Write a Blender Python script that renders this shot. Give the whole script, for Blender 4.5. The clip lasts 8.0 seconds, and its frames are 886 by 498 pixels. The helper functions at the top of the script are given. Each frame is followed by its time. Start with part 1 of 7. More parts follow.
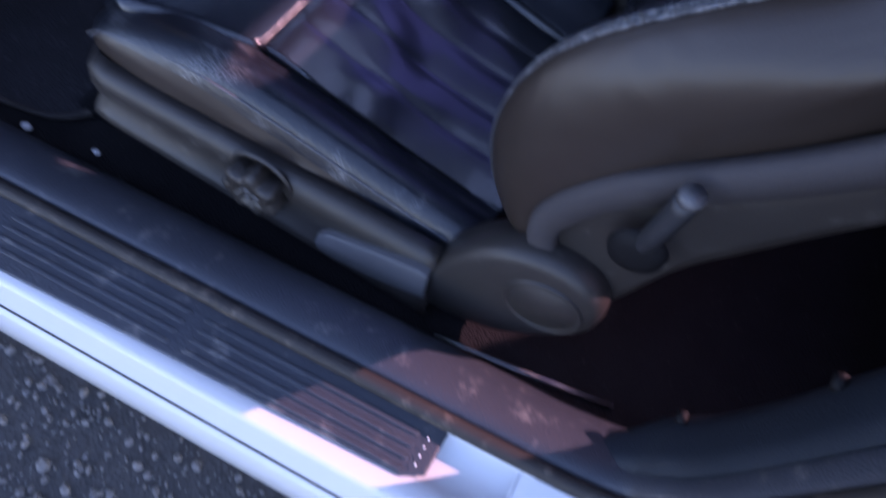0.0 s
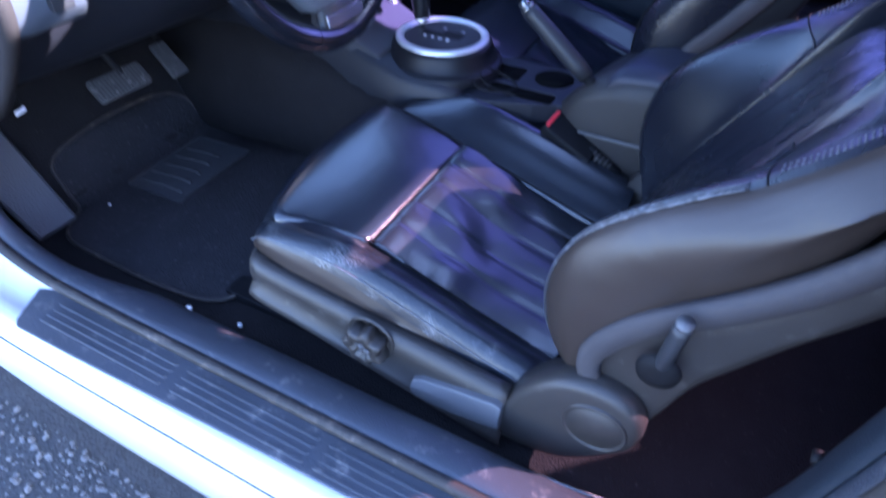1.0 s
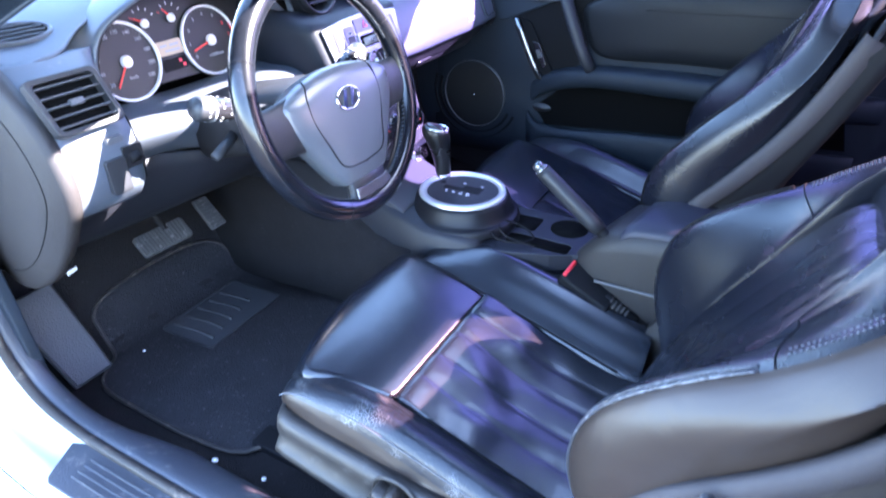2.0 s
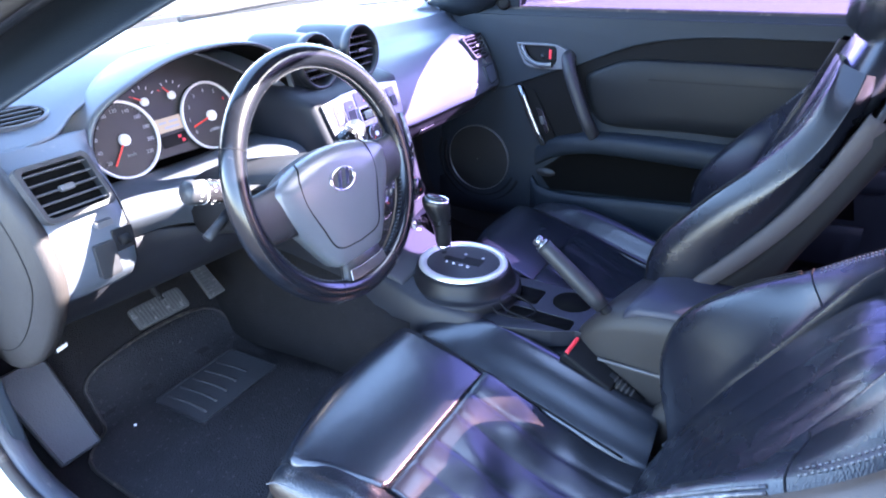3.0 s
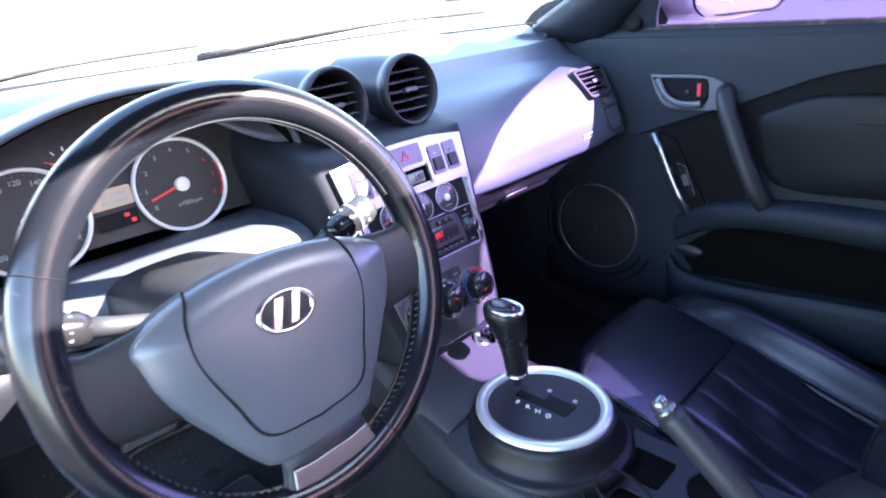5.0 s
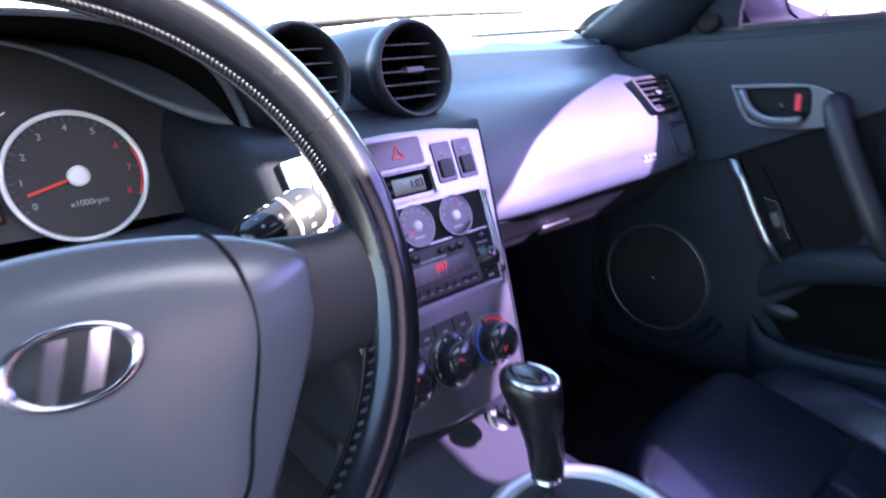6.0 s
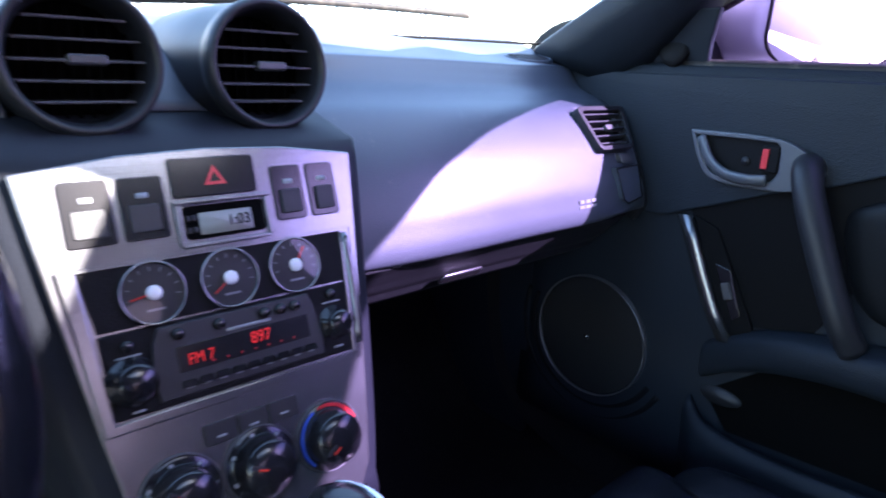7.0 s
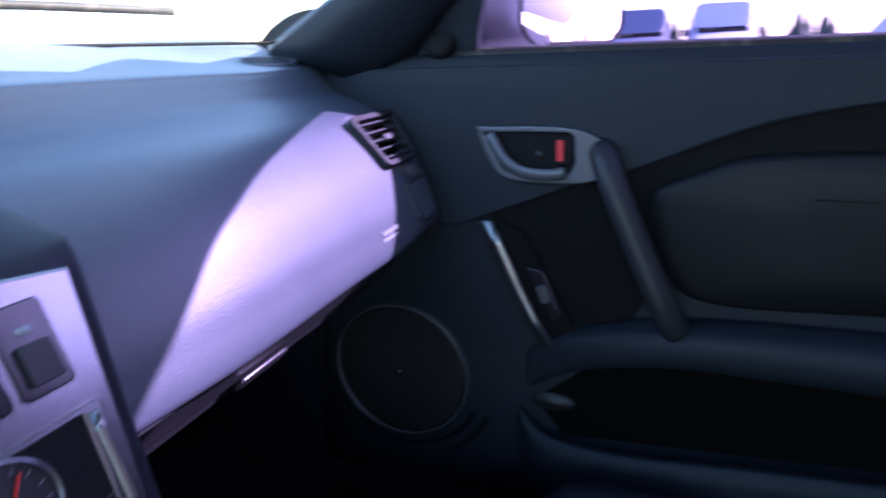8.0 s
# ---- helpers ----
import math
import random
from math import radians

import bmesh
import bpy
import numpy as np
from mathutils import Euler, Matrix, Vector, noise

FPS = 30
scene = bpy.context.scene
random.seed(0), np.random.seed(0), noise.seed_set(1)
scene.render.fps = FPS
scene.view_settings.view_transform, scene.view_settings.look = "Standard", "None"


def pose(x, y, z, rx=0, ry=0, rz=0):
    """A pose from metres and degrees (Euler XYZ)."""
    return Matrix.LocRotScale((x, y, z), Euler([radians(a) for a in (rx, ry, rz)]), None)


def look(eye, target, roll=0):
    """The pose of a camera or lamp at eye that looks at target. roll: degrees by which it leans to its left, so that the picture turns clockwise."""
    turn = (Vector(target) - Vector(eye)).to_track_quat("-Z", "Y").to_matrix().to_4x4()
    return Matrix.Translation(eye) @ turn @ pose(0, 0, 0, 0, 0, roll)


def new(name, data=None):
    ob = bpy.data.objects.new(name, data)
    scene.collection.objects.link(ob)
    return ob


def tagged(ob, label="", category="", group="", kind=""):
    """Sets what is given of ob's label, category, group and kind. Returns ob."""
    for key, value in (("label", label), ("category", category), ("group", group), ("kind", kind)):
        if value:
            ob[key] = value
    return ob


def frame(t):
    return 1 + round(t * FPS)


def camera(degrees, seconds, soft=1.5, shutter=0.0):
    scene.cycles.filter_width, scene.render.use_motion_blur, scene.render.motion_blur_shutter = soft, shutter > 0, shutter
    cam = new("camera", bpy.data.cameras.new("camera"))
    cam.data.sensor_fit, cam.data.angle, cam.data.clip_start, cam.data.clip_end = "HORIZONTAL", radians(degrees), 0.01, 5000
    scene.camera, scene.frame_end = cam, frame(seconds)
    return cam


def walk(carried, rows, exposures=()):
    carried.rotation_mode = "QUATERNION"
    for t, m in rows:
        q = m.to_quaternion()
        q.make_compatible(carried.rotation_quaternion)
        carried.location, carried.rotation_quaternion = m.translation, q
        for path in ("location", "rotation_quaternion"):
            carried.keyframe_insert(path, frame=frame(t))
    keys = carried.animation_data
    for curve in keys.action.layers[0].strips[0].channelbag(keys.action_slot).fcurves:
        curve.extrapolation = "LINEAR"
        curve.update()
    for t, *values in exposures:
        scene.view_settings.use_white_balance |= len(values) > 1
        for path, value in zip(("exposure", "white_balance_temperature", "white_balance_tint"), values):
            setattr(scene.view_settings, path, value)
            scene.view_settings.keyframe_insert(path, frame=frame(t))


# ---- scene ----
cam = camera(71.0, 8.0, soft=1.8, shutter=0.5)
PATH = [
    (0, (-0.91, -0.541, 0.876), (0.081, -0.206, -0.828), 9.4),
    (0.1, (-0.928, -0.548, 0.875), (0.150, -0.118, -0.748), 7.4),
    (0.2, (-0.946, -0.552, 0.884), (0.196, -0.056, -0.680), 5.6),
    (0.3, (-0.963, -0.554, 0.897), (0.208, -0.010, -0.630), 3.7),
    (0.5, (-1.006, -0.553, 0.939), (0.189, 0.012, -0.562), 2.1),
    (0.7, (-1.042, -0.568, 0.963), (0.206, 0.034, -0.470), 1.9),
    (1, (-1.066, -0.586, 1.009), (0.247, 0.122, -0.323), -0.0),
    (1.2, (-1.076, -0.591, 1.026), (0.287, 0.178, -0.215), -0.7),
    (1.5, (-1.079, -0.593, 1.056), (0.333, 0.224, -0.101), -1.3),
    (1.7, (-1.08, -0.587, 1.065), (0.368, 0.249, -0.033), -1.2),
    (2, (-1.061, -0.583, 1.084), (0.412, 0.287, 0.048), -1.8),
    (2.2, (-1.042, -0.582, 1.095), (0.44, 0.313, 0.093), -1.7),
    (3.3, (-0.985, -0.578, 1.118), (0.539, 0.379, 0.245), -1.9),
    (3.5, (-0.955, -0.572, 1.109), (0.464, 0.51, 0.205), -2.7),
    (3.7, (-0.905, -0.56, 1.111), (0.456, 0.599, 0.215), -4.3),
    (4, (-0.807, -0.539, 1.09), (0.506, 0.675, 0.194), -5.5),
    (4.2, (-0.743, -0.526, 1.077), (0.559, 0.685, 0.16), -6.4),
    (4.5, (-0.665, -0.491, 1.064), (0.638, 0.745, 0.183), -6.1),
    (4.7, (-0.622, -0.469, 1.057), (0.666, 0.818, 0.228), -6.1),
    (5.8, (-0.435, -0.318, 0.933), (0.879, 1.056, 0.313), -3.5),
    (6, (-0.381, -0.285, 0.911), (0.872, 1.164, 0.335), -4.2),
    (6.2, (-0.34, -0.256, 0.902), (0.895, 1.239, 0.414), -2.4),
    (6.3, (-0.316, -0.254, 0.901), (0.909, 1.248, 0.408), -1.4),
    (6.5, (-0.269, -0.253, 0.9), (0.943, 1.252, 0.383), -1.3),
    (6.7, (-0.233, -0.239, 0.902), (0.989, 1.25, 0.365), 0.6),
    (7, (-0.186, -0.233, 0.912), (1.125, 1.167, 0.344), 2.6),
    (7.2, (-0.166, -0.213, 0.91), (1.185, 1.145, 0.333), 3.5),
    (7.5, (-0.115, -0.162, 0.92), (1.376, 1.025, 0.314), 2.9),
    (7.7, (-0.096, -0.121, 0.932), (1.502, 0.916, 0.323), 0.5),
    (8, (-0.086, -0.058, 0.929), (1.697, 0.623, 0.331), -2.1),
]
walk(cam, [(t, look(eye, target, roll)) for t, eye, target, roll in PATH], exposures=[(0, 2.45, 6050, 32), (0.5, 3.27, 5400, 29), (1, 3.77, 5350, 25), (1.5, 4.4, 5600, 20), (2, 4.72, 5900, 16), (3.5, 4.74, 6200, 16), (4.5, 4.4, 6300, 15), (6, 3.86, 6350, 15), (7, 3.4, 6150, 15), (8, 3.05, 6050, 15)])

# ---- light ----
SUN_FROM = Vector((0.66, -1.0, 0.755)).normalized()
world = bpy.data.worlds.new("sky")
scene.world = world
world.use_nodes = True
wn = world.node_tree.nodes
sky = wn.new("ShaderNodeTexSky")
sky.sky_type = "NISHITA"
sky.sun_disc = False
sky.sun_elevation = math.asin(SUN_FROM.z)
sky.sun_rotation = math.atan2(SUN_FROM.x, SUN_FROM.y)
sky.dust_density = 0.6
wn["Background"].inputs["Strength"].default_value = 0.15
world.node_tree.links.new(sky.outputs["Color"], wn["Background"].inputs["Color"])
sun_data = bpy.data.lights.new("sun", "SUN")
sun_data.energy, sun_data.angle, sun_data.color = 5.0, radians(0.5), (1.0, 0.9, 0.82)
sun = new("sun", sun_data)
sun.matrix_world = look(SUN_FROM * 30, (0, 0, 0))


# ---- materials ----
def material(name, colour, rough=0.5, metal=0.0, spec=0.5, grain=0.0, grain_size=400.0, mottle=0.15, mottle_size=9.0,
             wear=None, wear_amount=0.0, wear_size=25.0, coat=0.0, rough_var=0.08, fold=0.0, fold_size=14.0, vary=0.0, cracks=None, crack_size=150.0, brushed=0.0):
    """A surface with colour mottling, roughness variation, optional worn scuffs, fine grain and broad folds in its relief."""
    m = bpy.data.materials.new(name)
    m.use_nodes = True
    n, l = m.node_tree.nodes, m.node_tree.links
    b = n["Principled BSDF"]
    tc = n.new("ShaderNodeTexCoord")
    ns = n.new("ShaderNodeTexNoise")
    ns.inputs["Scale"].default_value, ns.inputs["Detail"].default_value = mottle_size, 6
    l.new(tc.outputs["Object"], ns.inputs["Vector"])
    mix = n.new("ShaderNodeMixRGB")
    mix.inputs["Color1"].default_value = (*[c * (1 - mottle) for c in colour], 1)
    mix.inputs["Color2"].default_value = (*[min(1, c * (1 + mottle)) for c in colour], 1)
    l.new(ns.outputs["Fac"], mix.inputs["Fac"])
    out = mix.outputs["Color"]
    if wear:
        nw = n.new("ShaderNodeTexNoise")
        nw.inputs["Scale"].default_value, nw.inputs["Detail"].default_value, nw.inputs["Roughness"].default_value = wear_size, 9, 0.72
        l.new(tc.outputs["Object"], nw.inputs["Vector"])
        rp = n.new("ShaderNodeValToRGB")
        rp.color_ramp.elements[0].position, rp.color_ramp.elements[1].position = 0.62 - 0.2 * wear_amount, 0.78 - 0.1 * wear_amount
        l.new(nw.outputs["Fac"], rp.inputs["Fac"])
        mw = n.new("ShaderNodeMixRGB")
        l.new(rp.outputs["Color"], mw.inputs["Fac"])
        l.new(out, mw.inputs["Color1"])
        mw.inputs["Color2"].default_value = (*wear, 1)
        out = mw.outputs["Color"]
    if cracks:
        vo = n.new("ShaderNodeTexVoronoi")
        vo.feature = "DISTANCE_TO_EDGE"
        vo.inputs["Scale"].default_value = crack_size
        wv = n.new("ShaderNodeVectorMath")
        wv.operation = "MULTIPLY_ADD"
        nd = n.new("ShaderNodeTexNoise")
        nd.inputs["Scale"].default_value = crack_size * 0.5
        l.new(tc.outputs["Object"], nd.inputs["Vector"])
        l.new(nd.outputs["Color"], wv.inputs[0])
        wv.inputs[1].default_value = (0.006, 0.006, 0.006)
        l.new(tc.outputs["Object"], wv.inputs[2])
        l.new(wv.outputs["Vector"], vo.inputs["Vector"])
        ce = n.new("ShaderNodeMapRange")
        ce.inputs["From Min"].default_value, ce.inputs["From Max"].default_value = 0.10, 0.02
        l.new(vo.outputs["Distance"], ce.inputs["Value"])
        nm = n.new("ShaderNodeTexNoise")
        nm.inputs["Scale"].default_value, nm.inputs["Detail"].default_value = 16, 5
        l.new(tc.outputs["Object"], nm.inputs["Vector"])
        cm = n.new("ShaderNodeMapRange")
        cm.inputs["From Min"].default_value, cm.inputs["From Max"].default_value = 0.53, 0.68
        l.new(nm.outputs["Fac"], cm.inputs["Value"])
        cx_ = n.new("ShaderNodeMath")
        cx_.operation = "MULTIPLY"
        l.new(ce.outputs["Result"], cx_.inputs[0])
        l.new(cm.outputs["Result"], cx_.inputs[1])
        mc = n.new("ShaderNodeMixRGB")
        l.new(cx_.outputs["Value"], mc.inputs["Fac"])
        l.new(out, mc.inputs["Color1"])
        mc.inputs["Color2"].default_value = (*cracks, 1)
        out = mc.outputs["Color"]
    if vary:
        oi = n.new("ShaderNodeObjectInfo")
        hs = n.new("ShaderNodeHueSaturation")
        mr = n.new("ShaderNodeMapRange")
        mr.inputs["To Min"].default_value, mr.inputs["To Max"].default_value = 1 - vary, 1 + vary
        l.new(oi.outputs["Random"], mr.inputs["Value"])
        l.new(mr.outputs["Result"], hs.inputs["Value"])
        l.new(out, hs.inputs["Color"])
        out = hs.outputs["Color"]
    l.new(out, b.inputs["Base Color"])
    b.inputs["Metallic"].default_value = metal
    b.inputs["Specular IOR Level"].default_value = spec
    b.inputs["Coat Weight"].default_value = coat
    b.inputs["Coat Roughness"].default_value = 0.08
    rr = n.new("ShaderNodeMapRange")
    rr.inputs["To Min"].default_value, rr.inputs["To Max"].default_value = max(0.02, rough - rough_var), min(1, rough + rough_var)
    l.new(ns.outputs["Fac"], rr.inputs["Value"])
    l.new(rr.outputs["Result"], b.inputs["Roughness"])
    normal = None
    if fold:
        nf = n.new("ShaderNodeTexNoise")
        nf.inputs["Scale"].default_value, nf.inputs["Detail"].default_value, nf.inputs["Distortion"].default_value = fold_size, 2.5, 0.8
        l.new(tc.outputs["Object"], nf.inputs["Vector"])
        bf = n.new("ShaderNodeBump")
        bf.inputs["Strength"].default_value, bf.inputs["Distance"].default_value = fold, 0.01
        l.new(nf.outputs["Fac"], bf.inputs["Height"])
        normal = bf.outputs["Normal"]
    if grain:
        ng = n.new("ShaderNodeTexVoronoi")
        ng.inputs["Scale"].default_value = grain_size
        l.new(tc.outputs["Object"], ng.inputs["Vector"])
        bg = n.new("ShaderNodeBump")
        bg.inputs["Strength"].default_value, bg.inputs["Distance"].default_value = grain, 0.002
        l.new(ng.outputs["Distance"], bg.inputs["Height"])
        if normal:
            l.new(normal, bg.inputs["Normal"])
        normal = bg.outputs["Normal"]
    if brushed:
        mp, nb, bb_ = n.new("ShaderNodeMapping"), n.new("ShaderNodeTexNoise"), n.new("ShaderNodeBump")
        mp.inputs["Scale"].default_value = (9, 900, 900)
        nb.inputs["Scale"].default_value, nb.inputs["Detail"].default_value = 1.0, 3
        bb_.inputs["Strength"].default_value, bb_.inputs["Distance"].default_value = brushed, 0.002
        l.new(tc.outputs["Object"], mp.inputs["Vector"])
        l.new(mp.outputs["Vector"], nb.inputs["Vector"])
        l.new(nb.outputs["Fac"], bb_.inputs["Height"])
        if normal:
            l.new(normal, bb_.inputs["Normal"])
        normal = bb_.outputs["Normal"]
    if normal:
        l.new(normal, b.inputs["Normal"])
    return m


def glow(name, colour, strength):
    m = bpy.data.materials.new(name)
    m.use_nodes = True
    b = m.node_tree.nodes["Principled BSDF"]
    b.inputs["Base Color"].default_value = (*[c * 0.3 for c in colour], 1)
    b.inputs["Emission Color"].default_value = (*colour, 1)
    b.inputs["Emission Strength"].default_value = strength
    return m


def glass(name, tint, gloss=0.5):
    """A thin pane: tinted see-through with a mirror sheen by Fresnel."""
    m = bpy.data.materials.new(name)
    m.use_nodes = True
    n, l = m.node_tree.nodes, m.node_tree.links
    n.remove(n["Principled BSDF"])
    tr, gl, fr, pw, ma, mx = (n.new("ShaderNode" + k) for k in ("BsdfTransparent", "BsdfGlossy", "LayerWeight", "Math", "Math", "MixShader"))
    tr.inputs["Color"].default_value = (*tint, 1)
    gl.inputs["Roughness"].default_value = 0.02
    gl.inputs["Color"].default_value = (gloss, gloss, gloss, 1)
    pw.operation, ma.operation = "POWER", "MULTIPLY_ADD"
    pw.inputs[1].default_value, ma.inputs[1].default_value, ma.inputs[2].default_value = 5.0, 0.8, 0.04
    l.new(fr.outputs["Facing"], pw.inputs[0])
    l.new(pw.outputs["Value"], ma.inputs[0])
    l.new(ma.outputs["Value"], mx.inputs["Fac"])
    l.new(tr.outputs["BSDF"], mx.inputs[1])
    l.new(gl.outputs["BSDF"], mx.inputs[2])
    l.new(mx.outputs["Shader"], n["Material Output"].inputs["Surface"])
    return m


LEATHER = material("black_leather", (0.009, 0.011, 0.016), 0.26, spec=0.7, coat=0.16, grain=0.10, grain_size=520, mottle=0.2, mottle_size=14,
                   rough_var=0.03, fold=0.06, fold_size=7)
LEATHER_WORN = material("cracked_black_leather", (0.03, 0.032, 0.04), 0.42, spec=0.7, grain=0.5, grain_size=240, mottle=0.35, mottle_size=20,
                        wear=(0.20, 0.21, 0.23), wear_amount=0.55, wear_size=70, fold=0.3, fold_size=22)
LEATHER_CREST = material("crazed_black_leather", (0.010, 0.012, 0.017), 0.34, spec=0.5, grain=0.18, grain_size=190, mottle=0.3, mottle_size=14, wear=(0.05, 0.055, 0.065), wear_amount=0.2, wear_size=60, cracks=(0.17, 0.17, 0.175), crack_size=190)
LEATHER_BACK = material("cracked_gloss_leather", (0.010, 0.012, 0.018), 0.28, spec=0.55, coat=0.1, grain=0.1, grain_size=480, mottle=0.3, mottle_size=14, fold=0.1, fold_size=10, cracks=(0.2, 0.2, 0.205), crack_size=170)
# duller, darker copy of the leather: the seat back's shade is in it
LEATHER_DULL = material("shaded_dull_leather", (0.006, 0.007, 0.011), 0.27, spec=0.42, grain=0.12, grain_size=480, mottle=0.2, mottle_size=14, rough_var=0.03, fold=0.04, fold_size=6)
LID = material("blue_black_vinyl", (0.013, 0.014, 0.026), 0.5, spec=0.4, grain=0.2, grain_size=420, mottle=0.15)
STRIP = material("grey_brown_seat_strip", (0.050, 0.046, 0.048), 0.65, spec=0.15, grain=0.2, grain_size=600, mottle=0.15)
# same black leather; the ground's brown reflection is put into its colour
LEATHER_SIDE = material("brown_sheen_leather", (0.028, 0.0205, 0.0165), 0.38, spec=0.40, grain=0.05, grain_size=600, mottle=0.25, mottle_size=8, fold=0.3, fold_size=9)
THREAD = material("grey_thread", (0.09, 0.095, 0.11), 0.8)
PLASTIC = material("black_grained_plastic", (0.020, 0.021, 0.024), 0.46, spec=0.4, grain=0.08, grain_size=900, mottle=0.2, mottle_size=11,
                   wear=(0.04, 0.04, 0.042), wear_amount=0.1, wear_size=30)
PLASTIC_DASH = material("charcoal_dashboard_plastic", (0.058, 0.069, 0.088), 0.43, spec=0.65, grain=0.12, grain_size=850, mottle=0.12, mottle_size=6,
                        wear=(0.13, 0.13, 0.135), wear_amount=0.08, wear_size=40)
PLASTIC_DARK = material("matt_black_plastic", (0.006, 0.006, 0.007), 0.65, spec=0.15, grain=0.2, grain_size=600)
CONSOLE = material("dark_console_plastic", (0.012, 0.013, 0.018), 0.5, spec=0.3, grain=0.1, grain_size=600, mottle=0.2, wear=(0.03, 0.03, 0.035), wear_amount=0.12, wear_size=40)
SLAT = material("dark_slat_plastic", (0.050, 0.051, 0.058), 0.36, spec=0.5, grain=0.1, grain_size=700, mottle=0.1)
# dash plastic darkened: the wheel's shade is put into the housing's colour
HOUSING_SHADED = material("shaded_housing_plastic", (0.014, 0.016, 0.022), 0.5, spec=0.2, grain=0.06, grain_size=700, mottle=0.12)
VENT_RING = material("satin_black_vent", (0.013, 0.014, 0.018), 0.42, spec=0.4, grain=0.05, grain_size=600, mottle=0.12)
PLASTIC_GREY = material("grey_satin_plastic", (0.075, 0.075, 0.080), 0.40, spec=0.5, grain=0.2, grain_size=700, mottle=0.1)
PLASTIC_GLOSS = material("gloss_black_plastic", (0.012, 0.012, 0.014), 0.18, spec=0.5, mottle=0.1, rough_var=0.05)
HUB_PLASTIC = material("dark_grey_wheel_plastic", (0.088, 0.097, 0.110), 0.30, spec=0.75, grain=0.04, grain_size=700, mottle=0.12)
SKIRT = material("dusty_brown_black_plastic", (0.026, 0.023, 0.021), 0.45, spec=0.4, grain=0.12, grain_size=500, mottle=0.3, wear=(0.07, 0.065, 0.06), wear_amount=0.22, wear_size=38)
PLASTIC_SCUFF = material("scuffed_sill_plastic", (0.032, 0.036, 0.046), 0.42, spec=0.5, grain=0.25, grain_size=500, mottle=0.25,
                         wear=(0.16, 0.155, 0.15), wear_amount=0.28, wear_size=34)
PLASTIC_DOOR = material("black_door_plastic", (0.012, 0.017, 0.024), 0.55, spec=0.26, grain=0.3, grain_size=650, mottle=0.2, mottle_size=7)
# near-black: the shade in the door's recess is put into this vinyl
RECESS_VINYL = material("shaded_black_vinyl", (0.0045, 0.0045, 0.005), 0.7, spec=0.12, grain=0.1, grain_size=420, mottle=0.2)
VINYL = material("black_padded_vinyl", (0.006, 0.007, 0.0085), 0.5, spec=0.22, grain=0.12, grain_size=420, mottle=0.2)
SILVER = material("brushed_silver_plastic", (0.22, 0.224, 0.234), 0.24, metal=0.88, mottle=0.06, mottle_size=30, rough_var=0.03, brushed=0.05)
RING_WHITE = material("bright_silver_ring", (0.72, 0.72, 0.73), 0.35, metal=0.25, mottle=0.04)
RING_DULL = material("dull_silver_ring", (0.20, 0.20, 0.21), 0.42, metal=0.7, mottle=0.1, rough_var=0.03)
CHROME = material("chrome", (0.8, 0.8, 0.82), 0.12, metal=1.0, mottle=0.04, rough_var=0.04)
RUBBER = material("black_rubber", (0.026, 0.023, 0.021), 0.6, spec=0.3, mottle=0.3, wear=(0.13, 0.105, 0.085), wear_amount=0.4, wear_size=34)
CARPET = material("black_carpet", (0.014, 0.013, 0.014), 0.95, spec=0.1, grain=0.9, grain_size=380, mottle=0.35, mottle_size=26,
                  wear=(0.07, 0.068, 0.066), wear_amount=0.05, wear_size=120)
CARPET_MAT = material("dusty_floor_mat", (0.020, 0.0195, 0.022), 0.95, spec=0.15, grain=1.0, grain_size=300, mottle=0.4, mottle_size=16,
                      wear=(0.10, 0.098, 0.096), wear_amount=0.22, wear_size=110)
PEDAL_RUBBER = material("dusty_pedal_rubber", (0.045, 0.045, 0.046), 0.7, spec=0.3, mottle=0.3, mottle_size=60, wear=(0.22, 0.21, 0.2), wear_amount=0.3, wear_size=80)
PAINT = material("white_car_paint", (0.53, 0.535, 0.54), 0.32, coat=0.25, mottle=0.05, wear=(0.55, 0.54, 0.52), wear_amount=0.12, wear_size=16)
RED = material("red_plastic", (0.65, 0.03, 0.04), 0.4, mottle=0.1)
RED_NEEDLE = material("red_needle", (0.75, 0.04, 0.02), 0.4, mottle=0.05)
BLUE = material("blue_print", (0.03, 0.09, 0.5), 0.5, mottle=0.05)
WHITE = material("white_print", (0.78, 0.78, 0.78), 0.5, mottle=0.04)
GREY_PRINT = material("grey_print", (0.30, 0.31, 0.33), 0.5, mottle=0.05)
DIM_PRINT = material("dim_grey_print", (0.07, 0.072, 0.08), 0.5, mottle=0.05)
GAUGE_FACE = material("dark_gauge_face", (0.02, 0.02, 0.023), 0.55, mottle=0.15)
LCD = material("pale_liquid_crystal", (0.30, 0.29, 0.27), 0.35, mottle=0.05)
LCD_AMBER = material("amber_display", (0.42, 0.33, 0.22), 0.4, mottle=0.06)
RADIO_RED = glow("radio_red", (1.0, 0.02, 0.015), 0.06)
RADIO_DIM = glow("radio_dim_red", (0.8, 0.02, 0.02), 0.02)
GLASS = glass("clear_glass", (0.93, 0.97, 0.96))
GLASS_PURPLE = glass("purple_tinted_glass", (0.37, 0.29, 0.62))
GLASS_DARK = glass("dark_privacy_glass", (0.34, 0.22, 0.25))
GLASS_SMOKE = glass("gauge_glass", (0.9, 0.9, 0.9), 0.6)
HEADLINER = material("dark_headliner", (0.10, 0.10, 0.105), 0.9, spec=0.1, grain=0.5, grain_size=400)
MIRROR = material("mirror_glass", (0.85, 0.86, 0.88), 0.03, metal=1.0, mottle=0.02, rough_var=0.01)
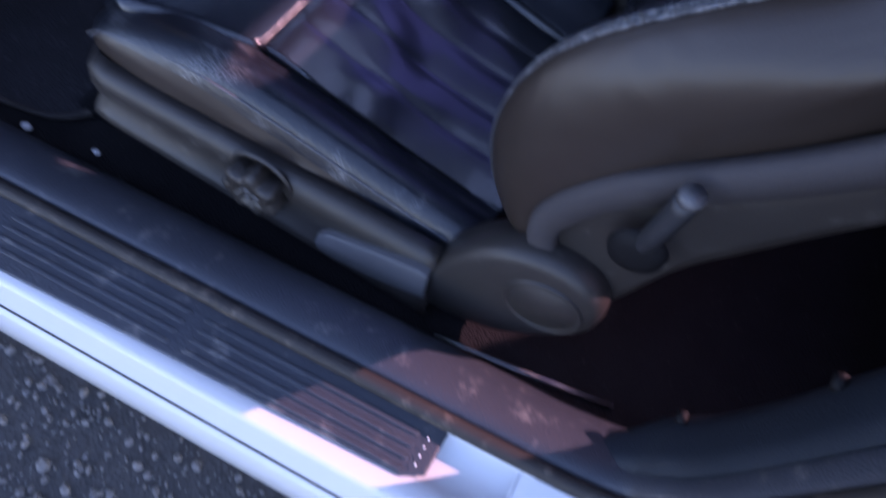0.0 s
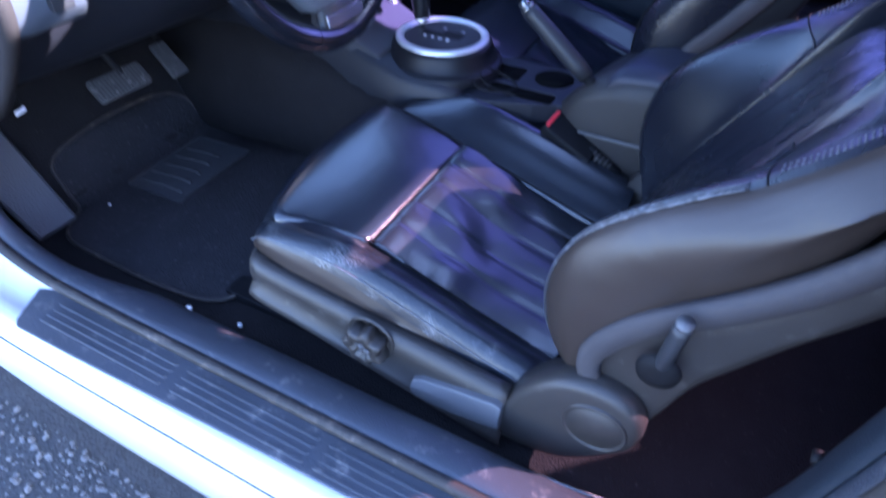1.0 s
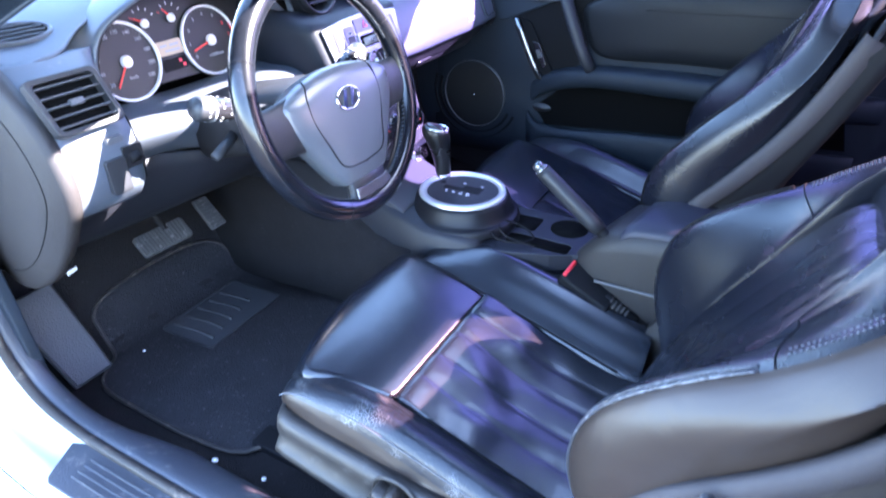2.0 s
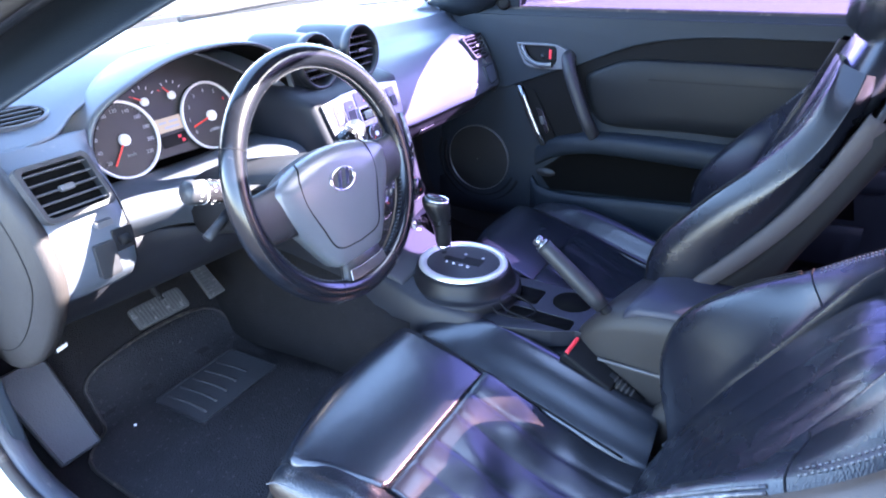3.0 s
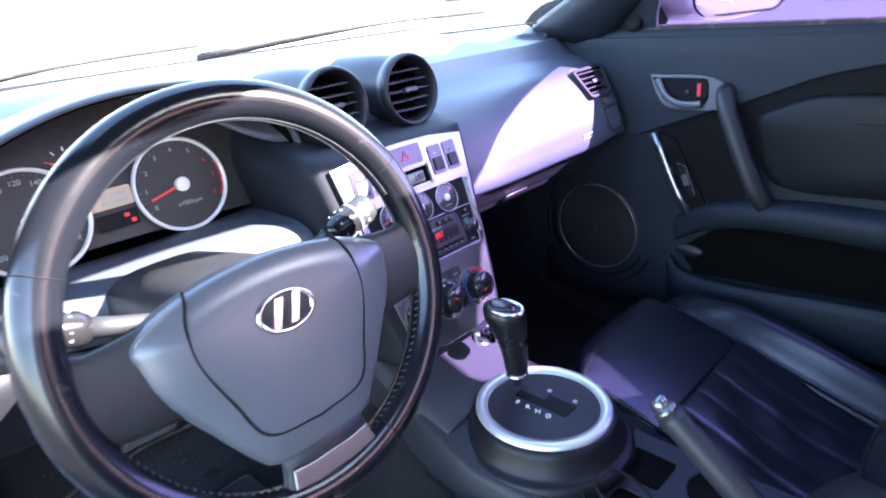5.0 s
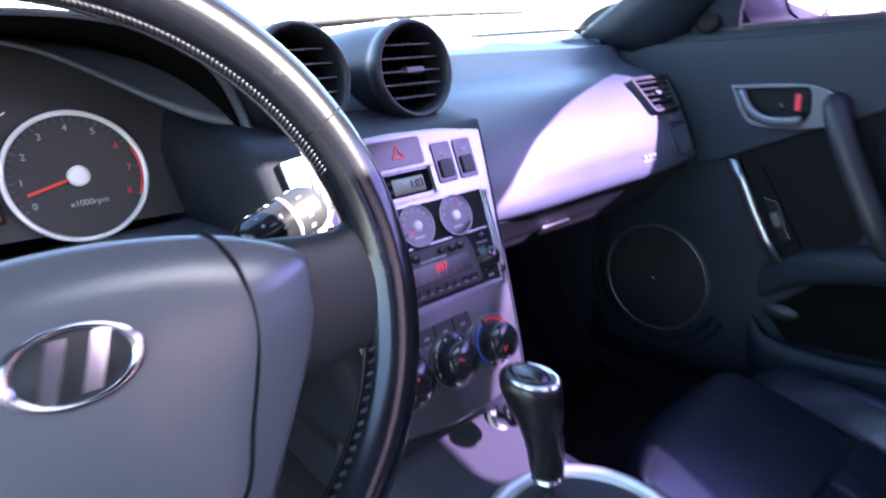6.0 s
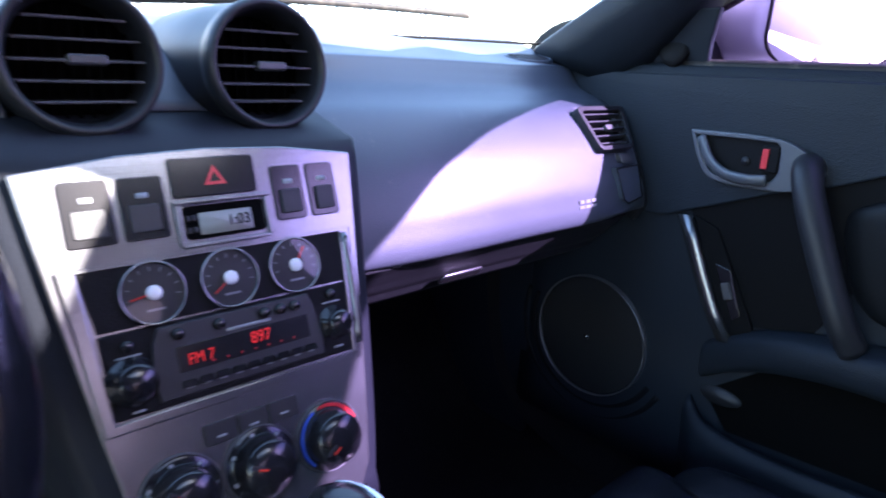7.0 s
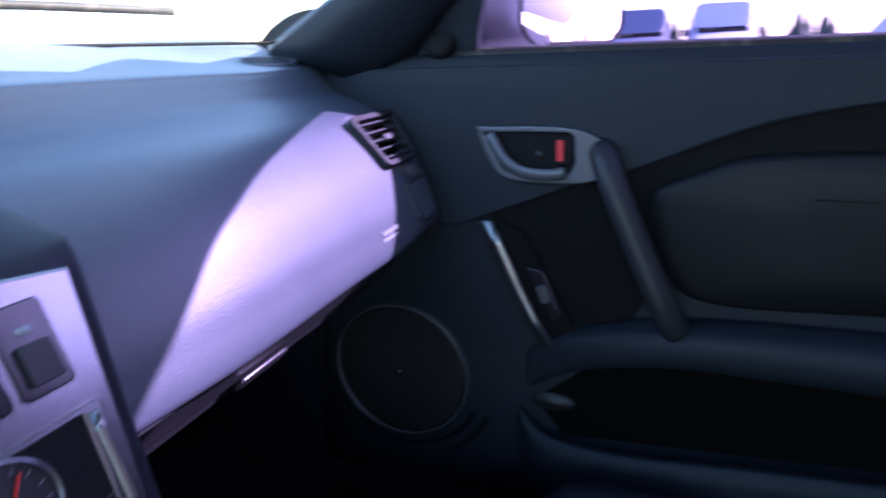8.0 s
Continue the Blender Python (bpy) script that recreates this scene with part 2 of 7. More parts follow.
ARM_PLASTIC = material("grey_brown_plastic", (0.026, 0.0235, 0.023), 0.5, spec=0.25, grain=0.25, grain_size=600, mottle=0.12)
BOX_PLASTIC = material("brown_black_box_plastic", (0.017, 0.0155, 0.0155), 0.46, spec=0.28, grain=0.2, grain_size=600, mottle=0.15)
RAMP = material("matt_charcoal_plastic", (0.040, 0.041, 0.048), 0.75, spec=0.12, grain=0.1, grain_size=600, mottle=0.12)
# near-black: the shade inside wells, pockets and the hood is in this colour
RECESS_SHADE = material("recess_shade_black", (0.003, 0.003, 0.003), 0.9, spec=0.05, mottle=0.2)
STICKER = material("white_sticker", (0.75, 0.76, 0.78), 0.4, mottle=0.05)
FOAM_WIRE = material("black_cable", (0.006, 0.006, 0.007), 0.7, spec=0.15)


# ---- mesh helpers ----
def thing(name, base, label, category, group="", kind=""):
    ob = new(name)
    ob.empty_display_size = 0.05
    ob.location = base
    return tagged(ob, label, category, group, kind)


def world_of(ob):
    m = Matrix.Translation(ob.location) if ob.parent is None else Matrix.Identity(4)
    return m


def part(name, bm, mat, parent=None, label="", smooth=True, bevel=0.0, sub=0, solid=0.0, segs=2, angle=32, offset=0.0):
    """One mesh object from a bmesh in world coordinates, under a thing or under a part."""
    if smooth:
        for f in bm.faces:
            f.smooth = True
    bmesh.ops.recalc_face_normals(bm, faces=bm.faces)
    me = bpy.data.meshes.new(name)
    bm.to_mesh(me)
    bm.free()
    me.materials.append(mat)
    ob = new(name, me)
    if parent is not None:
        ob.parent = parent
        root = parent if parent.parent is None else parent.parent
        ob.matrix_parent_inverse = Matrix.Translation(root.location).inverted() if parent.parent is None else Matrix.Identity(4)
    if solid:
        s = ob.modifiers.new("solid", "SOLIDIFY")
        s.thickness, s.offset = solid, offset
    if bevel:
        b = ob.modifiers.new("bevel", "BEVEL")
        b.width, b.segments, b.limit_method, b.angle_limit = bevel, segs, "ANGLE", radians(angle)
        b.harden_normals = smooth
    if sub:
        s = ob.modifiers.new("sub", "SUBSURF")
        s.levels = s.render_levels = sub
    if label:
        ob["label"] = label
    return ob


def box(c, size, m=None, bm=None):
    bm = bm or bmesh.new()
    mm = Matrix.Translation(c) @ (m or Matrix.Identity(4)) @ Matrix.Diagonal((*size, 1))
    bmesh.ops.create_cube(bm, size=1, matrix=mm)
    return bm


def turn(rx=0, ry=0, rz=0):
    return pose(0, 0, 0, rx, ry, rz)


def cyl(c, r, h, m=None, r2=None, n=40, bm=None):
    """A cylinder or cone along its own z, turned by m."""
    bm = bm or bmesh.new()
    bmesh.ops.create_cone(bm, cap_ends=True, segments=n, radius1=r, radius2=r if r2 is None else r2, depth=h,
                          matrix=Matrix.Translation(c) @ (m or Matrix.Identity(4)))
    return bm


def catmull(pts, n):
    """n points spread evenly by index along a smooth curve through pts."""
    pts = [Vector(p) for p in pts]
    out = []
    for i in range(n):
        u = i / (n - 1) * (len(pts) - 1)
        k = min(int(u), len(pts) - 2)
        f = u - k
        p1, p2 = pts[k], pts[k + 1]
        p0 = pts[k - 1] if k else p1 * 2 - p2
        p3 = pts[k + 2] if k + 2 < len(pts) else p2 * 2 - p1
        out.append(0.5 * (2 * p1 + (p2 - p0) * f + (2 * p0 - 5 * p1 + 4 * p2 - p3) * f * f + (3 * p1 - p0 - 3 * p2 + p3) * f ** 3))
    return out


def loft(rings, closed=True, caps=True, bm=None):
    """A skin over rings with the same number of points."""
    bm = bm or bmesh.new()
    vs = [[bm.verts.new(p) for p in ring] for ring in rings]
    n = len(rings[0])
    for a, b in zip(vs, vs[1:]):
        for i in range(n if closed else n - 1):
            j = (i + 1) % n
            bm.faces.new((a[i], a[j], b[j], b[i]))
    if closed and caps:
        bm.faces.new(vs[0][::-1])
        bm.faces.new(vs[-1])
    return bm


def lathe(profile, c, m=None, n=48, bm=None, cap=False):
    """Turns (radius, height) pairs about the z axis of m at c."""
    mm = Matrix.Translation(c) @ (m or Matrix.Identity(4))
    rings = [[mm @ Vector((r * math.cos(2 * math.pi * k / n), r * math.sin(2 * math.pi * k / n), h)) for k in range(n)] for r, h in profile]
    return loft(rings, True, cap, bm)


def tube(pts, r, n=12, closed=False, bm=None, flat=1.0, taper=None):
    """A round bar along pts; r may be a function of the way along it (0 to 1)."""
    bm = bm or bmesh.new()
    pts = [Vector(p) for p in pts]
    rings, up = [], None
    for i, p in enumerate(pts):
        a = pts[i - 1] if i or closed else p
        b = pts[(i + 1) % len(pts)] if i + 1 < len(pts) or closed else p
        d = (b - a).normalized()
        if up is None:
            up = d.orthogonal().normalized()
        up = (up - d * up.dot(d)).normalized()
        side = d.cross(up)
        rad = r(i / (len(pts) - 1)) if callable(r) else r
        rings.append([p + (up * math.cos(2 * math.pi * k / n) + side * math.sin(2 * math.pi * k / n) * flat) * rad for k in range(n)])
    if closed:
        rings.append(rings[0])
        return loft(rings, True, False, bm)
    return loft(rings, True, True, bm)


def holed(outer, holes, place, skirt):
    """A flat plate with holes in it; its outer edge and the holes' edges turn down by skirt."""
    bm = bmesh.new()
    edges, loops = [], []
    for o in [outer] + holes:
        vs = [bm.verts.new(place(u, v, 0)) for u, v in o]
        edges += [bm.edges.new((vs[i], vs[(i + 1) % len(vs)])) for i in range(len(vs))]
        loops.append((vs, o))
    bmesh.ops.triangle_fill(bm, edges=edges, use_beauty=True, use_dissolve=False)
    for vs, o in loops:
        low = [bm.verts.new(place(u, v, skirt)) for u, v in o]
        for i in range(len(vs)):
            j = (i + 1) % len(vs)
            bm.faces.new((vs[i], vs[j], low[j], low[i]))
    return bm


def slab(outline, place, depth, bm=None):
    """A flat outline (u, v) laid out by place(u, v, w) with a depth along w from 0."""
    bm = bm or bmesh.new()
    a = [bm.verts.new(place(u, v, 0)) for u, v in outline]
    b = [bm.verts.new(place(u, v, depth)) for u, v in outline]
    n = len(outline)
    bm.faces.new(a)
    bm.faces.new(b[::-1])
    for i in range(n):
        j = (i + 1) % n
        bm.faces.new((a[i], a[j], b[j], b[i]))
    return bm


def rounded(w, h, r, n=6, cx=0.0, cy=0.0):
    """The outline of a rectangle with round corners."""
    pts = []
    for sx, sy, a0 in ((1, 1, 0), (-1, 1, 90), (-1, -1, 180), (1, -1, 270)):
        for k in range(n + 1):
            a = radians(a0 + 90 * k / n)
            pts.append((cx + sx * (w / 2 - r) + r * math.cos(a), cy + sy * (h / 2 - r) + r * math.sin(a)))
    return pts


def ring_plate(outer, inner, place, depth, bm=None):
    """A flat frame between two outlines with the same number of points."""
    bm = bm or bmesh.new()
    o0, i0 = [[bm.verts.new(place(u, v, 0)) for u, v in q] for q in (outer, inner)]
    o1, i1 = [[bm.verts.new(place(u, v, depth)) for u, v in q] for q in (outer, inner)]
    n = len(outer)
    for k in range(n):
        j = (k + 1) % n
        for a, b in ((o0, i0), (o1, i1), (o0, o1), (i0, i1)):
            bm.faces.new((a[k], a[j], b[j], b[k]))
    return bm


def text(name, body, size, m, mat, parent, depth=0.0004, squeeze=1.0):
    cu = bpy.data.curves.new(name, "FONT")
    cu.body, cu.size, cu.extrude, cu.align_x, cu.align_y = body, size, depth, "CENTER", "CENTER"
    ob = bpy.data.objects.new(name, cu)
    scene.collection.objects.link(ob)
    bpy.context.view_layer.update()
    me = bpy.data.meshes.new_from_object(ob.evaluated_get(bpy.context.evaluated_depsgraph_get()))
    bpy.data.objects.remove(ob)
    me.transform(m @ Matrix.Diagonal((squeeze, 1, 1, 1)))
    bm = bmesh.new()
    bm.from_mesh(me)
    return part(name, bm, mat, parent, smooth=False)


# ---- the car's shell ----
def lean(z):
    """How far the sides lean in above the belt line."""
    return max(0.0, z - 0.92) * 0.42


# the door opening, as a loop in the side's plane (y, z), starting at the roof's rear and running down, forward and up
OPENING = [(-0.76, 1.08), (-0.80, 0.96), (-0.775, 0.74), (-0.750, 0.56), (-0.728, 0.43), (-0.702, 0.358), (-0.640, 0.317), (-0.38, 0.31), (-0.10, 0.308), (0.18, 0.308),
           (0.33, 0.318), (0.415, 0.36), (0.452, 0.45), (0.465, 0.60), (0.47, 0.76), (0.45, 0.885), (0.36, 0.965), (0.15, 1.05), (-0.08, 1.135), (-0.28, 1.178), (-0.52, 1.160), (-0.70, 1.125)]


def opening_loop(n, corners):
    pts = catmull([(*p, 0) for p in corners + corners[:1]], n)[:-1]
    out = []
    for i, p in enumerate(pts):
        d = (pts[(i + 1) % len(pts)] - pts[i - 1]).normalized()
        out.append((p.x, p.y, Vector((-d.y, d.x)) * -1))
    return out


LOOP = opening_loop(170, OPENING)
# the passenger's frame rises higher along the roof rail
OPENING_FAR = [(-0.91, 1.16), (-0.90, 0.96), (-0.86, 0.74), (-0.80, 0.52), (-0.70, 0.385), (-0.56, 0.325)] + OPENING[7:15] + [(0.45, 0.885), (0.37, 0.932), (0.253, 0.981), (0.180, 1.010), (0.026, 1.089), (-0.126, 1.162), (-0.228, 1.202), (-0.30, 1.226), (-0.385, 1.244), (-0.48, 1.262), (-0.58, 1.274), (-0.70, 1.275), (-0.82, 1.262)]
LOOPS = {-1: LOOP, 1: opening_loop(230, OPENING_FAR)}


def sweep(profile, side):
    """Sweeps (x, outward) pairs round the door opening; side is -1 for the driver's side, 1 for the passenger's."""
    rings = []
    for y, z, nrm in LOOPS[side]:
        ring = []
        for x, o in profile:
            if side > 0 and z > 0.80 and y > -0.25:
                o, x = min(o, 0.07 + 0.12 * max(0, min(1, (0.93 - z) / 0.1))), max(x, 0.70)
            if side > 0 and x < 0.72 and z > 0.85 and y > 0.1:
                o = min(o, 0.012)
            if z > 1.0 and nrm.y > 0.2:
                o = min(o, 0.07)
            if side < 0 and x < 0.74 and y > 0.15:
                x += (max(x, 0.704) - x) * min(1.0, (y - 0.15) / 0.2)
            zz = z + nrm.y * o
            if side > 0 and x > 0.75:
                x = 0.75 + (x - 0.75) * (1 - 0.7 * max(0.0, min(1.0, (z - 0.95) / 0.1)))
            ring.append(Vector((side * (x - lean(zz)), y + nrm.x * o, zz)))
        rings.append(ring)
    rings.append(rings[0])
    return loft(rings, False, False)


def side_frame(side, word):
    body = thing("door_frame", (side * 0.74, 0, 0.3), f"white painted {word} door frame with black weatherstrip and inner trim", "door frame", kind="structure")
    part("painted_frame", sweep([(0.748, 0.006), (0.752, 0.016), (0.795, 0.020), (0.800, 0.012), (0.821, 0.0125), (0.825, 0.014), (0.828, 0.018), (0.839, 0.043),
                                 (0.8405, 0.045), (0.845, 0.046), (0.8475, 0.050), (0.854, 0.075), (0.854, 0.13), (0.835, 0.22), (0.76, 0.26)], side), PAINT, body, "white painted steel door frame")
    part("inner_trim", sweep([(0.741, 0.012), (0.738, -0.004), (0.730, -0.008), (0.716, -0.006), *(((0.700, -0.001), (0.686, 0.006), (0.672, 0.017), (0.662, 0.034), (0.656, 0.060), (0.652, 0.085)) if side < 0 else ((0.700, 0.004), (0.682, 0.024), (0.668, 0.055), (0.655, 0.075)))], side),
         PLASTIC_SCUFF if side < 0 else PLASTIC_DARK, body, "scuffed blue-black plastic sill trim")
    if side < 0:
        part("flange_seam", tube([Vector((-(0.8405 - lean(z)), y + nrm.x * 0.0445, z + nrm.y * 0.0445)) for y, z, nrm in LOOPS[side] if nrm.y < -0.9], 0.0014, 6), RUBBER, body, "dark seam in the sill's edge")
    seal = []
    for y, z, nrm in LOOPS[side]:
        seal.append(Vector((side * (0.745 - lean(z)), y - nrm.x * 0.002, z - nrm.y * 0.002)))
    part("weatherstrip", tube(seal, 0.0085, 10, True), RUBBER, body, "dusty black rubber weatherstrip")
    return body


driver_frame = side_frame(-1, "driver's")
side_frame(1, "passenger's")
# lower trim of the rear pillar behind the driver's door, with its clips, the sill trim's joint and the carpet edge strip
rings = []
for y, z, nrm in LOOP:
    if y < -0.63 and z < 0.90 and nrm.x < 0:
        g = min(1.0, (-0.63 - y) / 0.06) if z < 0.5 else 1.0
        rings.append([Vector((-(0.712 + (x - 0.712) * g), y + nrm.x * (0.004 + (o - 0.004) * g), z + nrm.y * (0.004 + (o - 0.004) * g))) for x, o in ((0.716, -0.008), (0.694, -0.006), (0.668, -0.001), (0.652, 0.006), (0.645, 0.030), (0.650, 0.10))])
part("pillar_trim", loft(rings, False), PLASTIC_DOOR, driver_frame, "blue-black plastic lower pillar trim", solid=0.003)
for f in (0.18, 0.55):
    r = rings[int((len(rings) - 1) * (1 - f))]
    part("trim_clip", tube([r[2] + Vector((0.004, 0, 0.002)), r[2].lerp(r[3], 0.6) + Vector((0.006, 0.004, 0.006))], 0.005, 10), PLASTIC_DARK, driver_frame)
part("trim_joint", tube([Vector((-x, -0.512, 0.309 + z)) for x, z in ((0.742, -0.006), (0.730, 0.0075), (0.716, 0.006), (0.700, -0.004), (0.684, -0.022))], 0.0022, 6), PLASTIC_GREY, driver_frame)
part("carpet_strip", tube([(-0.640, -0.455, 0.228), (-0.632, -0.55, 0.226), (-0.620, -0.665, 0.226)], 0.0045, 8), SILVER, driver_frame, "thin metal carpet edge strip")

# ribbed tread plate on the driver's sill
plate = thing("sill_plate", (-0.775, -0.13, 0.30), "black ribbed plastic tread plate on the door sill", "sill plate")
pl = lambda u, v, w: Vector((u, v, 0.299 + w - 0.02 * (-0.756 - u)))
part("plate", slab([(-0.749, -0.522), (-0.794, -0.520), (-0.804, -0.50), (-0.812, -0.20), (-0.824, 0.16), (-0.826, 0.272), (-0.818, 0.284), (-0.758, 0.312), (-0.749, 0.29)], pl, 0.004), PLASTIC_SCUFF, plate, bevel=0.002, smooth=False)
for y0, y1 in ((-0.50, -0.262), (-0.246, -0.02), (0.0, 0.250)):
    for k in range(4):
        u = -0.763 - 0.0115 * k
        part("rib", slab([(u, y0), (u - 0.0042, y0 + 0.003), (u - 0.0042, y1), (u, y1 - 0.003)], lambda a, b, w: pl(a, b, w + 0.003), 0.0032), PLASTIC_SCUFF, plate, bevel=0.0008, smooth=False)
for k in range(4):
    part("screw", lathe([(0.0012, 0), (0.0012, 0.0006), (0.0, 0.0008)], (-0.765 - k * 0.0085, -0.508, 0.306), n=8), WHITE, plate)

sticker = thing("paper_label", (-0.80, -0.66, 0.34), "white rectangular label stuck on the painted sill", "label")
part("sheet", slab(rounded(0.055, 0.085, 0.004, cx=-0.776, cy=-0.635), lambda u, v, w: Vector((u, v, 0.2985 + 0.18 * max(0, -0.60 - v) + w)), 0.0012), STICKER, sticker, smooth=False)
part("border", tube([Vector((u, v, 0.3000 + 0.18 * max(0, -0.60 - v))) for u, v in rounded(0.050, 0.080, 0.004, cx=-0.776, cy=-0.635)], 0.0007, 5, True), GREY_PRINT, sticker)
# carpeted floor pan with toe board, tunnel and rear foot well
floor_prof = [(-2.0, 0.33), (-1.35, 0.33), (-1.15, 0.30), (-1.05, 0.22), (-0.9, 0.215), (-0.2, 0.215), (0.30, 0.21), (0.50, 0.203), (0.56, 0.21), (0.60, 0.245), (0.68, 0.36), (0.80, 0.56), (0.84, 0.80)]
fp = catmull([(*p, 0) for p in floor_prof], 60)
rings = []
for p in fp:
    rings.append([Vector((x, p.x, p.y + dz)) for x, dz in ((-0.70, 0.04), (-0.66, 0.01), (-0.62, 0), (-0.3, 0), (0.0, 0), (0.3, 0), (0.62, 0), (0.66, 0.01), (0.70, 0.04))])
part("floor", loft(rings, False), CARPET, None, solid=0.012)
tagged(bpy.data.objects["floor"], "black carpeted car floor with sloping toe board", "floor", kind="structure")

# roof, rear body and glass
def roof_at(x, y):
    f = catmull([(-1.1, 1.085, 0.66), (-0.97, 1.200, 0.66), (-0.85, 1.266, 0.66), (-0.5, 1.272, 0.65), (-0.2, 1.240, 0.64), (0.05, 1.200, 0.63)], 43)
    k = min(range(43), key=lambda q: abs(f[q].x - y))
    return f[k].y + 0.014 * (1 - (x / 0.64) ** 2)


SUNROOF = (-0.270, 0.330, -0.613, -0.330)      # the open part of the sunroof: x and y from, to; its front edge is bowed
hole = [(SUNROOF[0] + (SUNROOF[1] - SUNROOF[0]) * u, SUNROOF[2] + (SUNROOF[3] - SUNROOF[2]) * v) for u, v in ((0, 0), (0.25, 0), (0.5, 0), (0.75, 0), (1.09, 0), (1.07, 0.25), (1.02, 0.80), (0.93, 0.92), (0.78, 0.98), (0.62, 1.0), (0.5, 1), (0.38, 0.97), (0.25, 0.87), (0.12, 0.75), (0, 0.62), (0, 0.3))]
rim_ = [(-0.66, -1.08), (-0.3, -1.08), (0, -1.08), (0.3, -1.08), (0.64, -1.08), (0.63, -0.8), (0.592, -0.5), (0.590, -0.35), (0.590, -0.2), (0.590, 0.01), (0.4, 0.07), (0, 0.09), (-0.4, 0.06), (-0.60, -0.01), (-0.60, -0.2), (-0.60, -0.5), (-0.63, -0.8)]
roof = part("roof", holed(rim_, [hole], lambda u, v, d: Vector((u, v, roof_at(u, v) - d)), -0.03), HEADLINER, None, smooth=False)
tagged(roof, "dark cloth headliner with an open sunroof", "roof", kind="structure")
skin = part("roof_skin", holed(rim_, [hole], lambda u, v, d: Vector((u * 1.02, v, roof_at(u, v) + 0.040 - 0.02 * (u / 0.6) ** 4 - d)), 0.008), PAINT, roof, "white painted roof skin", smooth=False)
part("sunroof_seal", tube([Vector((u, v, roof_at(u, v) + 0.002)) for u, v in hole], 0.006, 8, True), RUBBER, roof)
for side, w in ((-1, "left"), (1, "right")):
    wall = part("side_panel", slab([(-0.845, 0.30), (-2.0, 0.30), (-2.0, 0.88), (-0.84, 0.91)], lambda u, v, d: Vector((side * (0.70 + d), u, v)), 0.10), PLASTIC_DARK, None, bevel=0.004, smooth=False)
    tagged(wall, "black plastic trim panel of the rear side wall", "side panel", kind="structure")
    pane = part("quarter_window", loft([[Vector((side * (0.735 - lean(z)), y, z)) for y in (-0.88, -1.15, -1.45 - 0.05 * k)] for k, z in enumerate((0.90, 0.96, 1.02, 1.08))], False), GLASS_PURPLE, None, smooth=False)
    tagged(pane, "purple tinted rear quarter window", "window", kind="structure")
    pil = part("rear_pillar", slab([(-1.58, 0.86), (-2.0, 0.86), (-1.95, 0.95), (-1.08, 1.11), (-0.86, 1.25), (-0.86, 1.08), (-1.50, 1.05)], lambda u, v, d: Vector((side * (0.74 - lean(v) + d), u, v)), 0.03), PLASTIC_DARK, None, smooth=False)
    tagged(pil, "dark trimmed rear roof pillar", "pillar", kind="structure")
HT = lambda u, v: Vector((u, -1.06 - 0.92 * v, 1.098 + 0.012 * (1 - (u / 0.63) ** 2) - 0.165 * v))
pane = part("hatch_window", loft([[HT(-0.66 + 1.32 * k / 12, v) for k in range(13)] for v in (0, 0.25, 0.5, 0.75, 1)], False), GLASS_DARK, None)
tagged(pane, "dark tinted rear hatch window", "window", kind="structure")
for side in (-1, 1):
    qp = part("rear_quarter", slab([(-0.88, 0.20), (-0.96, 0.90), (-1.5, 0.93), (-2.02, 0.92), (-2.05, 0.45), (-1.95, 0.22), (-1.72, 0.20), (-1.66, 0.38), (-1.50, 0.46), (-1.34, 0.38), (-1.28, 0.20)], lambda u, v, d: Vector((side * (0.805 + 0.035 * (1 - ((v - 0.55) / 0.4) ** 2) + d), u, v)), 0.012), PAINT, None, smooth=False)
    tagged(qp, "white painted rear wing of the car", "car wing", kind="structure")
tail = part("tail_panel", box((0, -1.98, 0.62), (1.5, 0.05, 0.64)), PLASTIC_DARK, None, bevel=0.01)
tagged(tail, "black trim panel of the tailgate", "tailgate", kind="structure")

rings = []
for v in [k / 12 for k in range(13)]:
    w = 0.69 - 0.15 * v
    rings.append([Vector((w * u, 0.66 - 0.68 * v - 0.22 * u * u * (1 - 0.5 * v), 0.957 + 0.262 * v + 0.03 * math.sin(math.pi * v))) for u in [k / 10 - 1 for k in range(21)]])
frit = [[p + Vector((0, -0.002, -0.006)) for p in catmull(r, 41)] for r in (rings[0], [a.lerp(b, 0.05) for a, b in zip(rings[0], rings[1])])]
ws = part("windscreen", loft(rings, False), GLASS, None)
tagged(ws, "clear curved windscreen", "windscreen", kind="structure")
ws.visible_shadow = False
fr_ = part("windscreen_edge", loft(frit, False), PLASTIC_DARK, None, solid=0.003)
tagged(fr_, "black ceramic edge along the foot of the windscreen", "windscreen", kind="structure")
# dark strips added inside the glass edges to stop sun leaking past
for side in (-1, 1):
    at = lambda r, u: r[10 + side * int(u)].lerp(r[10 + side * min(10, int(u) + 1)], u - int(u)) + Vector((0, -0.003, -0.006))
    fr_ = part("windscreen_edge", loft([[at(r, 8.4), at(r, 9), at(r, 10)] for r in rings[4:]], False), PLASTIC_DARK, None, solid=0.003)
    tagged(fr_, "dark strip added beside the windscreen to block sun", "windscreen", kind="structure")
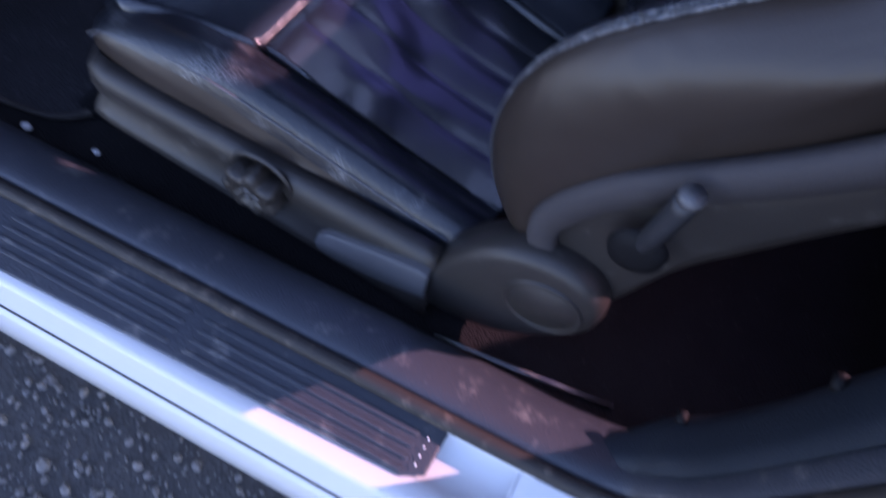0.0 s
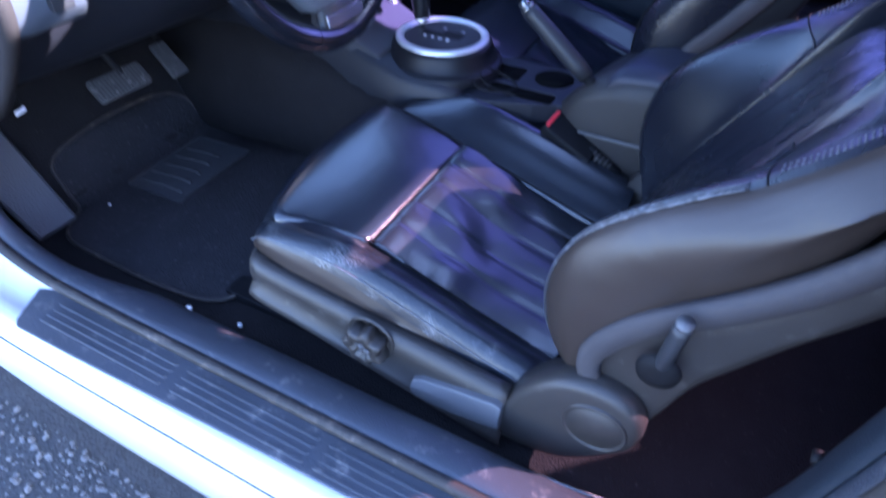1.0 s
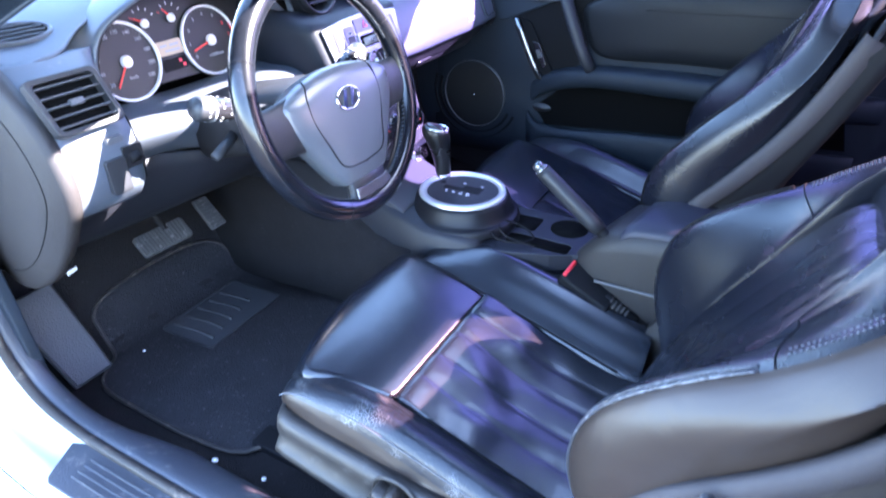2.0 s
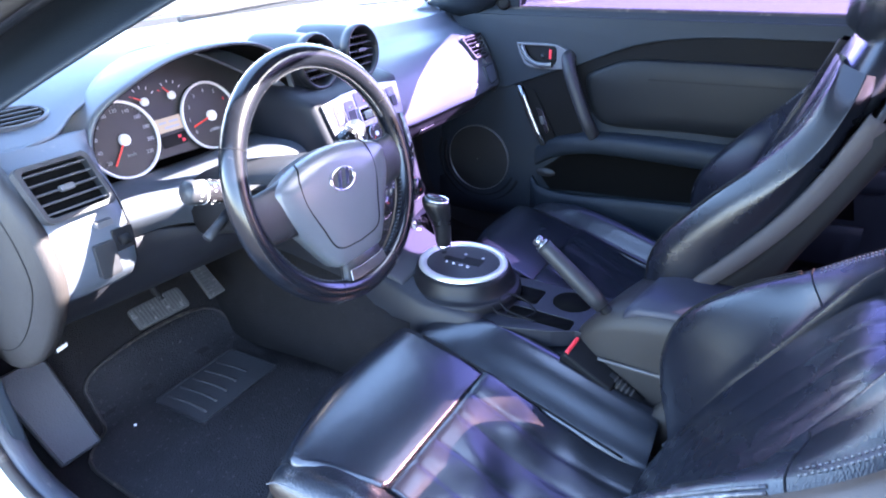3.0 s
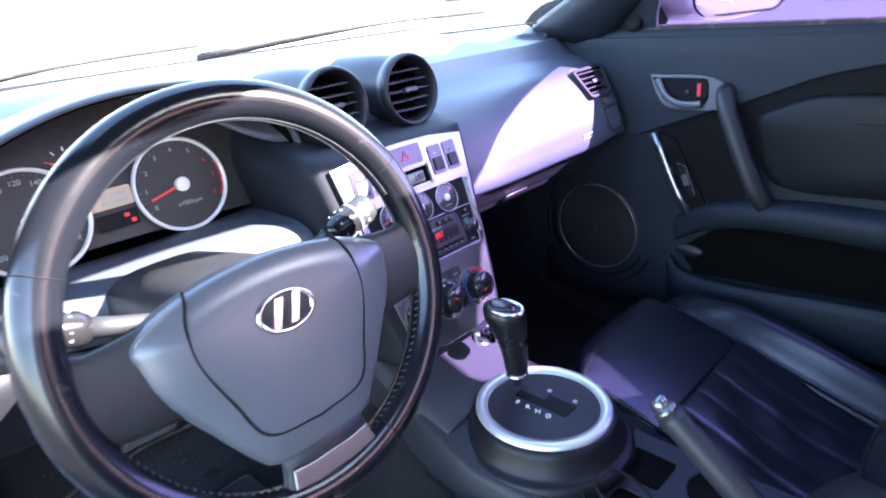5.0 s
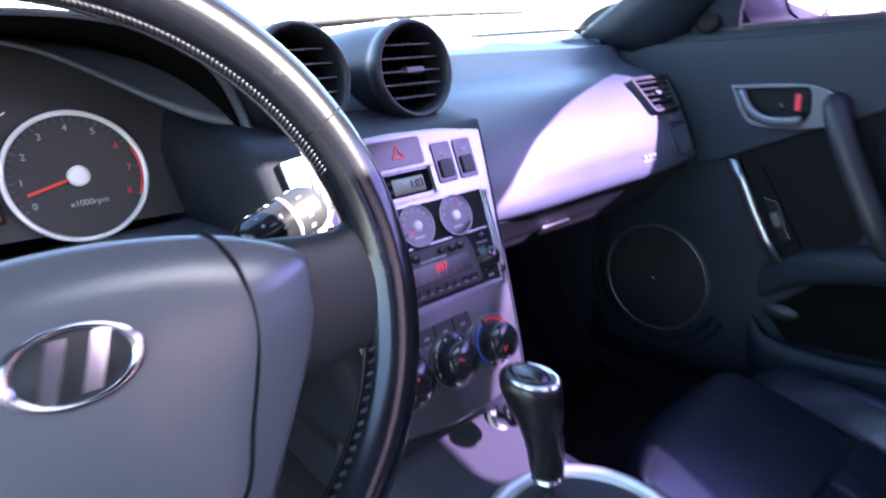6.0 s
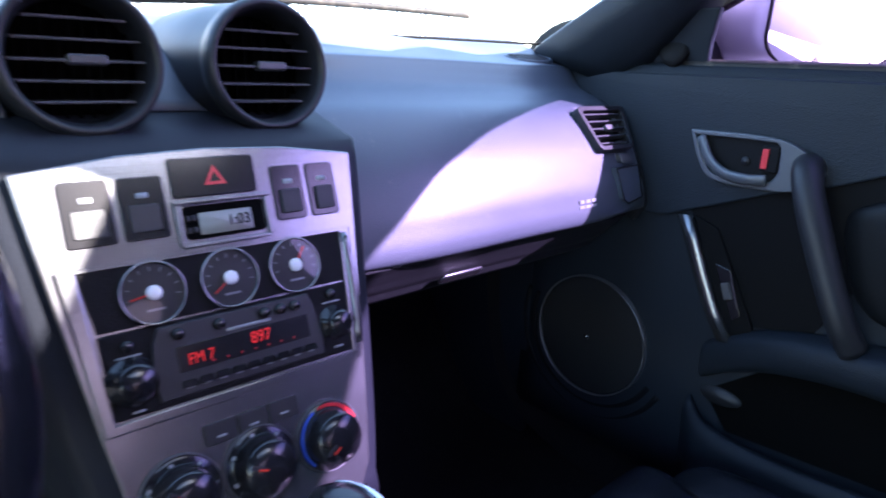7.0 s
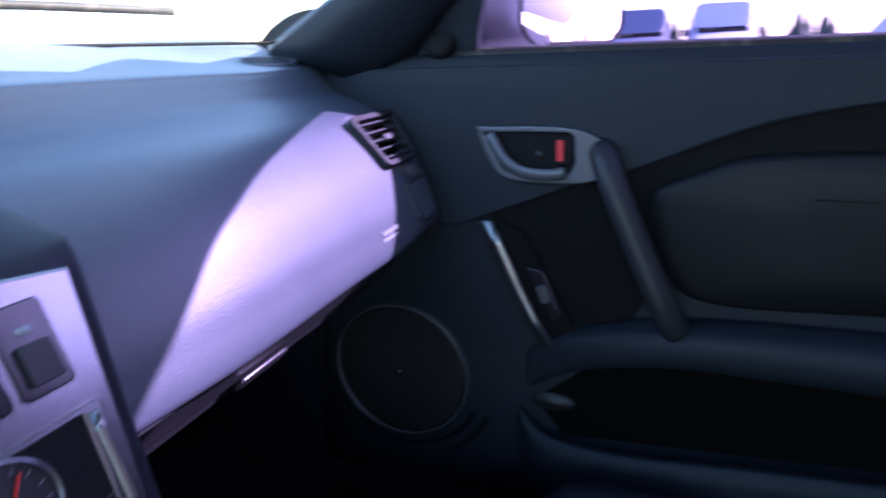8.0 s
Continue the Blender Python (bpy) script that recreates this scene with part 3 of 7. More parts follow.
# painted roof rails and windscreen pillars from the glass and roof to the door frames
for side in (-1, 1):
    top = [q for q in LOOPS[side] if q[1] > 0.96 and q[2].y > 0.05 and q[0] > (-0.72 if side < 0 else -0.84)]
    rings_ = []
    for y, z, nrm in top:
        zz = z + nrm.y * 0.012
        outer = Vector((side * (0.745 - lean(zz)), y + nrm.x * 0.012, zz))
        v = max(0.0, min(1.0, (0.41 - y - 0.11 * max(0, 0.3 - y)) / 0.56))
        if y > -0.16:
            inner = Vector((side * (0.69 - 0.15 * v), 0.44 - 0.57 * v, 0.962 + 0.262 * v + 0.03 * math.sin(math.pi * v)))
        else:
            inner = Vector((side * 0.60, y, roof_at(0.59, y) + 0.030))
        rings_.append([outer, outer.lerp(inner, 0.33) + Vector((0, 0, 0.012)), outer.lerp(inner, 0.66) + Vector((0, 0, 0.014)), inner])
    rail = part("roof_rail", loft(rings_, False), PAINT, None, solid=0.003)
    tagged(rail, "white painted roof rail and windscreen pillar", "roof rail", kind="structure")
# scuttle below the windscreen and bonnet beyond it
rings = [[Vector((u * 0.74, 0.67 - 0.24 * u * u + dy, z - 0.050)) for u in [k / 10 - 1 for k in range(21)]] for dy, z in ((-0.02, 0.984), (0.02, 0.978), (0.10, 0.962), (0.13, 0.95))]
sc = part("scuttle", loft(rings, False), PLASTIC_DARK, None, solid=0.01, offset=-1)
tagged(sc, "black plastic scuttle below the windscreen", "scuttle", kind="structure")
rings = []
for k in range(9):
    v = k / 8
    rings.append([Vector((u * (0.80 - 0.08 * v), 0.80 - 0.24 * u * u * (1 - v) + v * 1.1 - 0.12 * u * u * v, 0.92 - 0.03 * v - 0.20 * v ** 3 - 0.05 * u * u - 0.03 * abs(u) ** 6)) for u in [j / 10 - 1 for j in range(21)]])
bon = part("bonnet", loft(rings, False), PAINT, None, solid=0.01, offset=-1)
tagged(bon, "white painted car bonnet", "bonnet", kind="structure")
for name, a, b in (("wiper", (-0.05, 0.68, 0.966), (0.55, 0.53, 0.985)), ("wiper", (-0.60, 0.50, 0.966), (-0.06, 0.66, 0.985))):
    wp = thing(name, a, "black windscreen wiper resting at the foot of the glass", "wiper", "windscreen wipers")
    part("arm", tube([a, Vector(a).lerp(Vector(b), 0.55) + Vector((0, 0, 0.012))], 0.006, 8), PLASTIC_DARK, wp)
    part("blade", tube([Vector(a).lerp(Vector(b), f / 8) + Vector((0, -0.012, 0.004 + 0.008 * math.sin(math.pi * f / 8))) for f in range(9)], 0.005, 8), RUBBER, wp)

# outside: ground sheet, car flank is the door frame
bm = bmesh.new()
bmesh.ops.create_grid(bm, x_segments=2, y_segments=2, size=600, matrix=Matrix.Translation((0, 0, -0.05)))
ASPHALT = material("worn_asphalt", (0.045, 0.044, 0.044), 0.9, spec=0.2, grain=1.0, grain_size=140, mottle=0.5, mottle_size=70, wear=(0.12, 0.12, 0.12), wear_amount=0.35, wear_size=180)
gr = part("ground", bm, ASPHALT, None, smooth=False)
tagged(gr, "grey weathered gravelly asphalt", "ground", kind="structure")

# kick panels beside the foot wells and the bulkhead ahead of them
for side in (-1, 1):
    kp = part("kick_panel", slab([(0.43, 0.22), (0.95, 0.22), (0.95, 0.93), (0.44, 0.93)], lambda u, v, d: Vector((side * ((0.700 if side < 0 else 0.668) + d), u, v)), 0.02), PLASTIC_DOOR, None, bevel=0.004, smooth=False)
    tagged(kp, "black plastic kick panel beside the foot well", "kick panel", kind="structure")
bh = part("bulkhead", box((0, 0.90, 0.60), (1.4, 0.03, 0.70)), PLASTIC_DARK, None, smooth=False)
tagged(bh, "dark bulkhead behind the dashboard", "bulkhead", kind="structure")

# loose stones on the asphalt beside the sill
random.seed(7)
STONE = material("grey_stone_chips", (0.11, 0.108, 0.11), 0.85, mottle=0.5, mottle_size=40)
b = bmesh.new()
bmesh.ops.create_icosphere(b, subdivisions=1, radius=1.0)
stone_v, stone_f = [v.co.copy() for v in b.verts], [[v.index for v in f.verts] for f in b.faces]
b.free()
verts, faces = [], []
for k in range(7000):
    y = random.uniform(-0.9, 1.4)
    x = -0.84 - abs(random.gauss(0, 0.42))
    r = random.choice((0.002, 0.0025, 0.003, 0.004, 0.005, 0.008)) * random.uniform(0.7, 1.3)
    m = Matrix.Translation((x, y, -0.05 + r * 0.25)) @ turn(random.uniform(0, 90), random.uniform(0, 90), random.uniform(0, 360)) @ Matrix.Diagonal((r, r * random.uniform(0.6, 1.1), r * random.uniform(0.45, 0.8), 1))
    faces += [[i + len(verts) for i in f] for f in stone_f]
    verts += [m @ v for v in stone_v]
me = bpy.data.meshes.new("gravel")
me.from_pydata(verts, [], faces)
bm = bmesh.new()
bm.from_mesh(me)
st = part("gravel", bm, STONE, None, smooth=False)
tagged(st, "loose grey stone chips on the asphalt", "gravel", kind="stuff")


# ---- dashboard ----
dash = thing("dashboard", (0, 0.5, 0.6), "charcoal plastic dashboard with round vents and silver centre panel", "dashboard")


def strip(sections, n, m, ease=True):
    """A skin along x through sections (x, [(y, z), ...])."""
    cols = []
    k = len(sections[0][1])
    prof = [catmull([(s[0], *p) for p in s[1]], m) for s in sections]
    rows = [catmull([pr[i] for pr in prof], n) for i in range(m)]
    return loft([[rows[i][j] for i in range(m)] for j in range(n)], False)


# upper pad and passenger face
FACE = [(0.68, 0.958), (0.58, 0.952), (0.49, 0.938), (0.42, 0.923), (0.394, 0.9175), (0.389, 0.9135), (0.378, 0.899), (0.362, 0.884), (0.330, 0.872), (0.299, 0.857), (0.263, 0.815), (0.240, 0.772), (0.231, 0.745), (0.227, 0.728), (0.228, 0.719), (0.236, 0.715)]
pad_bm = strip([(0.13, [(y + 0.01 * (z < 0.9), z) for y, z in FACE]), (0.25, FACE), (0.40, FACE), (0.52, [(y + 0.000, z - 0.001) for y, z in FACE]),
                             (0.592, [(y - (0.10 if y > 0.6 else 0.05 if y > 0.5 else 0.02 if y > 0.45 else 0) + 0.002, z + 0.002 * (z < 0.72)) for y, z in FACE]),
                             (0.652, [(y - (0.16 if y > 0.6 else 0.09 if y > 0.5 else 0.035 if y > 0.45 else 0) + 0.004, z + (0.004 if z < 0.75 else -0.001)) for y, z in FACE])], 62, 90)
# the opening for the side vent
bmesh.ops.delete(pad_bm, geom=[f for f in pad_bm.faces if abs(f.calc_center_median().z - 0.836) < 0.0225 and 0.5545 < f.calc_center_median().x < 0.636], context="FACES")
part("passenger_pad", pad_bm, PLASTIC_DASH, dash, "charcoal grained passenger dash face", solid=0.004)
# end of the dash by the passenger door
END = [(0.330, 0.869), (0.303, 0.854), (0.267, 0.813), (0.243, 0.770), (0.234, 0.743), (0.231, 0.731), (0.233, 0.720), (0.246, 0.700)]
part("end_cap", strip([(0.652, END), (0.658, [(y - 0.001, z) for y, z in END]), (0.664, [(y + 0.008, z - 0.001) for y, z in END]), (0.669, [(y + 0.028, z - 0.003) for y, z in END])], 12, 36), PLASTIC, dash, "dark plastic end of the dashboard", solid=0.004)
PADC = [(0.43, 0.922), (0.398, 0.9165), (0.393, 0.9125), (0.382, 0.898), (0.366, 0.883), (0.334, 0.871), (0.318, 0.864)]
part("pad_corner", strip([(0.6505, PADC), (0.660, [(y + 0.002, z) for y, z in PADC]), (0.668, [(y + 0.016, z - 0.002) for y, z in PADC])], 10, 24), PLASTIC_DASH, dash, "charcoal corner of the dash pad", solid=0.004)
# glove box lid below the crease
part("glove_box", strip([(x, [(0.240, 0.713), (0.250, 0.703), (0.266, 0.686), (0.284, 0.668), (0.33, 0.645), (0.60, 0.630)]) for x in (0.14, 0.35, 0.60)] +
                        [(0.645, [(0.258, 0.712), (0.262, 0.704), (0.275, 0.692), (0.295, 0.678), (0.35, 0.66), (0.60, 0.64)])], 16, 20), PLASTIC, dash, "black glove box lid", solid=0.004)
part("catch", slab(rounded(0.068, 0.018, 0.006, cx=0.318, cy=0.0), lambda u, v, w: Vector((u, 0.2740 - w * 0.7 - v * 0.7, 0.671 + v * 0.75 - w * 0.7)), 0.005), SILVER, dash, "silver glove box catch", bevel=0.003)
part("driver_pad", strip([(-0.655, [(0.48, 0.952), (0.45, 0.948), (0.42, 0.934), (0.38, 0.918), (0.33, 0.902), (0.297, 0.885)]),
                          (-0.58, [(0.55, 0.955), (0.50, 0.952), (0.45, 0.940), (0.38, 0.922), (0.33, 0.905), (0.295, 0.888)]),
                          (-0.50, [(0.60, 0.957), (0.54, 0.957), (0.48, 0.952), (0.42, 0.944), (0.36, 0.93), (0.33, 0.915)]),
                          (-0.30, [(0.66, 0.959), (0.60, 0.962), (0.53, 0.965), (0.46, 0.964), (0.40, 0.960), (0.37, 0.955)]),
                          (-0.14, [(0.68, 0.959), (0.60, 0.957), (0.52, 0.95), (0.43, 0.937), (0.36, 0.920), (0.310, 0.870)]),
                          (0.0, [(0.69, 0.958), (0.59, 0.953), (0.50, 0.940), (0.42, 0.925), (0.345, 0.910), (0.300, 0.866)]),
                          (0.14, [(0.68, 0.958), (0.58, 0.952), (0.49, 0.938), (0.42, 0.921), (0.36, 0.902), (0.310, 0.862)])], 60, 30), PLASTIC_DASH, dash, "charcoal grained dash top", solid=0.004)
# instrument hood: an arch whose lip stands proud of the gauges
LIP = [(-0.540, 0.785), (-0.538, 0.85), (-0.515, 0.900), (-0.465, 0.937), (-0.385, 0.962), (-0.300, 0.969), (-0.215, 0.960), (-0.155, 0.930), (-0.120, 0.885), (-0.108, 0.83), (-0.105, 0.775)]
lip = catmull([(x, 0.272 + 0.02 * (abs(x + 0.32) > 0.19), z) for x, z in LIP], 60)
mid = Vector((-0.32, 0, 0.86))


def shrink(p, f, y):
    return Vector((mid.x + (p.x - mid.x) * f, y, mid.z + (p.z - mid.z) * f))


rings = [[p + Vector((0, 0.16, (p.z > 0.87) * -0.012)) * 1.0 for p in lip], [p + Vector((0, 0.06, 0.003)) for p in lip], [p + Vector((0, 0.012, 0.001)) for p in lip], lip,
         [shrink(p, 0.985, p.y + 0.001) for p in lip], [shrink(p, 0.965, p.y + 0.02) for p in lip], [shrink(p, 0.93, 0.385) for p in lip]]
part("instrument_hood", loft(rings, False), PLASTIC_DASH, dash, "curved charcoal instrument hood", solid=0.003)
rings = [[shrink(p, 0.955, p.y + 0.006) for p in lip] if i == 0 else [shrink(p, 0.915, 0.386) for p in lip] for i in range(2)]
part("hood_lining", loft(rings, False), RECESS_SHADE, dash, "matt black lining of the instrument hood", solid=0.002)
part("gauge_panel", slab([(p.x, p.z) for p in [shrink(q, 0.95, 0) for q in lip]], lambda u, v, w: Vector((u, 0.384 + w + (v - 0.83) * 0.22, v)), 0.01), GAUGE_FACE, dash, "black instrument panel", smooth=False)
# shelf in front of the gauges, sloping to the steering column
part("gauge_shelf", strip([(-0.53, [(0.37, 0.775), (0.33, 0.772), (0.288, 0.770), (0.268, 0.757), (0.285, 0.732), (0.325, 0.700)]), (-0.42, [(0.37, 0.772), (0.32, 0.768), (0.275, 0.763), (0.258, 0.748), (0.276, 0.722), (0.315, 0.690)]),
                           (-0.32, [(0.37, 0.77), (0.31, 0.770), (0.26, 0.768), (0.235, 0.755), (0.24, 0.71), (0.265, 0.67)]), (-0.22, [(0.37, 0.772), (0.32, 0.768), (0.275, 0.763), (0.258, 0.745), (0.262, 0.71), (0.272, 0.67)]),
                           (-0.10, [(0.37, 0.775), (0.33, 0.772), (0.285, 0.77), (0.25, 0.755), (0.24, 0.72), (0.24, 0.67)])], 40, 20), PLASTIC_DASH, dash, "charcoal shelf below the gauges", solid=0.004)
# panel with the driver's side vent, down to the knee edge
LP = [(0.297, 0.888), (0.276, 0.868), (0.236, 0.832), (0.216, 0.800), (0.207, 0.755), (0.213, 0.715), (0.230, 0.690)]
part("vent_panel", strip([(-0.668, [(y + 0.004, z) for y, z in LP]), (-0.62, LP), (-0.562, [(y + 0.003, z) for y, z in LP]), (-0.532, [(y + 0.055 * (z < 0.85) + 0.02 * (0.85 < z < 0.88), z) for y, z in LP])], 16, 30), PLASTIC_DASH, dash, "charcoal panel round the side vent", solid=0.004)
part("seam_groove", tube(catmull([(-0.558, 0.277, 0.868), (-0.557, 0.240, 0.832), (-0.556, 0.2205, 0.800), (-0.555, 0.2115, 0.755), (-0.554, 0.2175, 0.715)], 20), 0.0014, 6), PLASTIC_DARK, dash)
# knee panel and column surround; the panel's dark colour takes in its shade
part("knee_panel", strip([(-0.668, [(0.230, 0.690), (0.258, 0.668), (0.33, 0.618), (0.44, 0.555), (0.60, 0.50)]), (-0.50, [(0.322, 0.703), (0.318, 0.675), (0.345, 0.62), (0.42, 0.55), (0.60, 0.50)]),
                          (-0.32, [(0.262, 0.672), (0.275, 0.645), (0.32, 0.60), (0.40, 0.55), (0.60, 0.50)]), (-0.12, [(0.245, 0.672), (0.265, 0.640), (0.32, 0.59), (0.40, 0.54), (0.60, 0.50)])], 30, 20), CONSOLE, dash, "plastic knee panel, coloured darker for its shade", solid=0.004)
part("tag", box((-0.594, 0.456, 0.499), (0.020, 0.003, 0.008), turn(20, 0, 14)), STICKER, dash, "small white tag under the dash", smooth=False)
part("tag_wire", tube([(-0.590, 0.457, 0.501), (-0.585, 0.462, 0.53), (-0.586, 0.466, 0.56)], 0.0012, 6), FOAM_WIRE, dash)
# side cover of the dash, facing the door opening
cap = catmull([(0.30, 0.90, 0), (0.240, 0.842, 0), (0.211, 0.780, 0), (0.213, 0.712, 0), (0.278, 0.622, 0), (0.36, 0.55, 0), (0.44, 0.52, 0), (0.50, 0.56, 0), (0.60, 0.70, 0), (0.62, 0.90, 0), (0.45, 0.945, 0)], 50)
rings = []
for f, x in ((1.0, -0.660), (1.0, -0.674), (0.965, -0.681), (0.7, -0.686), (0.35, -0.687)):
    rings.append([Vector((x, 0.42 + (p.x - 0.42) * f, 0.73 + (p.y - 0.73) * f)) for p in cap])
part("side_cover", loft(rings, True, True), ARM_PLASTIC, dash, "grey plastic side cover of the dashboard")
part("cover_seam", tube([Vector((-0.6845, 0.42 + (p.x - 0.42) * 0.8, 0.73 + (p.y - 0.73) * 0.8)) for p in cap[3:30]], 0.0008, 6), PLASTIC_DARK, dash)


def slatted_vent(parent, place, w, h, slats, skew=0.0, tab=True, deep=0.012):
    """A louvred vent: dark well, frame, slats and a tab, laid out by place(u, v, depth)."""
    sk = lambda u, v, d: place(u + skew * v, v, d)
    # the shade behind the slats is put into the well's near-black colour
    part("vent_well", slab(rounded(w, h, 0.006), lambda u, v, d: sk(u, v, d + deep), 0.004), RECESS_SHADE, parent, "black vent well", smooth=False)
    fr = part("vent_frame", ring_plate(rounded(w + 0.012, h + 0.012, 0.009), rounded(w - 0.002, h - 0.002, 0.006), lambda u, v, d: sk(u, v, d - 0.003), 0.016), PLASTIC, parent, bevel=0.0012)
    for k in range(slats):
        v = (k + 0.5) / slats * h - h / 2
        b = bmesh.new()
        for s in ((-w / 2, w / 2),):
            slab([(s[0], v - 0.0012), (s[1], v - 0.0012), (s[1], v + 0.0012), (s[0], v + 0.0012)], sk, deep * 0.8, b)
        part("slat", b, SLAT, fr, smooth=False, bevel=0.0006)
    if tab:
        part("tab", slab(rounded(0.018, 0.008, 0.002, cx=0.0), lambda u, v, d: sk(u, v, d - 0.004), 0.008), PLASTIC_GREY, fr, bevel=0.001)


slat_dir = Vector((0, 0.36, 0.93)).normalized()


def on_left(u, v, d):
    return Vector((-0.621 + u, 0.2130, 0.847)) + slat_dir * v + Vector((0, 0.93, -0.36)) * d


slatted_vent(dash, on_left, 0.082, 0.064, 5, skew=-0.12)
def on_right(u, v, d):
    """The trapezoid side vent by the passenger door, wider at its top."""
    f = (v + 0.031) / 0.062
    left, right = 0.556 - 0.010 * f, 0.632 + 0.018 * f
    x = (left + right) / 2 + u / 0.082 * (right - left)
    return Vector((x, 0.2690 + 0.02 * (x - 0.58), 0.836)) + Vector((0, 0.605, 0.795)) * v + Vector((0, 0.795, -0.605)) * d


slatted_vent(dash, on_right, 0.082, 0.058, 5, deep=0.014)
part("vent_wheel", slab(rounded(0.024, 0.012, 0.003), lambda u, v, d: Vector((0.608 + u, 0.2425 + d + v * 0.55, 0.796 + v)), 0.01), PLASTIC_GREY, dash, bevel=0.001)
blank = part("switch_blank", slab([(-0.030, 0.022), (0.026, 0.024), (0.026, -0.020), (-0.012, -0.026), (-0.022, -0.020)], lambda u, v, d: Vector((0.606 + u, 0.2285 + d + 0.30 * v, 0.762 + v)), 0.01), PLASTIC_DASH, dash, bevel=0.001, smooth=False)
part("blank_seam", tube([Vector((0.606 + u, 0.2280 + 0.30 * v, 0.762 + v)) for u, v in ((-0.030, 0.022), (0.026, 0.024), (0.026, -0.020), (-0.012, -0.026), (-0.022, -0.020))], 0.0012, 6, True), PLASTIC_DARK, blank)
part("vent_wheel", slab(rounded(0.024, 0.009, 0.002), lambda u, v, d: Vector((-0.594 + u, 0.2010 + d, 0.787 + v)), 0.01), PLASTIC_GREY, dash, bevel=0.001)
part("switch_blank", slab(rounded(0.030, 0.050, 0.004), lambda u, v, d: Vector((-0.604 + u, 0.1990 + d, 0.738 + v)), 0.01), PLASTIC, dash, bevel=0.001)
dim = part("dimmer", slab(rounded(0.030, 0.032, 0.003), lambda u, v, d: Vector((-0.574 + u, 0.2010 + d, 0.758 + v)), 0.012), PLASTIC_GLOSS, dash, "gloss black dimmer switch", bevel=0.001)
part("thumb_wheel", cyl((-0.574, 0.2030, 0.756), 0.008, 0.012, turn(0, 90, 0), n=20), PLASTIC_DARK, dim)
# oval demister outlets on the dash top
for x, y, z, w, tilt, lie in ((-0.600, 0.343, 0.915, 0.086, -4, 26), (0.595, 0.427, 0.926, 0.075, -18, 13)):
    m = Matrix.Translation((x, y, z)) @ pose(0, 0, 0, lie, 0, tilt)
    dv = part("demister", lathe([(0.98, 0.0015), (1.02, 0.004), (1.08, 0.0045), (1.16, 0.002), (1.2, -0.004)], (0, 0, 0), m @ Matrix.Diagonal((w / 2, 0.019, 1, 1)), 40), PLASTIC_DASH, dash)
    part("demister_well", lathe([(1.0, 0.0022), (0.5, 0.0022), (0.0, 0.0022)], (0, 0, 0), m @ Matrix.Diagonal((w / 2, 0.019, 1, 1)), 40), RECESS_SHADE, dv)
    for k in range(4):
        part("demister_slat", box((0, 0, 0), (w * 0.95 * (1 - 0.15 * abs(k - 1.5)), 0.0016, 0.003), m @ Matrix.Translation((0, (k - 1.5) * 0.0085, 0.0032))), SLAT, dv, smooth=False)
# round twin vents on the dash centre
for vx in (-0.067, 0.073):
    c = Vector((vx, 0.268, 0.905))
    m = turn(90, 0, 0) @ turn(-6, 0, 0)
    pod = part("round_vent", lathe([(0.064, -0.14), (0.061, -0.09), (0.056, -0.045), (0.052, -0.020), (0.0515, -0.014), (0.0525, -0.012), (0.0540, -0.006), (0.0540, 0.001), (0.0525, 0.006), (0.0500, 0.008), (0.0475, 0.0065), (0.0455, 0.002), (0.044, -0.006), (0.043, -0.034)], c, m, 64), VENT_RING, dash, "round black air vent pod")
    # well and back slats near-black, with the pod's inner shade in their colour
    part("vent_well", lathe([(0.0432, -0.032), (0.02, -0.0325), (0, -0.033)], c, m, 40), RECESS_SHADE, pod)
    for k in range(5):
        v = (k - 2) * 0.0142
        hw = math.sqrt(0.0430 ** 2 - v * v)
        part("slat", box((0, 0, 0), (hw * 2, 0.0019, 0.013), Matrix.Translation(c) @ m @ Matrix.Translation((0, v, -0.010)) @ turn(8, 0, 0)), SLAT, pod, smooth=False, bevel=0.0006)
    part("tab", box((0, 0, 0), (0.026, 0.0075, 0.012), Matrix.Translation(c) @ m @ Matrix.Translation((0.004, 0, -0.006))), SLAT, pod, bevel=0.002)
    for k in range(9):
        part("back_slat", box((0, 0, 0), (0.002, 2 * math.sqrt(0.042 ** 2 - ((k - 4) * 0.009) ** 2), 0.006), Matrix.Translation(c) @ m @ Matrix.Translation(((k - 4) * 0.009, 0, -0.028))), RECESS_SHADE, pod, smooth=False)

# ---- instruments ----
GT = turn(90, 0, 0) @ turn(-12, 0, 0)


def gauge_at(x, z):
    return Vector((x, 0.379 + (z - 0.83) * 0.22, z))


def bar_on(m, r, a, w, h, mat, parent, name="tick", lift=0.0022):
    mm = m @ turn(0, 0, a) @ Matrix.Translation((0, r, lift))
    return part(name, box((0, 0, 0), (w, h, 0.0006), mm), mat, parent, smooth=False)


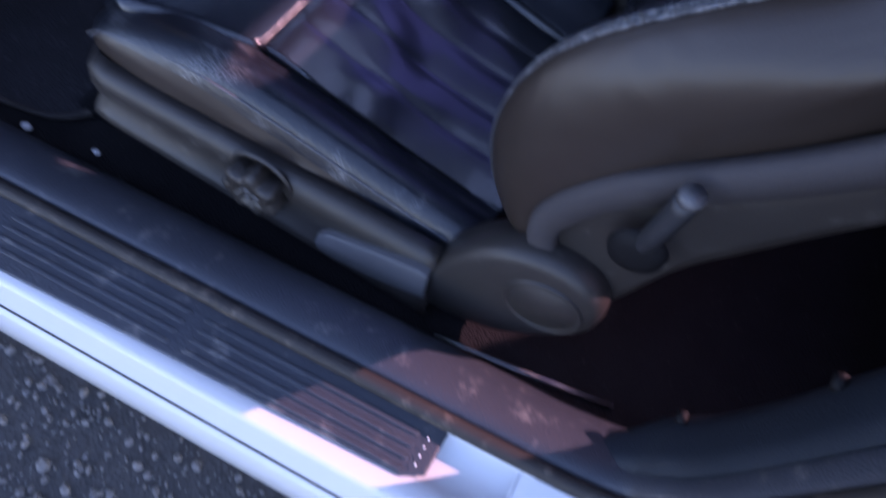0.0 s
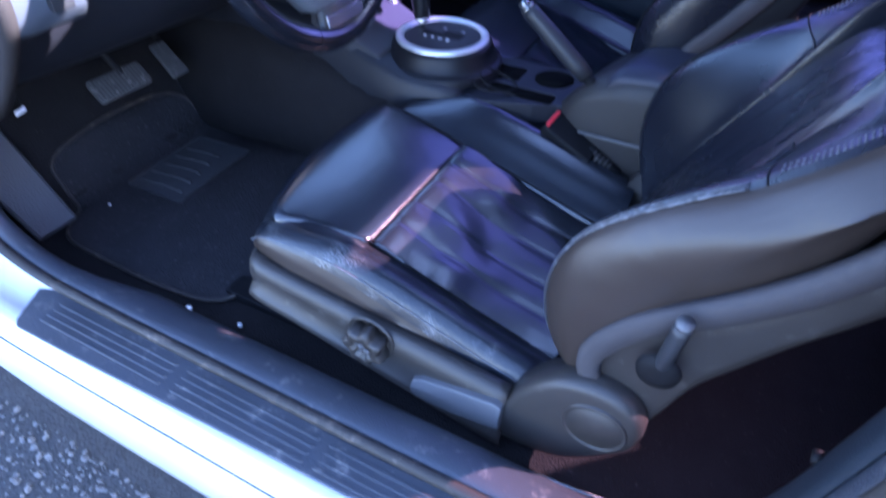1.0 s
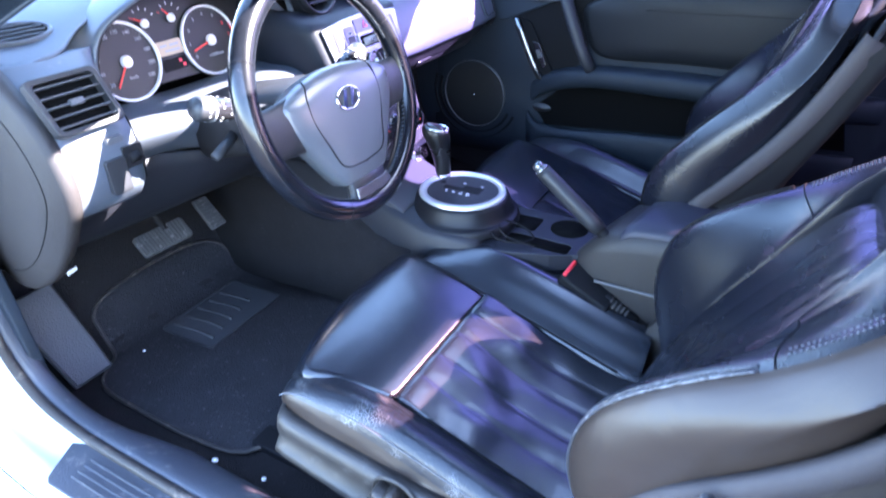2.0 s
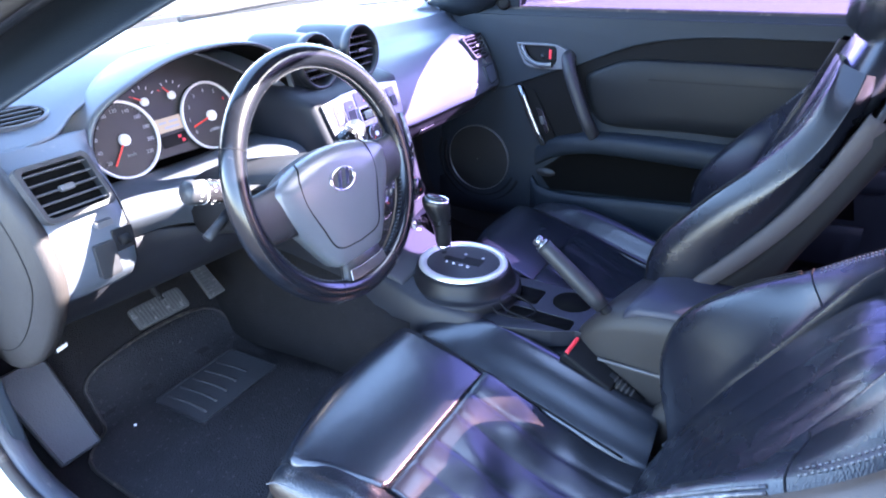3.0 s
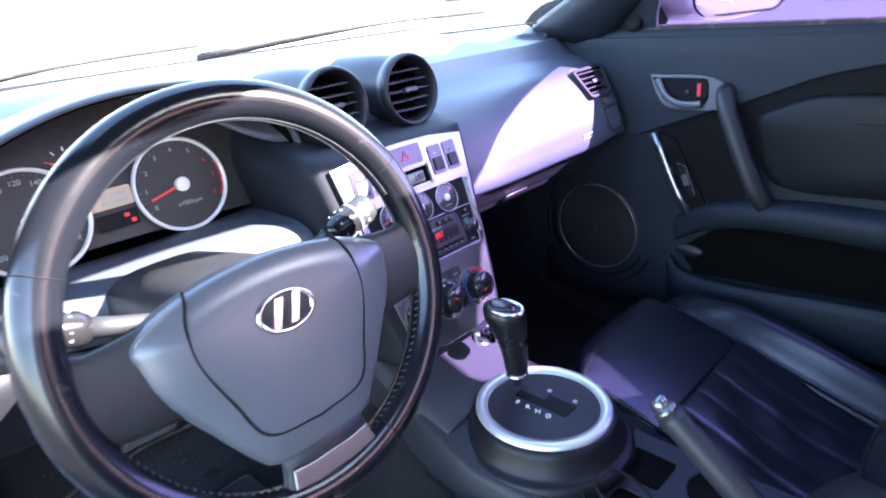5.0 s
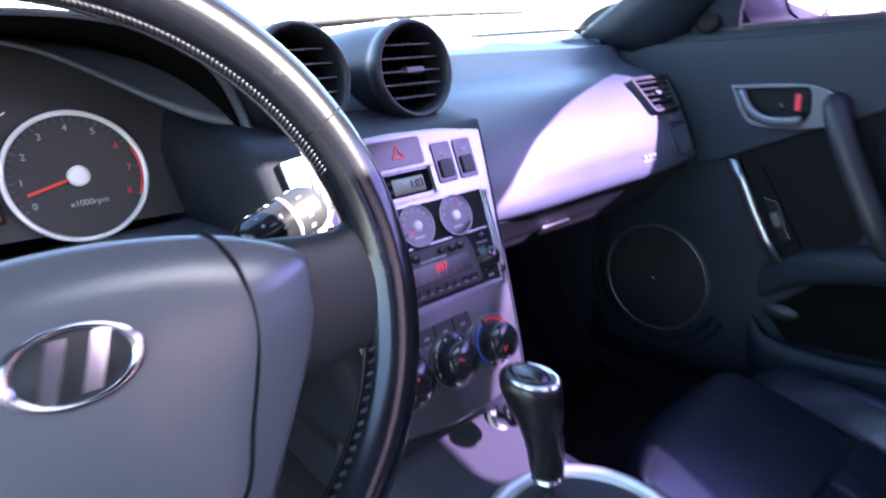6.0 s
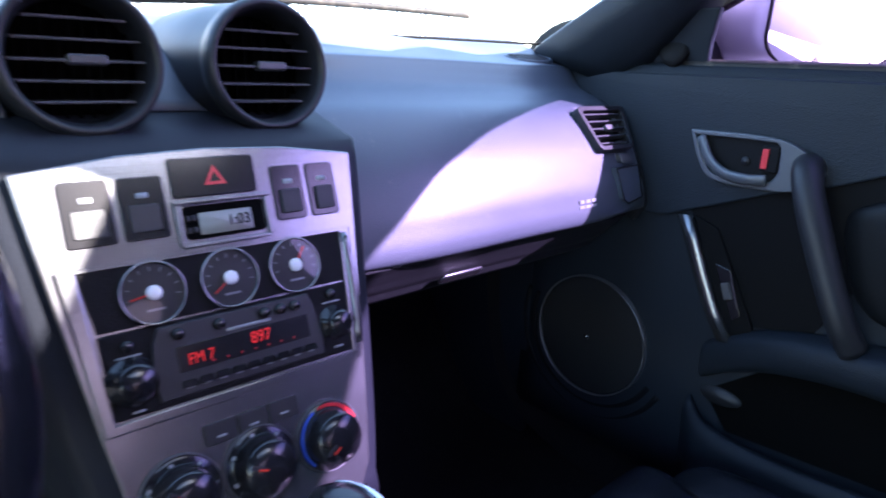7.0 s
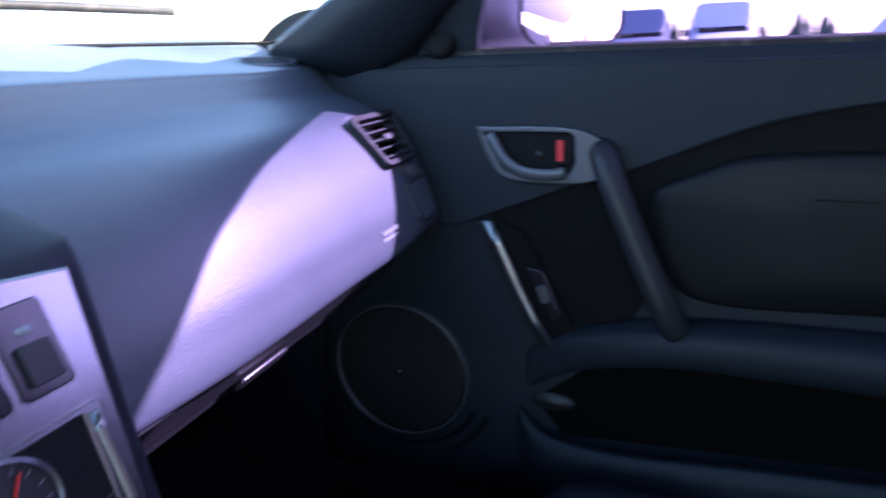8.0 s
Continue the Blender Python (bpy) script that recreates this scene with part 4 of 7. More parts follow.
for x, z, r, nums, a0, a1, needle, unit in ((-0.431, 0.834, 0.062, [20, 40, 60, 80, 100, 120, 140, 160, 180, 200, 220], 128, -128, 140, "km/h"), (-0.253, 0.832, 0.060, [0, 1, 2, 3, 4, 5, 6, 7, 8], 118, -118, 104, "x1000rpm")):
    m = Matrix.Translation(gauge_at(x, z)) @ GT
    g = thing("speedometer" if len(nums) > 9 else "rev_counter", gauge_at(x, z), "round dark dial with silver ring, white numbers and red needle", "gauge", "instrument dials")
    part("dial", lathe([(r, 0), (r * 0.5, 0.0008), (0, 0.001)], (0, 0, 0), m), GAUGE_FACE, g)
    part("ring", lathe([(r + 0.0018, 0), (r + 0.0018, 0.005), (r - 0.0012, 0.006), (r - 0.003, 0.0015)], (0, 0, 0), m, 72), RING_WHITE, g, "silver ring")
    for i, v in enumerate(nums):
        a = a0 + (a1 - a0) * i / (len(nums) - 1)
        d = radians(a)
        text("number", str(v), 0.0088, m @ Matrix.Translation((-math.sin(d) * r * 0.76, math.cos(d) * r * 0.76, 0.0022)), GREY_PRINT if len(nums) > 9 or i < 6 else RED, g)
        for s in range(4):
            aa = a + (a1 - a0) / (len(nums) - 1) * s / 4
            if aa >= a1 - 0.1:
                bar_on(m, r * 0.90, aa, 0.0012 if s == 0 else 0.0007, 0.006 if s == 0 else 0.0035, DIM_PRINT, g)
    text("unit", unit, 0.008, m @ Matrix.Translation((0.004, -r * 0.42, 0.0022)), GREY_PRINT, g)
    if len(nums) < 10:
        for k in range(24):
            bar_on(m, r * 0.945, -70 - k * 2, 0.0024, 0.004, RED, g, "red_zone")
    part("needle", box((0, 0, 0), (0.0026, r * 0.78, 0.0015), m @ turn(0, 0, needle) @ Matrix.Translation((0, r * 0.36, 0.005))), RED_NEEDLE, g, "red needle", smooth=False)
    part("needle_hub", lathe([(0.0095, 0.002), (0.0095, 0.0075), (0.007, 0.009), (0, 0.0095)], (0, 0, 0), m, 24), WHITE, g, "white needle hub")
for x, a in ((-0.372, 60), (-0.318, 40)):
    m = Matrix.Translation(gauge_at(x, 0.882)) @ GT
    g = thing("small_gauge", gauge_at(x, 0.882), "small fan-shaped gauge with red needle and white hub", "gauge", "small gauges")
    part("needle", box((0, 0, 0), (0.002, 0.022, 0.0015), m @ turn(0, 0, a) @ Matrix.Translation((0, 0.010, 0.005))), RED_NEEDLE, g, "red needle", smooth=False)
    part("needle_hub", lathe([(0.007, 0.001), (0.007, 0.006), (0.004, 0.0075), (0, 0.0078)], (0, 0, 0), m, 20), WHITE, g, "white needle hub")
    for k in range(5):
        bar_on(m, 0.024, 60 - 30 * k, 0.0012, 0.005, RED if k == 0 else WHITE, g)
m = Matrix.Translation(gauge_at(-0.342, 0.828)) @ GT
disp = thing("trip_display", gauge_at(-0.342, 0.828), "amber trip computer display between the dials", "display")
part("screen", slab(rounded(0.052, 0.024, 0.002, cy=0.010), lambda u, v, d: m @ Vector((u, v, 0.0015 + d)), 0.001), LCD_AMBER, disp, smooth=False)
for k, (u, v, w) in enumerate(((-0.012, 0.014, 0.014), (0.010, 0.014, 0.018), (0.004, 0.005, 0.03))):
    part("readout", box((0, 0, 0), (w, 0.004, 0.0006), m @ Matrix.Translation((u, v, 0.0028))), GREY_PRINT, disp, smooth=False)
part("warning_panel", slab(rounded(0.050, 0.020, 0.002, cy=-0.018), lambda u, v, d: m @ Vector((u, v, 0.0012 + d)), 0.001), PLASTIC_DARK, disp, smooth=False)
for u, v in ((0.012, -0.014), (0.018, -0.022)):
    part("warning_light", box((0, 0, 0), (0.006, 0.005, 0.0006), m @ Matrix.Translation((u, v, 0.0026))), RED, disp, smooth=False)

# raised lettering block on the airbag cover, too small to read
for k in range(3):
    part("airbag_mark", box((0.492 + 0.013 * k, 0.2285, 0.7475), (0.010, 0.002, 0.004)), GREY_PRINT, dash, smooth=False)
    part("airbag_mark", box((0.492 + 0.013 * k, 0.2275, 0.7405), (0.011, 0.002, 0.003)), GREY_PRINT, dash, smooth=False)

# ---- centre stack ----
XC = -0.005
stack = thing("centre_stack", (0, 0.2, 0.55), "brushed silver centre panel with gauges, radio and heater knobs", "control panel")


def yp(z):
    return 0.220 + 0.343 * (z - 0.838)


def on_stack(u, z, w):
    """A point on the panel: u across from its middle, z up, w into it."""
    return Vector((XC + u, yp(z) + w * 0.946, z - w * 0.324))


SM = Matrix(((1, 0, 0, 0), (0, 0.324, -0.946, 0), (0, 0.946, 0.324, 0), (0, 0, 0, 1)))


def stack_m(u, z, lift=0.0):
    """A frame on the panel whose z axis points out of it."""
    return Matrix.Translation(on_stack(u, z, -lift)) @ SM


hw = lambda z: 0.084 + 0.040 * min(1, max(0, (z - 0.575) / 0.26)) ** 0.8
rings = []
for k in range(24):
    z = 0.556 + (0.925 - 0.556) * k / 23
    h = hw(z) + 0.016 + (0.018 * ((z - 0.84) / 0.085) ** 2 if z > 0.84 else 0)
    y0 = yp(z) + 0.006 + (3.6 * (z - 0.846) if z > 0.846 else 0)
    rings.append([Vector((XC + u * h, y0 + dy, z)) for u, dy in ((-1.22, 0.22), (-1.14, 0.10), (-1.06, 0.03), (-1.0, 0.008), (-0.95, 0.001), (-0.7, 0), (-0.35, 0), (0, 0), (0.35, 0), (0.7, 0), (0.95, 0.001), (1.0, 0.008), (1.06, 0.03), (1.14, 0.10), (1.22, 0.22))])
part("housing", loft(rings, False), HOUSING_SHADED, stack, "charcoal housing round the panel, coloured darker for shade", solid=0.003)
edge_r = [(hw(z), z) for z in (0.845, 0.80, 0.74, 0.67, 0.62, 0.59)]
outline = [(-0.124, 0.836)] + [(-0.06, 0.844), (0.0, 0.846), (0.06, 0.844)] + [(0.124, 0.836)] + edge_r[1:] + [(0.078, 0.574), (0.03, 0.566), (-0.03, 0.566), (-0.078, 0.574)] + [(-u, z) for u, z in edge_r[:0:-1]]
part("bezel", slab(outline, lambda u, v, w: on_stack(u, v, w - 0.003), 0.006), SILVER, stack, "brushed silver bezel", bevel=0.002)


def block(name, u0, u1, z0, z1, lift, mat, parent, r=0.003, depth=0.008, bevel=0.001, label=""):
    o = rounded(u1 - u0, z1 - z0, r, 4, (u0 + u1) / 2, (z0 + z1) / 2)
    return part(name, slab(o, lambda u, v, w: on_stack(u, v, w - lift), depth), mat, parent, label, bevel=bevel)


for u0, u1, icon in ((-0.100, -0.069, 1), (-0.065, -0.035, 2), (0.046, 0.073, 3), (0.077, 0.103, 3)):
    b = block("button", u0, u1, 0.788, 0.829, 0.0045, PLASTIC_GLOSS, stack, label="gloss black switch")
    uc = (u0 + u1) / 2
    block("icon", uc - 0.004, uc + 0.004, 0.815, 0.8185, 0.0049, GREY_PRINT, b, 0.001, 0.0006, 0)
    block("rocker", u0 + 0.005, u1 - 0.005, 0.793, 0.811, 0.0075 if icon == 3 else 0.0055, PLASTIC, b, 0.002, 0.004)
hz = block("hazard_button", -0.030, 0.034, 0.812, 0.839, 0.0048, PLASTIC_GLOSS, stack, label="gloss black hazard button with red triangle")
tri = [(0.0095 * math.cos(radians(90 + 120 * k)), 0.0095 * math.sin(radians(90 + 120 * k))) for k in range(3)]
part("red_triangle", ring_plate(tri, [(x * 0.55, y * 0.55) for x, y in tri], lambda u, v, w: stack_m(0.002, 0.824) @ Vector((u, v, 0.0053 + w)), 0.0004), RED, hz, smooth=False)
# flat block whose black colour carries the shade of the clock's pocket
cl = block("clock", -0.025, 0.035, 0.7835, 0.8065, 0.0044, RECESS_SHADE, stack, label="small digital clock in a dark recess")
for u0, u1, z0, z1 in ((-0.031, -0.0265, 0.780, 0.810), (0.0365, 0.041, 0.780, 0.810)):
    block("pocket_side", u0, u1, z0, z1, 0.0062, SILVER, cl, 0.001, 0.005)
block("pocket_roof", -0.031, 0.041, 0.8075, 0.8105, 0.0075, SILVER, cl, 0.001, 0.006)
block("clock_frame", -0.029, 0.039, 0.778, 0.781, 0.006, SILVER, cl, 0.001, 0.005)
block("clock_screen", -0.015, 0.025, 0.786, 0.801, 0.0050, LCD, cl, 0.001, 0.001, 0)
for k in range(2):
    for j in range(2):
        block("clock_button", -0.024 + j * 0.0045, -0.021 + j * 0.0045, 0.788 + k * 0.008, 0.792 + k * 0.008, 0.006, PLASTIC, cl, 0.001, 0.002)
text("time", "1:03", 0.0115, stack_m(0.0145, 0.7935, 0.0053), PLASTIC_DARK, cl, squeeze=0.9)
# black face with three small gauges, radio below, both in a bright frame
fr_o = [(-0.100, 0.672), (0.098, 0.672), (0.108, 0.776), (-0.110, 0.776)]
fr_i = [(-0.0925, 0.679), (0.0895, 0.679), (0.0965, 0.7735), (-0.0985, 0.7735)]
part("frame", ring_plate(fr_o, fr_i, lambda u, v, w: on_stack(u, v, w - 0.006), 0.008), SILVER, stack, "bright silver frame", bevel=0.0012, smooth=False)
part("side_grip", loft([[on_stack(0.0935 + 0.004 * f, 0.684 + 0.088 * f, -0.004), on_stack(0.0965 + 0.004 * f + 0.003 * math.sin(math.pi * f), 0.684 + 0.088 * f, -0.009), on_stack(0.1005 + 0.004 * f + 0.003 * math.sin(math.pi * f), 0.684 + 0.088 * f, -0.004)] for f in [k / 10 for k in range(11)]], False), SILVER, stack, "silver grip beside the radio", solid=0.002)
face = part("gauge_face", slab([(-0.093, 0.735), (0.094, 0.735), (0.0965, 0.7735), (-0.0985, 0.7735)], lambda u, v, w: on_stack(u, v, w - 0.0045), 0.006), PLASTIC_DARK, stack, "matt black gauge face", bevel=0.001, smooth=False)
for u, needle in ((-0.055, 100), (-0.001, 125), (0.052, -35)):
    m = stack_m(u, 0.754, 0.005)
    g = part("auxiliary_gauge", lathe([(0.0205, 0), (0.010, 0.0003), (0, 0.0004)], (0, 0, 0), m, 40), GAUGE_FACE, face, "small round gauge with silver ring")
    part("ring", lathe([(0.0222, -0.001), (0.0222, 0.0024), (0.0208, 0.003), (0.0200, 0.0006)], (0, 0, 0), m, 48), SILVER, g)
    part("needle", box((0, 0, 0), (0.0012, 0.015, 0.0008), m @ turn(0, 0, needle) @ Matrix.Translation((0, 0.0085, 0.002))), RED_NEEDLE, g, smooth=False)
    part("hub", lathe([(0.0052, 0.001), (0.0052, 0.0032), (0.003, 0.004), (0, 0.0042)], (0, 0, 0), m, 20), WHITE, g)
    for k in range(9):
        part("tick", box((0, 0, 0), (0.0006, 0.0028, 0.0003), m @ turn(0, 0, 100 - 25 * k) @ Matrix.Translation((0, 0.0165, 0.0008))), GREY_PRINT, g, smooth=False)
    part("caption", box((0, 0, 0), (0.012, 0.0016, 0.0003), m @ Matrix.Translation((0, -0.0115, 0.0008))), GREY_PRINT, g, smooth=False)
    part("gauge_glass", lathe([(0.0202, 0.0024), (0.01, 0.0027), (0, 0.0028)], (0, 0, 0), m, 32), GLASS_SMOKE, g)
radio = part("radio", slab([(-0.0925, 0.680), (0.0895, 0.680), (0.093, 0.7335), (-0.0935, 0.7335)], lambda u, v, w: on_stack(u, v, w - 0.006), 0.008), PLASTIC_DARK, stack, "black car radio with red display", bevel=0.0015, smooth=False)
arch = [(-0.058, 0.7315), (-0.063, 0.722), (-0.066, 0.70), (-0.064, 0.684), (0.062, 0.684), (0.064, 0.70), (0.060, 0.722), (0.056, 0.7315)]
part("radio_centre", slab(arch, lambda u, v, w: on_stack(u, v, w - 0.0085), 0.004), PLASTIC, radio, "raised dark grey centre section", bevel=0.0012)
block("display", -0.049, 0.052, 0.6995, 0.7165, 0.0092, PLASTIC_GLOSS, radio, 0.001, 0.002, 0.0004, "dark display window")
text("display_frequency", "897", 0.0125, stack_m(0.012, 0.7095, 0.0094), RADIO_RED, radio, 0.0002, 0.85)
text("display_band", "FM 7", 0.0115, stack_m(-0.033, 0.7065, 0.0094), RADIO_RED, radio, 0.0002, 0.8)
for k in range(7):
    block("display_mark", -0.026 + k * 0.0105, -0.0245 + k * 0.0105, 0.7015, 0.703, 0.0094, RADIO_DIM, radio, 0.0003, 0.0003, 0)
for k in range(9):
    part("preset_key", slab([(-0.0055, -0.0028), (0.0055, -0.0028), (0.0040, 0.0018), (-0.0040, 0.0018)], lambda u, v, w: on_stack(-0.044 + k * 0.0118 + u, 0.6925 + v, w - 0.011), 0.004), PLASTIC_GLOSS, radio, bevel=0.0006, smooth=False)
    block("key_mark", -0.0465 + k * 0.0118, -0.0415 + k * 0.0118, 0.6885, 0.6898, 0.0089, GREY_PRINT, radio, 0.0004, 0.0003, 0)
for u in (-0.046, -0.017, 0.018, 0.031, 0.043):
    part("round_key", lathe([(0.0042, -0.002), (0.0042, 0.003), (0.0028, 0.0042), (0, 0.0045)], (0, 0, 0), stack_m(u, 0.7250, 0.0085), 20), PLASTIC_GLOSS, radio)
block("maker_mark", -0.012, 0.022, 0.7185, 0.7205, 0.0089, GREY_PRINT, radio, 0.0005, 0.0003, 0)
for u, z, r in ((-0.078, 0.702, 0.0135), (0.077, 0.7045, 0.0110)):
    part("radio_knob", lathe([(r + 0.004, -0.002), (r + 0.003, 0.001), (r, 0.002), (r - 0.0005, 0.011), (r - 0.003, 0.0135), (0, 0.014)], (0, 0, 0), stack_m(u, z, 0.006), 36), PLASTIC_GLOSS, radio)
    part("round_key", lathe([(0.0042, -0.002), (0.0042, 0.003), (0.0028, 0.0042), (0, 0.0045)], (0, 0, 0), stack_m(u * 1.0, z + 0.0225, 0.006), 20), PLASTIC_GLOSS, radio)
    block("key_mark", u - 0.008, u + 0.008, z + 0.0155, z + 0.0167, 0.0064, GREY_PRINT, radio, 0.0005, 0.0003, 0)
    block("key_mark", u - 0.004, u + 0.004, z - 0.0195, z - 0.018, 0.0064, GREY_PRINT, radio, 0.0005, 0.0003, 0)
# heater buttons and knobs
for k in range(3):
    b = block("heater_button", -0.040 + k * 0.0245, -0.017 + k * 0.0245, 0.646, 0.6605, 0.0052, PLASTIC, stack, 0.0012, label="dark grey heater button")
    block("icon", -0.032 + k * 0.0245, -0.025 + k * 0.0245, 0.650, 0.6515, 0.0056, GREY_PRINT, b, 0.0004, 0.0004, 0)
for u, a in ((-0.062, 50), (-0.004, 70), (0.054, 120)):
    m = stack_m(u, 0.619 + 0.003, 0.003)
    kb = part("heater_knob", lathe([(0.0275, -0.001), (0.0275, 0.002), (0.0265, 0.003), (0.0222, 0.003), (0.0214, 0.005), (0.0200, 0.018), (0.0180, 0.0215), (0.006, 0.0226), (0, 0.0226)], (0, 0, 0), m, 48), PLASTIC_GLOSS, stack, "gloss black rotary heater knob")
    part("knob_grip", box((0, 0, 0), (0.0030, 0.011, 0.0016), m @ turn(0, 0, a) @ Matrix.Translation((0, 0.0115, 0.0222))), PLASTIC, kb, bevel=0.0006)
    part("pointer", box((0, 0, 0), (0.0014, 0.007, 0.0006), m @ turn(0, 0, a) @ Matrix.Translation((0, 0.0105, 0.0283))), RED_NEEDLE, kb, smooth=False)
    part("rim", lathe([(0.0285, -0.002), (0.0285, 0.0025), (0.0275, 0.003), (0.0270, 0.001)], (0, 0, 0), m, 48), PLASTIC_GREY, kb)
    if u > 0.03:
        for nm, a0, a1, mt in (("cold_mark", 138, 25, BLUE), ("hot_mark", 15, -105, RED)):
            arc_ = [radians(90 + a0 + (a1 - a0) * k / 20) for k in range(21)]
            part(nm, loft([[m @ Vector((r_ * math.cos(q), r_ * math.sin(q), h_)) for r_, h_ in ((0.0228 + 0.0008 * abs(k / 10 - 1), 0.0034), (0.0262, 0.0038))] for k, q in enumerate(arc_)], False), mt, kb, smooth=False)
    else:
        for k in range(5):
            part("dial_mark", box((0, 0, 0), (0.003, 0.0024, 0.0005), m @ turn(0, 0, 110 - k * 50) @ Matrix.Translation((0, 0.0232, 0.0032))), GREY_PRINT, kb, smooth=False)
# lower tray and lighter socket under the panel
part("tray", strip([(x, [(yp(0.568) + 0.004, 0.568), (0.150, 0.560), (0.200, 0.556), (0.26, 0.555)]) for x in (-0.085, 0, 0.08)], 8, 10), PLASTIC_DARK, stack, "dark underside of the heater panel", solid=0.004)
soc = part("lighter_socket", lathe([(0.0125, 0.03), (0.0135, -0.001), (0.0128, -0.004), (0.0112, -0.004), (0.0105, 0.0), (0.0105, 0.02)], (0.042, 0.138, 0.541), turn(72, 0, 0), 32), CHROME, stack, "chrome lighter socket")
part("lighter_cap", lathe([(0.0098, 0.004), (0.0098, -0.006), (0.007, -0.008), (0, -0.0082)], (0.042, 0.138, 0.541), turn(72, 0, 0), 28), PLASTIC_GLOSS, soc)
part("socket_ring", lathe([(0.0165, 0.012), (0.0165, 0.006), (0.0148, 0.004), (0.0135, 0.006)], (0.042, 0.138, 0.541), turn(72, 0, 0), 32), RING_WHITE, soc)
part("tray_lip", tube([on_stack(u, 0.5655 + 0.008 * (u / 0.08) ** 2, 0.002) for u in [k / 8 * 0.078 - 0.078 for k in range(17)]], 0.0024, 8), PLASTIC_DARK, stack)

# ---- steering wheel ----
TW = 0.2763
WM = Matrix.Translation((-0.3447, 0.0168, 0.8026)) @ Matrix(((1, 0, 0, 0), (0, math.sin(TW), -math.cos(TW), 0), (0, math.cos(TW), math.sin(TW), 0), (0, 0, 0, 1)))
wheel = thing("steering_wheel", WM.translation, "black leather steering wheel with silver lower spoke trim", "steering wheel")
RIM = 0.1737
W = lambda x, y, z=0.0: WM @ Vector((x, y, z))


def rim_arc(a0, a1, r, n):
    return [W(RIM * math.cos(radians(a0 + (a1 - a0) * k / n)), RIM * math.sin(radians(a0 + (a1 - a0) * k / n))) for k in range(n + 1)]


rim = part("rim", tube([W(RIM * math.cos(2 * math.pi * k / 96), RIM * math.sin(2 * math.pi * k / 96)) for k in range(96)], 0.0174, 22, True), material(
    "polished_wheel_leather", (0.006, 0.007, 0.010), 0.2, spec=0.5, grain=0.02, grain_size=500, mottle=0.3, mottle_size=18, wear=(0.05, 0.05, 0.055), wear_amount=0.04, wear_size=24, rough_var=0.06), wheel, "worn shiny black leather rim")
for a in (28, 152, 248, 292):
    part("rim_seam", tube([W((RIM + 0.0173 * math.cos(t)) * math.cos(radians(a)), (RIM + 0.0173 * math.cos(t)) * math.sin(radians(a)), 0.0173 * math.sin(t)) for t in [2 * math.pi * k / 28 for k in range(28)]], 0.0006, 6, True), PLASTIC_DARK, rim)
bm = bmesh.new()
for k in range(150):
    a = radians(20 + 140 * k / 149) if k < 95 else radians(200 + 140 * (k - 95) / 54)
    tube([W((RIM - 0.0169) * math.cos(a + s * 0.006), (RIM - 0.0169) * math.sin(a + s * 0.006), 0.004 + s * 0.003) for s in (-1, 1)], 0.00055, 5, bm=bm)
tagged(part("stitching", bm, THREAD, rim), kind="stuff")
HUBO = [(-0.122, -0.006), (-0.118, 0.015), (-0.07, 0.035), (0.0, 0.043), (0.07, 0.035), (0.118, 0.015), (0.122, -0.006), (0.116, -0.030), (0.088, -0.075), (0.060, -0.118), (0.044, -0.130), (0.0, -0.133), (-0.044, -0.130), (-0.060, -0.118), (-0.088, -0.075), (-0.116, -0.030)]
ho = catmull([(*p, 0) for p in HUBO + HUBO[:1]], 81)[:-1]
hub_ring = lambda f, z: [W(p.x * f, -0.02 + (p.y + 0.02) * f, z) for p in ho]
part("airbag_cover", loft([hub_ring(0.98, -0.02), hub_ring(1.0, 0.0), hub_ring(0.985, 0.008), hub_ring(0.93, 0.0135), hub_ring(0.6, 0.0175), hub_ring(0.25, 0.019)], True, True), HUB_PLASTIC, wheel, "dark grey plastic airbag cover")
for s in (-1, 1):
    sp = [[(0.096, 0.026), (0.096, -0.056), (0.0, 0.011)], [(0.122, 0.022), (0.122, -0.054), (-0.001, 0.011)], [(0.146, 0.020), (0.146, -0.052), (-0.002, 0.012)], [(0.162, 0.026), (0.162, -0.058), (-0.003, 0.013)], [(0.174, 0.036), (0.174, -0.068), (-0.004, 0.012)]]
    rings = []
    for top, bot, zz in sp:
        yc, hh = (top[1] + bot[1]) / 2, (top[1] - bot[1]) / 2
        rings.append([W(s * top[0], yc + hh * math.cos(2 * math.pi * k / 20), zz[0] + zz[1] * math.sin(2 * math.pi * k / 20)) for k in range(20)])
    part("spoke", loft(rings, True, True), PLASTIC, wheel, "black plastic spoke")
    part("cover_seam", tube(catmull([W(s * x, y, z) for x, y, z in ((0.070, 0.037, 0.006), (0.074, 0.028, 0.0135), (0.080, 0.010, 0.0158), (0.080, -0.020, 0.0158), (0.066, -0.060, 0.0156), (0.048, -0.098, 0.0150), (0.0, -0.106, 0.0152))], 40), 0.0013, 6), PLASTIC_DARK, wheel)
